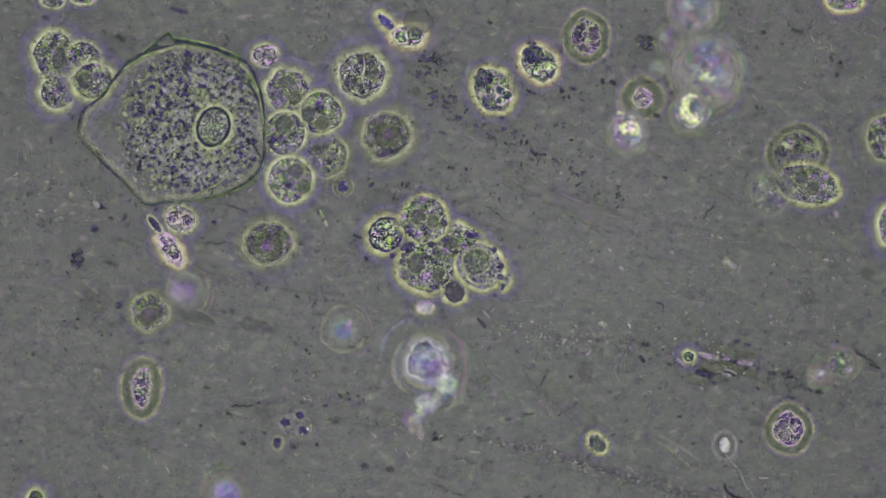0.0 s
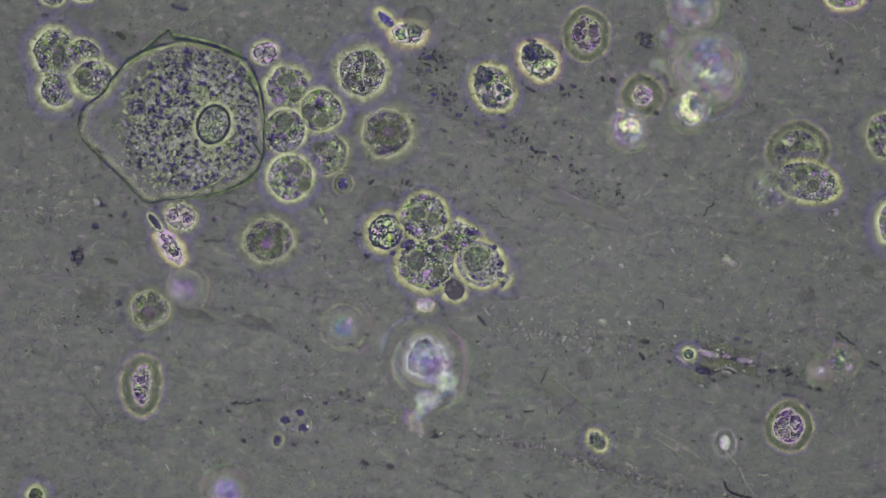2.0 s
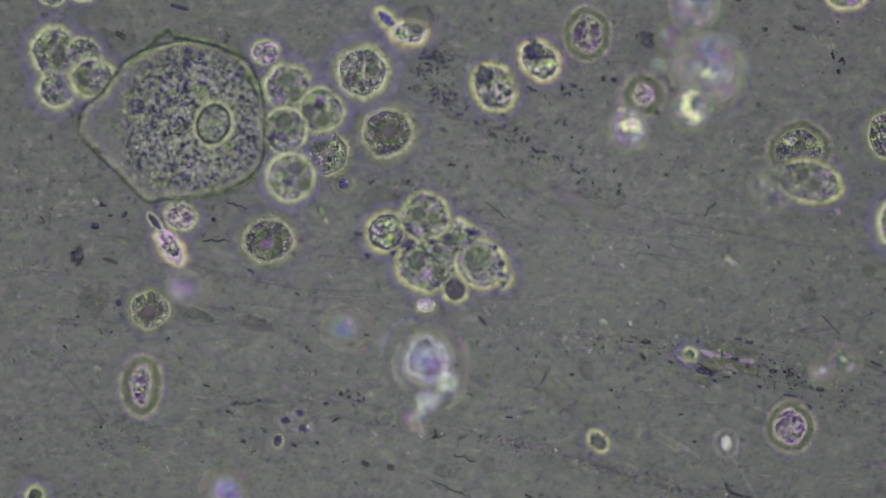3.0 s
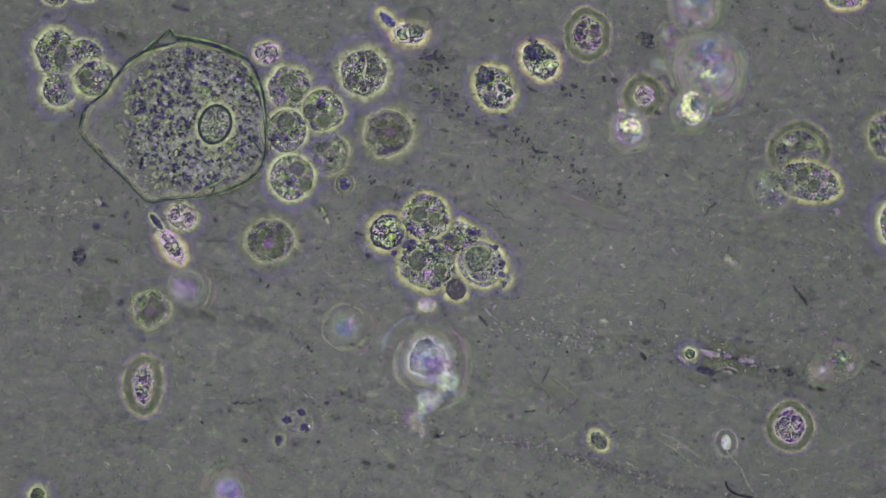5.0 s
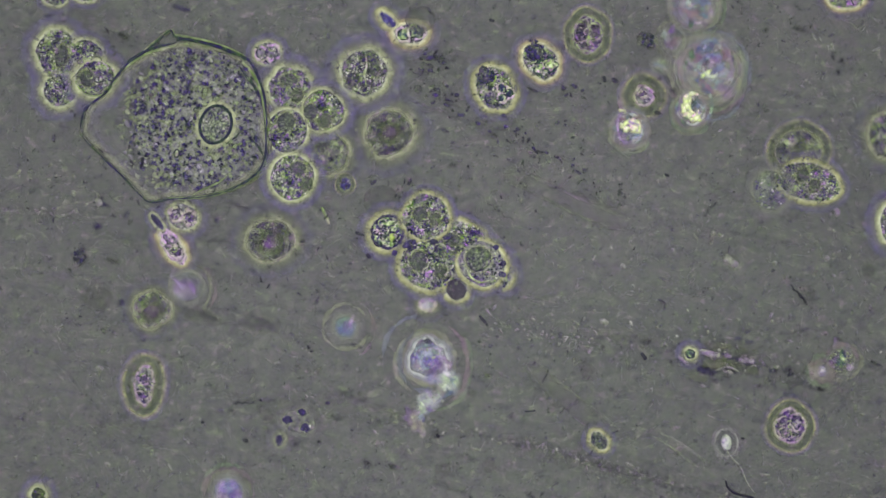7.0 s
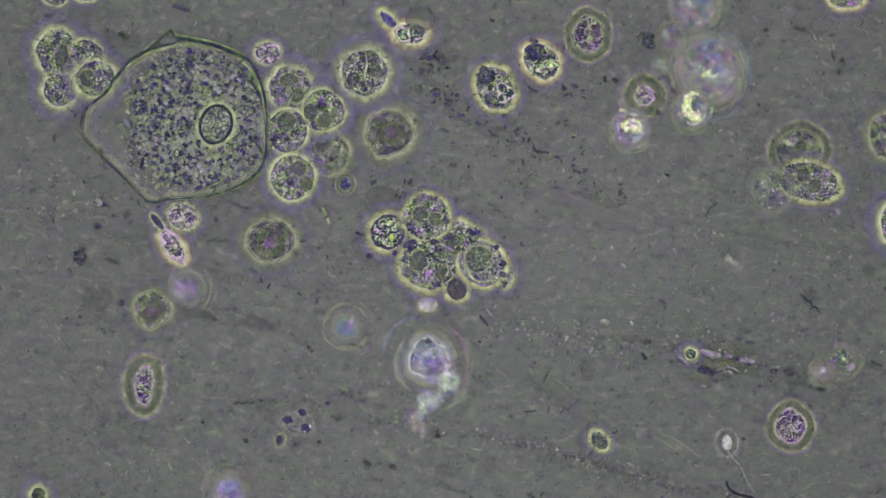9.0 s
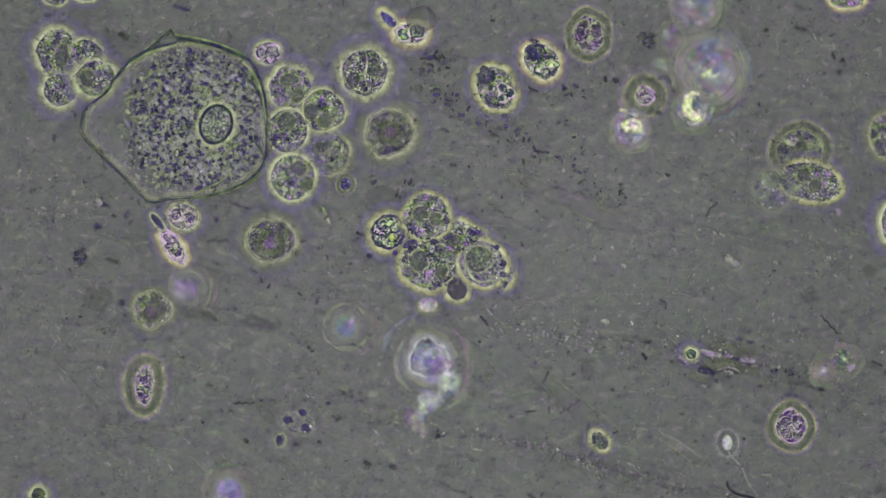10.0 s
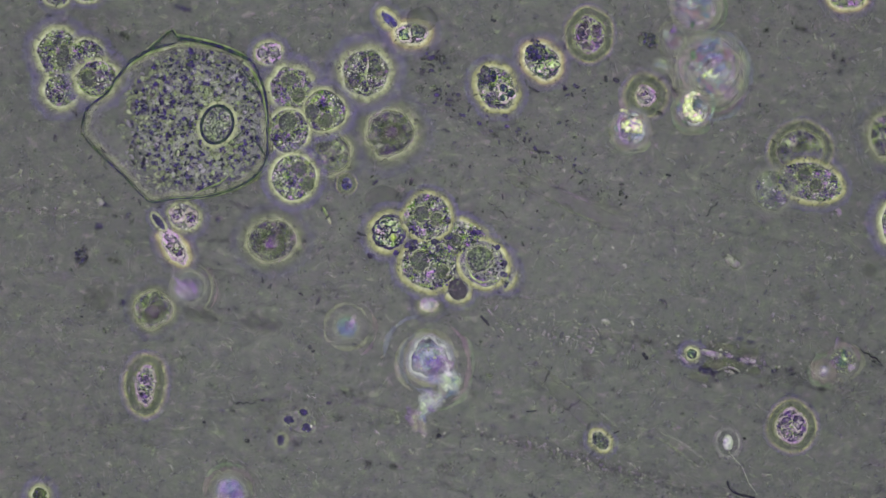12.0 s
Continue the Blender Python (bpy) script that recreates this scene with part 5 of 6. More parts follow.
def ghost(x, y, r, f, label, lumps=(), rings=(), mat=None, thick=1.5, halo_width=0, n=0, glow=None, film=0, lump_mat=None, ring_f=1.15, core=0.8, mottle=0, curls=(), fringe=0):
    """A misty body high in the fluid with painted diffraction rings round it; rings: (radius, x shift, y shift, first
    and last degree).
    """
    rng = np.random.default_rng(int(x + y))
    e = thing("floating_cell", x, y, 0, label, "cell", "floating cells")
    z = level(f)
    out = loop_of(r, r, 0, rng=rng, rough=0.03 if glow is None else 0.12)
    v, fc, uv = lens(out * core * 1.2, z - 0.004, 0.008, 0.006)
    link_mesh("body", v, fc, mat or M_MISTY, e, uv=uv)
    # pastel glow of the blurred cell, painted on a wide thin lens
    if film:
        o = loop_of(r * film, r * film, 0, rng=rng, rough=0.07)
        v, fc, uv = lens(o, z - 0.008, 0.003, 0.003)
        link_mesh("film", v, fc, M_PASTEL_THIN, e, "thin pastel glow painted round the cell", uv=uv)
    # interference fringes drawn as soft bands
    spare = [(r * (0.62 + 0.15 * j), rng.normal() * 3, rng.normal() * 3 + 0.02 * r * j, q, q + rng.uniform(80, 240)) for j, q in enumerate(rng.uniform(0, 360, fringe))]
    for k, (rr, dx, dy, a0, a1) in enumerate(list(rings) + spare):
        m = max(14, int(abs(a1 - a0) / 6))
        th = np.radians(np.linspace(a0, a1, m))
        wob = 1 + 0.025 * np.sin(th * 3 + rng.uniform(0, 6)) + 0.012 * rng.normal(size=m)
        pts = np.column_stack(((rr * wob * np.cos(th) + dx) * 0.001, -(rr * wob * np.sin(th) + dy) * 0.001, np.full(m, level(ring_f) - 0.0008 * k)))
        closed = abs(a1 - a0) >= 359
        if closed:
            pts = pts[:-1]
        fade = np.ones(len(pts)) if closed else np.sqrt(np.clip(np.minimum(np.arange(m) + 0.3, m - 0.7 - np.arange(m)) / 4, 0.02, 1))
        swell = 0.9 + 0.35 * np.sin(np.arange(len(pts)) * 0.7 + rng.uniform(0, 6)) + 0.4 * np.sin(np.arange(len(pts)) * 4 * np.pi / len(pts) + rng.uniform(0, 6)) + 0.2 * rng.normal(size=len(pts))
        v, fc, uv = band(pts, 0.0036 * thick * fade * np.clip(swell, 0.2, 1.7), closed)
        link_mesh("shell", v, fc, (M_RING, M_RING_PINK, M_RING_GREEN, M_RING_BLUE)[k % 4], e, "thin diffraction ring drawn round the cell", uv=uv)
    for cx, cy, cr, a0, a1, half, m_ in curls:
        th = np.radians(np.linspace(a0, a1, 16))
        wob = 1 + 0.1 * np.sin(th * 2.3 + cx)
        pts = np.column_stack(((cx - x + cr * wob * np.cos(th)) * 0.001, (y - cy - cr * wob * np.sin(th)) * 0.001, np.full(16, z + 0.009)))
        v, fc, uv = band(pts, half * 0.001 * np.sin(np.linspace(0.25, 2.9, 16)) * (0.7 + 0.6 * rng.random(16)), False)
        link_mesh("curl", v, fc, m_, e, "curled band in the cell", uv=uv)
    # blurred optical halo, painted on a skirt
    if halo_width:
        v, fc, uv = skirt(out * core, halo_width, z, z - 0.008)
        link_mesh("coat", v, fc, glow or H_FAINT, e, "faint pale halo painted round the cell", uv=uv)
    if n:
        rho, th = np.sqrt(rng.random(n)) * 0.8, rng.uniform(0, 6.283, n)
        g = np.stack((rho * np.cos(th) * r * 0.001, rho * np.sin(th) * r * 0.001, np.full(n, z + 0.006)), 1)
        v, fc = pebbles(g, 0.001 * (0.9 + 1.8 * rng.random(n) ** 2), rng)
        link_mesh("granulation", v, fc, G_SHEET_PALE, e, "pale granules")["kind"] = "stuff"
    spots = [(x + r * math.sqrt(q) * math.cos(w), y + r * math.sqrt(q) * math.sin(w), u, v_, MISTS[int(i)]) for q, w, u, v_, i in
             zip(rng.random(mottle), rng.uniform(0, 6.28, mottle), rng.uniform(3, 9, mottle), rng.uniform(2.5, 6, mottle), rng.integers(0, len(MISTS), mottle))]
    for lx, ly, lr, lq, *own in list(lumps) + spots:
        o = loop_of(lr * 1.15, lq * 0.85, rng.uniform(0, 180), 24, rng, 0.34)
        v, fc, uv = lens(o * 1.35, z + 0.006, 0.004, 0.006, 5)
        v[:, :2] += np.array(((lx - x) * 0.001, (y - ly) * 0.001))
        m = own[0] if own else lump_mat or M_WHITE
        link_mesh("lump", v, fc, m, e, "bright white lump" if m in (M_WHITE, M_CRYSTAL) else "pale mottled lump", uv=uv)


ghost(753, 634, 33, 1.2, "misty bluish floating cell with pale rings", [(748, 628, 13, 10, M_BLUISH), (738, 642, 9, 9, M_LILACMIST), (762, 646, 12, 9, M_LILACMIST), (785, 682, 10, 12), (779, 652, 9, 12, M_LILACMIST), (790, 644, 8, 6, M_LILACMIST), (768, 664, 9, 7, M_LILACMIST), (790, 696, 10, 4, M_BLUISH), (776, 690, 9, 7, M_LILACMIST), (794, 672, 8, 9, M_BLUISH), (733, 730, 9, 6, M_LILACMIST), (752, 722, 9, 6, M_LILACMIST), (740, 738, 8, 7, M_BLUISH), (724, 746, 9, 6, M_LILACMIST), (762, 706, 9, 7, M_LILACMIST), (744, 716, 6, 5), (782, 672, 22, 26, M_MISTY), (754, 712, 24, 20, M_MISTY), (730, 744, 20, 16, M_LILACMIST), (786, 660, 12, 12)],
      [(46, 2, -1, 0, 360), (43, 2, 0, 20, 300), (36, 1, -1, 150, 330), (52, 0, 4, 90, 260), (58, 0, 6, 120, 230), (76, -3, 10, -60, 60), (81, -2, 12, -40, 80), (74, -6, -2, 170, 260)], None, 1.7, 22, 40, H_GLOW, core=1.0, mottle=12, fringe=5,
      curls=[(752, 634, 15, 30, 250, 6, M_BLUISH), (754, 632, 24, 190, 320, 4, M_BLUISH), (756, 640, 18, -20, 120, 5, M_LILACMIST)])
ghost(608, 578, 24, 1.5, "dim misty floating cell", [(610, 577, 6, 8, M_LILACMIST), (600, 584, 7, 6, M_BLUISH), (616, 570, 9, 8, M_LILACMIST)], [(40, 0, 0, 20, 330), (50, 2, 4, -50, 60)], M_BLUISH, 1.2, 22)
ghost(402, 869, 34, 1.3, "misty bluish floating cell at the field's edge", [(402, 862, 12, 9, M_BLUISH), (415, 872, 10, 8, M_LILACMIST), (392, 876, 10, 8, M_LILACMIST)], [(36, 0, 0, 180, 360), (44, 0, 2, 170, 370), (52, 2, 4, 180, 300)], None, 1.5, 14)
ghost(330, 508, 34, 1.6, "very faint misty floating cell", [(318, 504, 14, 6, M_PASTEL), (338, 510, 12, 6, M_LILACMIST)], [(44, -2, 2, -70, 50), (50, -2, 4, -50, 60)], M_HAZE, 0.9, 16, fringe=3)
ghost(1247, 122, 44, 1.5, "large misty floating cell with mottled pastel middle", [(1240, 134, 9, 5, M_CRYSTAL), (1258, 108, 13, 9, M_LILACMIST), (1264, 124, 12, 7, M_BLUISH), (1232, 108, 9, 12, M_PINKISH), (1276, 134, 9, 13, M_PASTEL), (1278, 98, 8, 10, M_PINKISH), (1252, 82, 12, 7, M_BLUISH), (1270, 160, 10, 9, M_LILACMIST), (1246, 160, 10, 8, M_BLUISH), (1228, 128, 9, 8, M_PASTEL)],
      [(60, 0, 4, 0, 360), (52, 2, 6, 150, 420), (68, 0, 8, -110, 100), (80, -6, 12, -110, 90), (46, 8, 30, -60, 140), (38, 0, 0, 180, 340)], M_PASTEL, 1.4, 0, 0, film=1.75, lump_mat=M_PASTEL, mottle=34, fringe=9,
      curls=[(1252, 122, 22, 150, 320, 6, M_BLUISH), (1256, 118, 34, -60, 70, 6, M_LILACMIST), (1250, 126, 12, 20, 200, 5, M_WHITE), (1262, 140, 26, 60, 170, 6, M_PINKISH), (1246, 100, 24, 190, 330, 5, M_BLUISH)])
ghost(1222, 16, 36, 1.5, "dim pink misty floating cell", [(1212, 10, 10, 12, M_LILACMIST), (1234, 6, 12, 9, M_BLUISH), (1220, 28, 14, 9, M_PINKISH), (1240, 30, 8, 9, M_PASTEL)], [(44, 0, 0, 0, 360), (36, 2, 2, 40, 300), (51, 2, 2, -60, 60)], M_PASTEL, 1.3, 0, 0, film=1.5, lump_mat=M_PASTEL, mottle=18, fringe=5,
      curls=[(1224, 18, 16, 170, 330, 6, M_BLUISH), (1226, 22, 24, -30, 110, 6, M_LILACMIST)])
ghost(1184, 72, 24, 1.5, "faint pinkish misty floating cell", [(1186, 76, 10, 8, M_PINKISH), (1172, 66, 9, 8, M_PASTEL), (1182, 56, 8, 6, M_LILACMIST)], [(30, 0, 0, 60, 300)], M_HAZE, 1.2, 14)
ghost(1162, 118, 17, 1.3, "faint greenish misty floating cell", [(1162, 120, 10, 8, M_PASTEL)], (), M_HAZE, 1.2, 10)
ghost(1108, 228, 25, 1.1, "bright white floating cell", [(1112, 224, 12, 8), (1102, 228, 12, 6), (1120, 228, 9, 9), (1094, 240, 9, 9, M_LILACMIST), (1120, 244, 10, 6, M_BLUISH), (1094, 212, 6, 5, M_PINKISH), (1096, 198, 5, 5)],
      [(34, 0, 4, 0, 360), (29, 0, 4, 20, 200), (40, 0, 4, 30, 160)], M_MISTY, 1.4, 24, 40, H_GLOW, 1.6, M_CRYSTAL, core=0.85, mottle=14, fringe=6,
      curls=[(1112, 228, 13, 160, 380, 7, M_CRYSTAL), (1108, 236, 18, 20, 170, 5, M_LILACMIST), (1110, 226, 26, 150, 300, 5, M_LILACMIST), (1098, 186, 9, 80, 280, 5, M_RING_PINK)])
ghost(1216, 198, 26, 1.1, "bright yellowish floating cell with a curled middle", [(1204, 192, 7, 9), (1214, 180, 9, 5), (1212, 204, 8, 8), (1224, 210, 8, 9), (1218, 192, 8, 7, M_TEALMIST), (1206, 212, 6, 6, M_TEALMIST), (1228, 180, 6, 8, M_TEALMIST)],
      [(33, 0, 0, 30, 250), (28, 0, 1, 0, 360), (38, 2, 0, 40, 200)], M_MISTY, 1.4, 18, 20, H_GLOW, 1.6, M_CRYSTAL, core=0.85, mottle=10, fringe=6,
      curls=[(1224, 184, 17, 95, 290, 8, M_CRYSTAL), (1218, 200, 12, -20, 130, 6, M_CRYSTAL), (1222, 188, 28, 100, 260, 5, M_LILACMIST), (1224, 184, 32, -80, 60, 5, M_BLUISH)])
ghost(1482, 638, 27, 0.95, "pale grainy floating cell", [(1480, 640, 8, 9, M_TEALMIST), (1470, 606, 8, 4, M_HAZE), (1484, 630, 9, 7, M_GREENISH), (1492, 612, 7, 4, M_HAZE), (1496, 650, 5, 8, M_HAZE), (1464, 640, 6, 8, M_LILACMIST)], [(34, 0, 0, -60, 120), (29, 0, 0, 180, 360)], M_HAZE, 1.2, 18, 90)
ghost(1448, 656, 12, 0.95, "small bright floating cell with two rings", [(1447, 657, 9, 9, M_LILACMIST), (1448, 656, 7, 7), (1446, 657, 5, 5, M_WHITE)], [(13.5, 0, 0, 0, 360), (19, 0, 0, 0, 360), (25, 0, 0, 60, 300)], None, 2.1, 8, core=1.0)


# ---- microbes ----
def strand(name, pts, rad, f, mat, label, category, group="", taper=5, wob=0.3, flat=0.8):
    """A bent thread through field points, rounded at its ends, lying at focus level f."""
    rng = np.random.default_rng(int(pts[0][0] * 3 + pts[0][1]))
    q = path_of(pts)
    k = len(q)
    z = max(level(f), 0.0008 * rad)
    w = np.array([at(x, y, z) for x, y in q])
    mid = w.mean(0) * (1, 1, 0)
    edge = np.minimum(np.arange(k) + 0.35, k - 0.65 - np.arange(k)) / taper
    r = rad * 0.001 * np.sqrt(1 - (1 - np.clip(edge, 0.03, 1)) ** 2) * (1 + wob * (rng.random(k) - 0.5))
    ob = link_mesh(name, *tube(w - mid, r, flat=flat, sides=9), mat)
    ob.location = mid
    return tagged(ob, label, category, group)


def rod(x, y, length, turn, rad, f, mat, label, group="rod microbes", name="rod_microbe", category="microbe"):
    c, s_ = math.cos(radians(turn)) * length / 2, math.sin(radians(turn)) * length / 2
    b = 0.06 * length * (1 if int(x) % 2 else -1)
    return strand(name, [(x - c, y - s_), (x + b * s_ / length, y - b * c / length), (x + c, y + s_)], rad, f, mat, label, category, group, taper=8 if length < 3.5 * rad else 5, wob=0.15)


def wave(x0, y0, x1, y1, amp, turns, rad, f, mat, label, name="wavy_microbe"):
    n = int(turns * 4) + 1
    d = np.array((x1 - x0, y1 - y0), float)
    nrm = np.array((-d[1], d[0])) / np.linalg.norm(d)
    pts = [tuple(np.array((x0, y0)) + d * i / (n - 1) + nrm * amp * math.sin(i * math.pi / 2)) for i in range(n)]
    return strand(name, pts, rad, f, mat, label, "microbe", "wavy microbes", wob=0.2)


T_BLACK, T_VIOLET, T_GREY = "short black rod microbe on the slide", "plump violet rod microbe on the slide", "blurry grey rod microbe on the slide"
for x, y, l, a, r in [(557, 658, 12, 70, 2.5), (790, 696, 28, 12, 2.3), (829, 698, 14, 20, 2), (899, 738, 14, 0, 2.2), (593, 743, 17, -35, 2.2), (366, 682, 15, 12, 2.2),
                      (405, 729, 13, 20, 3), (466, 760, 13, 40, 3), (519, 787, 11, 30, 2.5), (448, 798, 9, -10, 2), (768, 762, 9, 70, 3), (776, 771, 9, 0, 3.4), (765, 775, 8, 60, 2.6),
                      (781, 768, 8, 50, 3), (1350, 841, 15, 0, 2.5), (1079, 690, 6, 0, 3), (1141, 605, 16, 0, 4.2), (1119, 597, 12, 10, 2), (1366, 656, 12, -5, 4.3), (1385, 658, 8, 20, 2.5),
                      (1396, 653, 9, -30, 2), (1409, 667, 7, 40, 2.2), (1432, 685, 8, 20, 2.4), (1448, 688, 15, 10, 4.8), (1470, 100, 14, 70, 2.6), (1484, 107, 13, -45, 2.6),
                      (1480, 128, 9, 80, 3.8), (1489, 112, 11, 80, 2.6), (443, 480, 14, 30, 2.3), (62, 373, 10, -30, 3.2), (318, 633, 9, 20, 2), (935, 879, 20, 30, 2.4), (195, 382, 9, 10, 3),
                      (115, 614, 9, 50, 2.2), (1183, 641, 10, 20, 2.4), (1222, 622, 8, 0, 2), (1283, 667, 12, 10, 2.2), (1262, 674, 8, 50, 2),
                      (648, 592, 11, 5, 2.2), (614, 690, 8, 30, 3), (602, 696, 9, 40, 3.4), (616, 702, 8, -20, 3), (633, 697, 8, 70, 3.2), (634, 709, 7, 20, 2.6), (37, 776, 6, 20, 2.4),
                      (1502, 690, 8, 20, 2), (1512, 728, 6, 0, 2.2), (1225, 781, 8, 0, 2), (1202, 733, 9, -10, 2.2), (797, 293, 16, 0, 2.6), (1010, 662, 9, 0, 2), (914, 617, 7, 60, 2.4)]:
    rod(x, y, l, a, r, -0.57, M_ROD_LOW, T_BLACK)
for x, y, l, a, r in [(1303, 600, 13, 5, 2.8), (1322, 605, 15, 5, 2.6), (1560, 350, 22, -40, 5), (168, 400, 14, 0, 6.5), (176, 360, 16, 40, 5),
                      (220, 380, 13, -50, 4), (210, 536, 12, 80, 5.5), (318, 14, 34, 15, 3.6), (262, 425, 10, 80, 4), (378, 389, 9, 0, 4), (1395, 700, 26, 8, 2.4), (1430, 720, 10, 60, 3)]:
    rod(x, y, l, a, r, -0.57, M_PURPLE, T_VIOLET, "violet microbes", "oval_microbe")
for x, y, l, a, r in [(213, 64, 22, 35, 5), (80, 28, 14, 10, 4.5), (110, 26, 12, 0, 4), (1350, 53, 11, 0, 4.5), (1410, 50, 24, 15, 3.6), (1260, 113, 18, 0, 4), (1147, 140, 13, -30, 3), 
                      (1340, 683, 10, 30, 3), (1480, 600, 11, 0, 4), (870, 240, 16, 20, 5), (1050, 40, 12, 0, 3), (1308, 80, 8, -40, 2.6), (860, 665, 14, 30, 4), (1035, 655, 30, 70, 13), (780, 832, 26, 20, 11),
                      (862, 825, 18, 70, 12), (690, 826, 14, 20, 6), (645, 820, 16, 20, 5), (1425, 520, 24, 40, 13), (1533, 478, 20, 40, 11), (300, 462, 30, 25, 3), (195, 462, 28, 18, 4)]:
    if r < 8:
        rod(x, y, l, a, r, -0.55, M_GREY, T_GREY, "grey microbes", "oval_microbe")
    else:
        cell(x, y, max(l / 2, r) + 3, r, a, -0.5, "faint grey oval body settled on the slide", "faint_cell", "cell", "faint bodies", halo=0, body=M_DIM, n=0, rough=0.05)
for x, y, l, a, r in [(938, 158, 22, 25, 2.3), (1010, 243, 8, 0, 2.8), (960, 668, 29, -65, 1.9), (1546, 643, 22, 25, 2.5), (1396, 663, 13, -15, 2), (541, 615, 9, 70, 3), (547, 622, 8, -20, 2.6),
                      (525, 521, 10, 30, 2), (113, 564, 6, 0, 2.2), (137, 561, 7, 0, 2.2), (178, 586, 11, 60, 2.6), (457, 709, 6, 20, 2.4), (430, 780, 10, 10, 4), (560, 782, 8, 0, 3), (770, 771, 9, 0, 4)]:
    rod(x, y, l, a, r, 0.4, M_ROD, "short black rod microbe in the mucus")
for x, y, l, a, r in [(851, 568, 24, 50, 2.3), (625, 612, 22, 20, 1.8), (934, 728, 20, -5, 1.6), (1135, 631, 16, 55, 3.4), (354, 748, 7, 0, 2.4), (632, 414, 18, 20, 2.3),
                      (648, 453, 11, 40, 3.4), (720, 322, 14, -70, 3), (1084, 142, 12, 30, 4), (1066, 140, 12, 80, 3), (1176, 310, 10, 20, 2.6), (866, 36, 10, 20, 2.6), (1338, 186, 7, 80, 1.8), (1160, 200, 12, 20, 4)]:
    rod(x, y, l, a, r, 0.95, M_ROD, "slender dark rod microbe high in the mucus")
for x, y, l, a, r in [(246, 288, 20, -75, 2.8), (174, 266, 12, 45, 2), (228, 287, 8, 50, 1.5)]:
    rod(x, y, l, a, r, 0.95, M_DARK, "dark rod microbe lying on the sheet")
for x, y, l, a, r in [(940, 565, 6, 0, 3), (1015, 572, 15, 35, 2), (1149, 690, 6, 0, 3), (1098, 471, 8, 0, 4.6), (1258, 413, 9, 50, 3.5), (1272, 416, 10, 20, 3.5), (1460, 457, 9, -20, 4), (1367, 466, 9, -30, 3.5),
                      (1478, 375, 14, 70, 5.5), (1436, 65, 13, 70, 1.9), (1447, 70, 8, 60, 1.9), (1462, 85, 11, 80, 1.9), (1470, 83, 11, 80, 1.9), (125, 342, 9, 0, 5.5), (170, 357, 16, 60, 6), (82, 318, 8, 20, 3),
                      (1046, 457, 10, -50, 2), (1188, 443, 8, 30, 3), (1040, 620, 14, -60, 3), (1290, 462, 30, 40, 7), (1065, 570, 16, 20, 6), (840, 796, 16, 5, 2.4), (695, 748, 9, 0, 2.5), (295, 828, 14, 60, 2.2),
                      (325, 782, 15, 45, 1.8), (185, 822, 10, 30, 2.4), (485, 643, 12, 0, 2.6), (172, 652, 12, 0, 5), (1110, 822, 14, 20, 3), (1350, 841, 18, 5, 2.2), (720, 800, 10, 60, 2), (1290, 250, 9, 80, 3),
                      (1500, 455, 10, -60, 2.5), (660, 765, 14, 45, 2), (860, 552, 18, 50, 2), (1240, 683, 9, 20, 3)]:
    rod(x, y, l, a, r, 0.35, M_PALE_BIT, "pale shiny speck in the mucus", "pale specks", "pale_speck", "debris")
for x, y, l, a, r, mat, f in [(1252, 625, 38, 14, 5.5, M_LILAC_THIN, 0.6), (1317, 639, 28, 8, 5, M_LILAC_THIN, 0.62), (1284, 630, 14, 10, 3.5, M_LILAC_THIN, 0.5), (1362, 656, 9, 0, 4, M_PURPLE, -0.2), (1206, 638, 26, 40, 3, M_LILAC_THIN, 0.55), (1240, 656, 22, 15, 5, M_PURPLE, 0.0), (1257, 660, 14, 10, 3.5, M_PURPLE, 0.0), (1284, 658, 18, 15, 3, M_LILAC_THIN, 0.5)]:
    rod(x, y, l, a, r, f, mat, "pale lilac oval microbe among debris" if mat is M_LILAC_THIN else "deep violet oval microbe among debris", "debris microbes", "oval_microbe")
# The two longest copy pale lilac rods above, darkened for the low-focus look
for x, y, l, a, r in [(1250, 626, 36, 12, 4.6), (1316, 639, 32, 9, 4.4), (1232, 604, 5, 0, 2.4), (1278, 627, 11, 20, 2.8), (1289, 633, 9, 10, 2.6), (1298, 636, 7, 0, 2.2), (1252, 658, 14, 40, 4), (1236, 655, 12, 10, 6)]:
    rod(x, y, l, a, r, -0.5, M_DEEP, "deep violet rod microbe under the debris", "debris microbes", "rod_microbe")
for x, y, l, a, r in [(1258, 643, 50, 12, 9), (1313, 655, 52, 8, 8), (1317, 624, 40, 5, 7), (1290, 642, 40, 10, 7), (1268, 611, 50, 6, 6), (1230, 668, 36, 16, 7)]:
    rod(x, y, l, a, r, -0.4, M_YELLOW, "yellowish green film among debris", "debris films", "mucus_film", "mucus")
rod(571, 382, 34, 65, 2.6, 0.85, M_EDGE, "pale green thread lying in the mucus", "pale specks", "pale_speck", "debris")
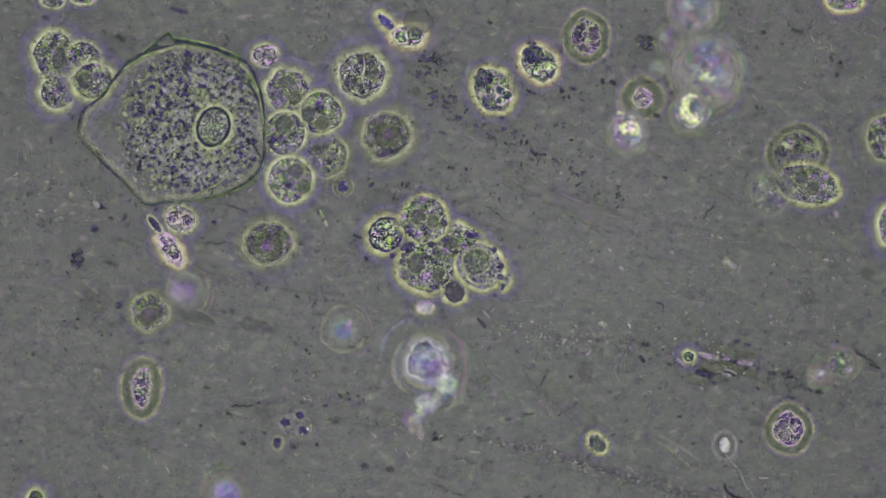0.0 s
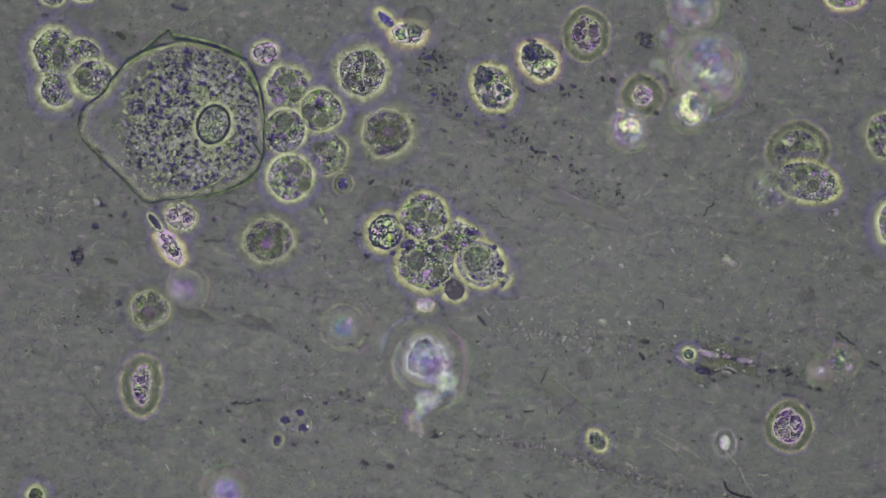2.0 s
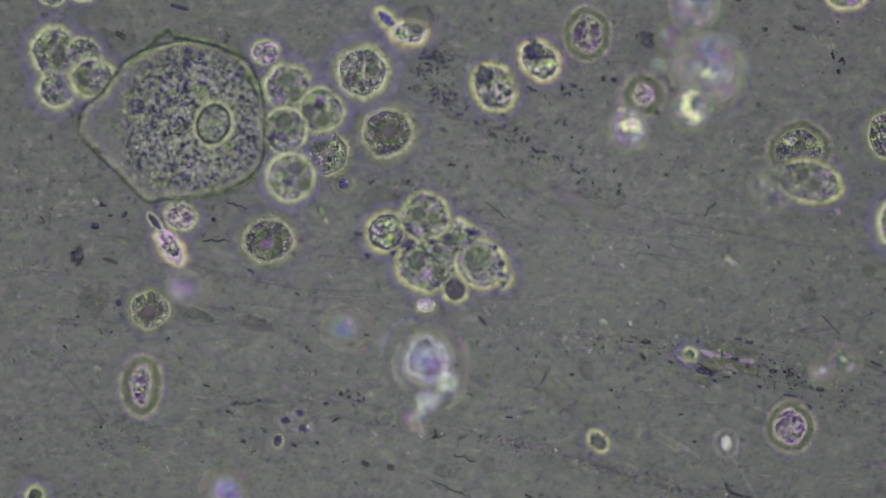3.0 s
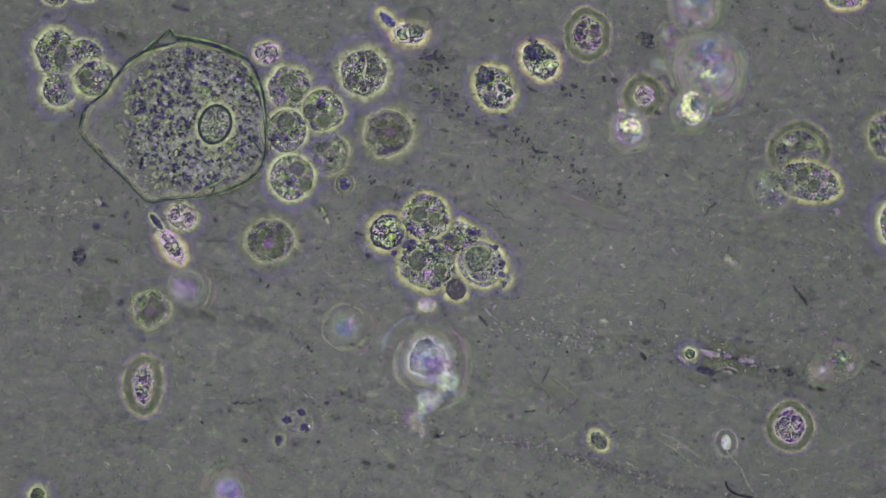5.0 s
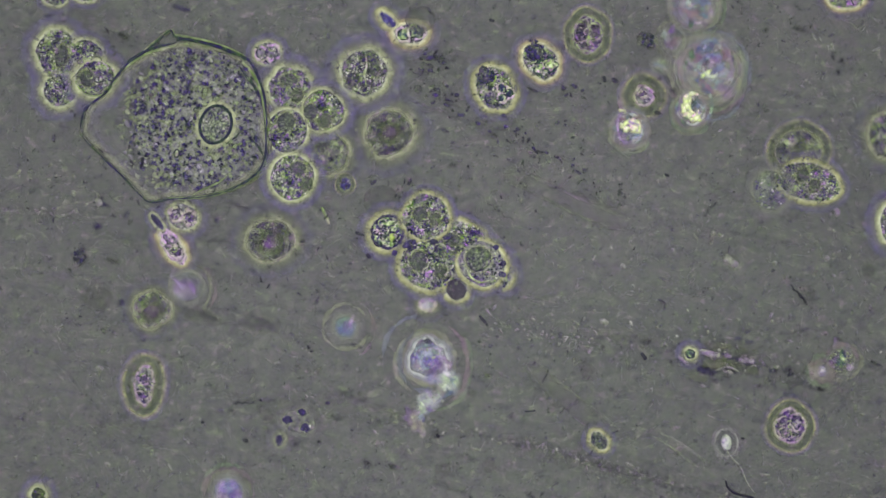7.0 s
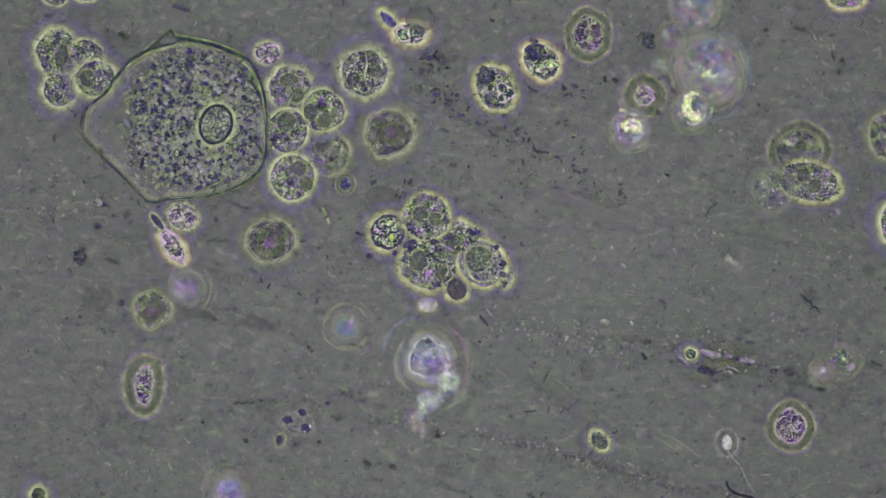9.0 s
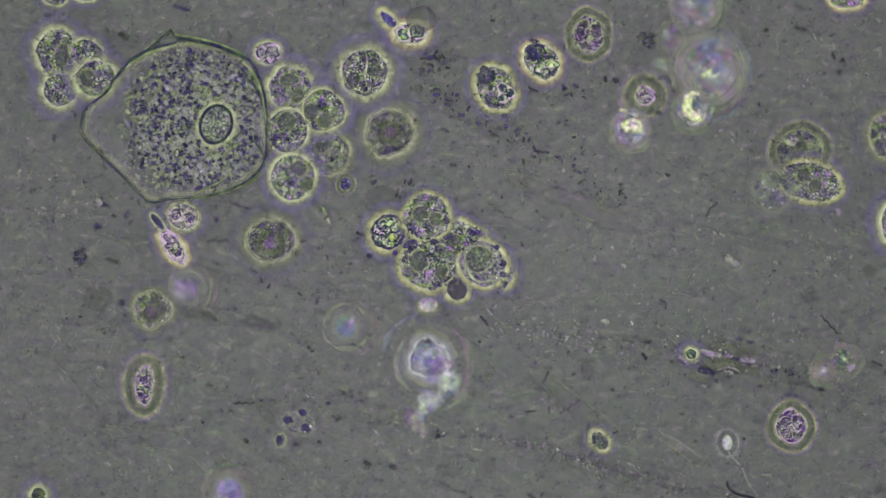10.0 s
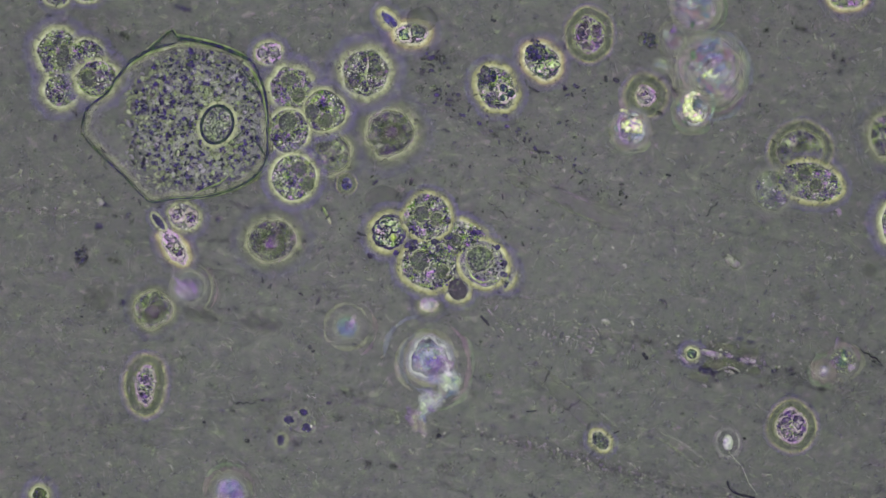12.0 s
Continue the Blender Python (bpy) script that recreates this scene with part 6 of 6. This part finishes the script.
for x, y, l, a, r in [(756, 102, 20, -20, 5), (781, 111, 10, 0, 4.6), (741, 122, 15, 5, 3.6), (757, 125, 12, 0, 3.6), (786, 151, 10, 40, 3.8), (766, 168, 13, 10, 4.4), (804, 168, 12, 0, 4.6), (786, 186, 16, 20, 2.8),
                      (811, 204, 16, 10, 3.6), (841, 218, 12, 30, 3.8), (887, 205, 13, 10, 4), (891, 224, 12, 20, 3.8), (911, 229, 10, 60, 3.4), (982, 217, 12, -20, 3.8), (996, 221, 8, 0, 3.2), (1012, 152, 14, 40, 3.6),
                      (1026, 160, 10, -20, 2.8), (905, 250, 9, 20, 3), (940, 262, 10, 40, 3), (964, 270, 9, 0, 2.8), (985, 281, 11, 30, 3), (1010, 292, 9, 10, 2.8), (1030, 301, 9, 30, 2.8), (1095, 342, 10, 20, 3.2),
                      (770, 100, 9, 30, 4), (748, 95, 8, 0, 3.4), (772, 158, 8, 60, 3), (751, 170, 8, 0, 2.8), (760, 182, 9, 20, 2.6), (862, 232, 9, 0, 2.8), (926, 236, 8, 30, 2.6), (855, 206, 9, 40, 2.4)]:
    rod(x, y, 0.8 * l, a, 0.85 * r, 0.56, M_MIDROD, "blurred violet microbe within the mucus", "violet microbes", "oval_microbe")
for x, y, rx, ry in [(505, 742, 9, 7), (531, 729, 8, 6), (537, 756, 9, 8)]:
    cell(x, y, rx, ry, 20, 0.8, "dark violet grain on a spotted cell", "oval_microbe", "microbe", "violet microbes", halo=6, halo_mat=H_FAINT, body=M_PURPLE, n=12, size=1.6, rough=0.12, tall=0.4)
cell(736, 158, 6, 6, 0, 0.6, "tiny empty ring-shaped microbe", "ringed_microbe", "microbe", halo=0, body=M_CLEAR, n=0, rim=M_MEMBRANE)
wave(857, 357, 893, 386, 1.5, 2.5, 1.2, 0.34, M_GREY, "thin dark wavy thread microbe")
wave(985, 731, 1022, 708, 1.8, 3, 1.2, 0.36, M_ROD, "thin dark zigzag thread microbe")
wave(1242, 383, 1263, 357, 2.0, 1.5, 1.1, 0.3, M_DARK, "thin dark wavy thread microbe")
wave(408, 713, 447, 714, 1.8, 3, 1.3, 0.42, M_DARK, "thin dark zigzag thread microbe")
wave(400, 358, 438, 370, 1.5, 2.5, 1.3, -0.57, M_DARK, "thin dark wavy thread microbe")
wave(357, 426, 412, 426, 1.5, 2.5, 1.4, -0.57, M_DARK, "thin dark wavy thread microbe")
wave(800, 803, 838, 816, 1.8, 1.5, 1.2, -0.57, M_DARK, "thin dark wavy thread microbe")
wave(760, 848, 822, 876, 1.5, 2, 1.1, -0.57, M_DARK, "thin dark wavy thread microbe")
strand("bent_microbe", [(1157, 531), (1166, 532), (1173, 538), (1172, 548)], 1.6, 0.32, M_ROD, "dark hooked thread microbe", "microbe")
strand("bent_microbe", [(1281, 851), (1284, 862), (1294, 872), (1312, 878), (1330, 881)], 2.2, 0.9, M_DARK, "dark hooked thread microbe", "microbe")
strand("bent_microbe", [(1254, 666), (1262, 658), (1278, 654), (1300, 661)], 2.6, -0.57, M_DARK, "dark curved microbe among debris", "microbe")
strand("bent_microbe", [(1190, 628), (1200, 640), (1216, 645), (1234, 643), (1256, 660)], 2.2, -0.57, M_DARK, "dark curved microbe among debris", "microbe")
strand("bent_microbe", [(1262, 656), (1285, 650), (1303, 658)], 1.8, 0.85, M_PALE_BIT, "pale curved thread among debris", "debris")
cell(492, 778, 7, 10, 0, -0.5, "pair of round black microbes with pale halo", body=M_DARK, n=14, size=3, halo=7, name="microbe_pair", category="microbe", rough=0.1)
cell(1216, 626, 8, 8, 0, 0.6, "small ringed round microbe with pale halo", body=M_GREENISH, rim=M_MEMBRANE, n=0, halo=8, name="ringed_microbe", category="microbe")
cell(137, 455, 11, 17, 10, 0.42, "loose clump of black dots", body=M_FAINT, n=46, size=2.6, halo=0, rough=0.1, name="granule_clump", category="debris", gran=G_SHEET)


# ---- the sperm cell ----
def build_sperm():
    e = thing("sperm_cell", 1279, 782, 0, "pale sperm cell with a bright head and thin tail", "sperm")
    rng = np.random.default_rng(3)
    z = level(1.02)
    o = loop_of(9, 14, 0, 30, rng, 0.02)
    link_mesh("head", *dome(o, z, z + 0.006, 0.0, rng, 0.001, rings=6), M_WHITE, e, "bright oval head")
    # optical ring painted round the head
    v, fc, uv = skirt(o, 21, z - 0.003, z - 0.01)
    link_mesh("coat", v, fc, H_GHOST, e, "faint halo painted round the head", uv=uv)
    q = path_of([(0, 13), (4, 20), (12, 30), (24, 43), (31, 58), (38, 74), (52, 92)])
    w = np.column_stack((q[:, 0] * 0.001, -q[:, 1] * 0.001, np.linspace(z, z - 0.006, len(q))))
    link_mesh("tail", *tube(w, np.linspace(0.0018, 0.0009, len(q))), M_PALE_BIT, e, "thin whip-like tail")


build_sperm()


# ---- mucus strands, smudges and specks ----
def build_strands():
    for pts, r, f, mat, lab in [
            ([(898, 286), (950, 318), (1010, 346), (1070, 372), (1112, 388)], 0.8, 0.72, M_TUBE_EDGE, "faint pale mucus tube edge"),
            ([(885, 318), (950, 346), (1010, 376), (1062, 398), (1108, 407), (1116, 395)], 0.8, 0.72, M_TUBE_EDGE, "faint pale mucus tube edge"),
            ([(928, 640), (948, 646), (971, 664), (1006, 693), (1050, 727), (1094, 762)], 0.8, 0.8, M_TUBE_EDGE, "faint pale mucus tube edge"),
            ([(927, 642), (941, 666), (973, 702), (1006, 732), (1033, 755)], 0.8, 0.8, M_TUBE_EDGE, "faint pale mucus tube edge"),
            ([(1150, 772), (1176, 786), (1205, 808), (1232, 828)], 0.8, 0.75, M_TUBE_EDGE, "faint pale mucus tube edge"),
            ([(1164, 768), (1190, 778), (1222, 800), (1250, 822)], 0.8, 0.75, M_TUBE_EDGE, "faint pale mucus tube edge"),
            ([(880, 781), (930, 790), (985, 802), (1075, 830), (1130, 846), (1200, 862), (1310, 884)], 1.6, -0.56, M_FIBRE_DARK, "long violet mucus strand"),
            ([(868, 776), (960, 790), (1060, 818), (1150, 846), (1300, 886)], 4.0, -0.35, M_FIBRE, "soft pale mucus strand"),
            ([(900, 800), (1000, 822), (1110, 856), (1180, 884)], 5.0, -0.35, M_FIBRE, "soft pale mucus strand"),
            ([(1000, 780), (1100, 806), (1210, 842), (1330, 884)], 3.0, -0.35, M_FIBRE_DARK, "soft dark mucus strand"),
            ([(570, 696), (640, 716), (720, 740)], 4.0, -0.35, M_FIBRE, "soft pale mucus strand"),
            ([(1010, 582), (1100, 592), (1190, 604)], 4.0, -0.35, M_FIBRE, "soft pale mucus strand"),
            ([(0, 470), (90, 486), (200, 500), (320, 520)], 4.0, -0.35, M_FIBRE, "soft pale mucus strand"),
            ([(890, 300), (950, 330), (1030, 366), (1108, 397)], 14.0, 0.6, M_TUBE, "faint grey mucus tube"),
            ([(936, 650), (972, 684), (1012, 718), (1052, 750)], 13.0, 0.7, M_TUBE, "faint grey mucus tube"),
            ([(560, 700), (620, 712), (690, 728), (760, 750), (860, 768)], 1.6, -0.56, M_FIBRE, "long pale mucus strand"),
            ([(650, 722), (672, 724), (690, 728)], 3.0, -0.56, M_FIBRE_DARK, "thick violet mucus strand"),
            ([(1000, 590), (1080, 600), (1200, 612), (1300, 622), (1420, 640), (1568, 690)], 1.6, -0.56, M_FIBRE, "long pale mucus strand"),
            ([(1180, 640), (1260, 650), (1350, 668), (1450, 690), (1568, 712)], 1.6, -0.56, M_FIBRE_DARK, "long violet mucus strand"),
            ([(52, 612), (100, 650), (140, 690), (185, 748)], 1.4, -0.56, M_FIBRE_DARK, "thin dark mucus crease"),
            ([(0, 372), (60, 376), (120, 384), (190, 384)], 4.0, 0.3, M_FIBRE, "grainy pale mucus strand"),
            ([(140, 408), (240, 428), (330, 462), (420, 500)], 1.3, -0.56, M_FIBRE_DARK, "thin dark mucus crease"),
            ([(330, 468), (430, 492), (540, 512), (640, 516)], 1.3, -0.56, M_FIBRE_DARK, "thin dark mucus crease"),
            ([(720, 178), (790, 202), (850, 236), (880, 246)], 1.5, 0.4, M_FIBRE_DARK, "thin dark mucus crease"),
            ([(1180, 518), (1220, 522), (1256, 531)], 1.4, 0.3, M_FIBRE, "faint pale mucus thread"),
            ([(1350, 600), (1400, 588), (1480, 578), (1568, 540)], 1.4, -0.56, M_FIBRE_DARK, "thin dark mucus crease"),
            ([(895, 228), (905, 245), (925, 262), (945, 275)], 1.6, 0.95, M_FIBRE, "thin yellowish mucus thread")]:
        strand("mucus_strand", pts, r * (3.0 if mat is M_TUBE_EDGE else 2.2 if r < 2.5 else 1.3), f, mat, lab, "mucus", "mucus strands", taper=6, wob=0.8, flat=0.5)
    rng = np.random.default_rng(11)
    for mat, tone, count in ((M_FIBRE, "pale", 46), (M_FIBRE_DARK, "dark", 24)):
        vs, fs, base = [], [], 0
        for _ in range(count):
            x, y, l = rng.uniform(-50, 1620), rng.uniform(-20, 900), rng.uniform(60, 320)
            if rng.random() < 0.6:
                y = rng.uniform(340, 900)
            a = radians(rng.normal(9, 6))
            d = np.array((math.cos(a), math.sin(a)))
            pts = [np.array((x, y)) + d * l * t + np.array((0, rng.normal() * 3)) for t in (0, 0.33, 0.66, 1)]
            q = path_of(pts, 4)
            w = np.array([at(p[0], p[1], 0.002 + 0.01 * rng.random()) for p in q])
            w[:, 2] = w[0, 2]
            v, fc = tube(w, rng.uniform(0.0014, 0.0042) * np.clip(np.minimum(np.arange(len(q)) + 0.4, len(q) - 0.6 - np.arange(len(q))) / 4, 0.1, 1), sides=5, flat=0.4)
            vs += list(v)
            fs += [tuple(i + base for i in g) for g in fc]
            base = len(vs)
        tagged(link_mesh("mucus_threads", vs, fs, mat), "many fine %s mucus threads on the slide" % tone, "mucus", kind="stuff")


build_strands()


def scatter(rng, count, zones):
    """Field points: a share evenly, the rest round the zones (x, y, spread along, spread across, turn, weight)."""
    pts = [rng.uniform((-20, -20), (1590, 900), (count, 2))]
    for x, y, sx, sy, turn, w in zones:
        a = radians(turn)
        g = rng.normal(size=(w, 2)) * (sx, sy)
        pts.append(np.stack((x + g[:, 0] * math.cos(a) - g[:, 1] * math.sin(a), y + g[:, 0] * math.sin(a) + g[:, 1] * math.cos(a)), 1))
    return np.concatenate(pts)


def specks(name, label, rng, pts, lo, hi, f0, f1, mat, stretch=1.2, power=2.5):
    z = level(rng.uniform(f0, f1, len(pts))) + 0.001
    c = np.array([at(p[0], p[1], q) for p, q in zip(pts, z)])
    v, fc = pebbles(c, 0.001 * (lo + (hi - lo) * rng.random(len(pts)) ** power), rng, stretch)
    tagged(link_mesh(name, v, fc, mat), label, "debris", kind="stuff")


def build_specks():
    rng = np.random.default_rng(21)
    low = [(1040, 822, 95, 4, 15, 170), (1200, 862, 80, 5, 16, 90), (910, 786, 30, 5, 12, 60), (1300, 634, 90, 12, 10, 150), (1430, 690, 70, 10, 12, 70), (1150, 608, 50, 8, 8, 50), (1300, 650, 130, 22, 10, 110), (1000, 605, 60, 25, 5, 40), (1050, 830, 130, 16, 14, 70), (770, 120, 22, 18, 20, 40), (60, 380, 60, 10, 3, 60), (345, 400, 25, 18, 0, 40),
           (1330, 150, 120, 90, 0, 60), (200, 790, 50, 30, 10, 50), (620, 700, 20, 8, 10, 20), (1250, 30, 50, 20, 0, 40)]
    specks("dark_specks", "scattered tiny dark specks on the slide", rng, scatter(rng, 380, low), 0.6, 2.3, -0.55, -0.38, G_LOW)
    mid = [(762, 105, 14, 10, 20, 26), (750, 122, 10, 6, 20, 8), (775, 165, 20, 10, 25, 26), (870, 225, 60, 14, 32, 34), (930, 262, 20, 8, 30, 16), (985, 290, 50, 9, 32, 30), (1070, 335, 36, 10, 25, 18), (140, 455, 12, 14, 0, 10),
           (740, 330, 40, 20, 0, 26), (880, 480, 14, 30, -15, 30), (130, 190, 22, 10, 20, 16), (1010, 158, 16, 10, 20, 20)]
    specks("dark_specks", "scattered dark specks within the mucus", rng, scatter(rng, 50, mid), 1.0, 3.8, 0.38, 0.62, G_MID, 1.3)
    top = [(840, 240, 120, 60, 25, 50), (1100, 300, 120, 80, 20, 50), (600, 440, 60, 40, 0, 40), (1250, 60, 90, 50, 0, 60), (520, 340, 40, 20, 0, 30), (80, 330, 60, 40, 0, 40)]
    specks("dark_specks", "scattered dark specks high in the mucus", rng, scatter(rng, 90, top), 0.7, 2.8, 0.9, 1.05, G_DARK, 2.0)
    dim = grains("dim_specks", [(0.0, lin(82, 76, 100)), (0.4, lin(86, 92, 86)), (0.8, lin(84, 78, 106))], 0.27)
    dim_pale = grains("dim_pale_specks", [(0.0, lin(136, 134, 138)), (0.5, lin(140, 142, 128)), (0.8, lin(150, 146, 150))], 0.32)
    specks("dim_specks", "scattered dim specks high in the mucus", rng, scatter(rng, 420, []), 1.0, 4.0, 0.8, 1.05, dim, 1.2, 1.5)
    specks("dim_specks", "scattered dim specks within the mucus", rng, scatter(rng, 300, []), 1.0, 4.0, 0.3, 0.6, dim, 1.2, 1.5)
    specks("dim_specks", "scattered dim specks on the slide", rng, scatter(rng, 300, []), 1.0, 3.6, -0.6, -0.5, dim, 1.2, 1.5)
    specks("dim_pale_specks", "scattered dim pale specks high in the mucus", rng, scatter(rng, 480, []), 1.2, 4.5, 0.7, 1.05, dim_pale, 1.2, 1.5)
    specks("dim_pale_specks", "scattered dim pale specks in the mucus", rng, scatter(rng, 480, []), 1.2, 4.5, 0.1, 0.5, dim_pale, 1.2, 1.5)
    for f0, f1, where in ((0.75, 1.05, "high in"), (0.25, 0.55, "within")):
        specks("fine_specks", "countless faint dark grains %s the mucus" % where, rng, scatter(rng, 1500, []), 0.8, 2.4, f0, f1, dim, 0.8, 1.2)
        specks("fine_pale_specks", "countless faint pale grains %s the mucus" % where, rng, scatter(rng, 1500, []), 0.8, 2.4, f0, f1, dim_pale, 0.8, 1.2)
    chain = rng.normal(size=(60, 2)) * (9, 7) + np.array([(786, 676), (742, 728), (730, 742), (716, 762), (764, 704)])[rng.integers(0, 5, 60)]
    specks("white_grains", "trail of white grains hanging from a floating cell", rng, chain, 0.7, 2.6, 1.2, 1.5, M_PALE_BIT, 1.2, 2)
    pale = [(1200, 600, 160, 30, 8, 110), (1000, 575, 70, 20, 8, 40), (1060, 826, 130, 9, 14, 120), (1330, 560, 120, 40, 5, 60), (120, 350, 60, 40, 0, 40), (1400, 430, 70, 50, 0, 40), (740, 730, 30, 20, -30, 26)]
    specks("pale_specks", "scattered tiny pale specks in the mucus", rng, scatter(rng, 220, pale), 0.8, 3.2, 0.2, 0.5, G_PALE)

    beads = grains("lilac_beads", [(0.0, lin(140, 126, 150)), (0.3, lin(166, 152, 168)), (0.6, lin(176, 166, 172)), (0.78, lin(196, 188, 192)), (0.94, lin(230, 224, 220))], 0.45)
    row = [(1040, 815, 80, 5, 15, 34), (940, 790, 40, 3, 12, 20), (1150, 846, 60, 6, 16, 20), (960, 594, 55, 5, 8, 24), (1060, 604, 60, 7, 8, 24), (1330, 640, 60, 8, 9, 26), (1420, 664, 50, 8, 12, 18), (650, 722, 60, 5, 12, 14), (80, 378, 50, 5, 4, 18)]
    specks("lilac_beads", "rows of pale lilac beads along mucus strands", rng, scatter(rng, 40, row), 0.9, 3.2, 0.45, 0.85, beads, 1.3, 2.0)


build_specks()


# ---- the swimming spiral microbe ----
def build_swimmer():
    e = thing("swimming_microbe", 1468, 576, 0.0, "thin dark spiral microbe swimming through the mucus", "microbe")
    parts = []
    for k in range(5):
        xs = np.linspace(-23 + 9.2 * k, -23 + 9.2 * (k + 1), 7)
        ys = 1.3 * np.sin((xs + 23) * 2 * math.pi / 15.5)
        w = np.column_stack((xs * 0.001, ys * 0.001, np.zeros(7)))
        mid = w[3].copy()
        p = link_mesh("segment", *tube(w - mid, 0.0015 if 0 < k < 4 else 0.0012), M_DARK, e)
        p.location = mid
        parts.append((p, mid))
    return e, parts


SWIMMER, SEGMENTS = build_swimmer()


def motions():
    # seconds, field x and y, turn in degrees (clockwise), focus level
    way = [(0.0, 1530, 628, 30, 1.3), (1.0, 1518, 618, 36, 1.0), (2.0, 1499, 603, 40, 0.6), (2.5, 1484, 590, 42, -0.15), (3.0, 1466, 574, 45, -0.45), (3.2, 1446, 558, 50, -0.45),
           (4.2, 1420, 530, 52, 0.5), (6.0, 1405, 515, 50, 1.3), (8.0, 1420, 530, 46, 1.2), (9.3, 1436, 545, 44, 0.7), (9.6, 1441, 553, 46, 0.5), (9.8, 1446, 558, 48, 0.45), (10.0, 1462, 574, 46, 0.5),
           (10.2, 1471, 580, 45, 0.7), (10.4, 1489, 591, 42, 0.85), (10.7, 1497, 597, 40, 0.9), (11.0, 1504, 608, 40, 0.93), (11.3, 1513, 613, 42, 0.9), (11.6, 1527, 625, 45, 0.86), (12.0, 1533, 629, 30, 0.8)]
    rows = []
    for t, x, y, turn, f in way:
        p = at(x, y, level(f) + 0.002)
        rows.append((t, pose(p[0], p[1], p[2], 0, 0, -turn)))
    walk(SWIMMER, rows)
    for k, (p, mid) in enumerate(SEGMENTS):
        walk(p, [(i * 0.25, pose(mid[0], mid[1] + 0.0003 * math.sin(i * 2.2 + k * 1.3), mid[2], 0, 0, 3 * math.sin(i * 2.2 + k * 1.3 + 0.8))) for i in range(49)])


motions()
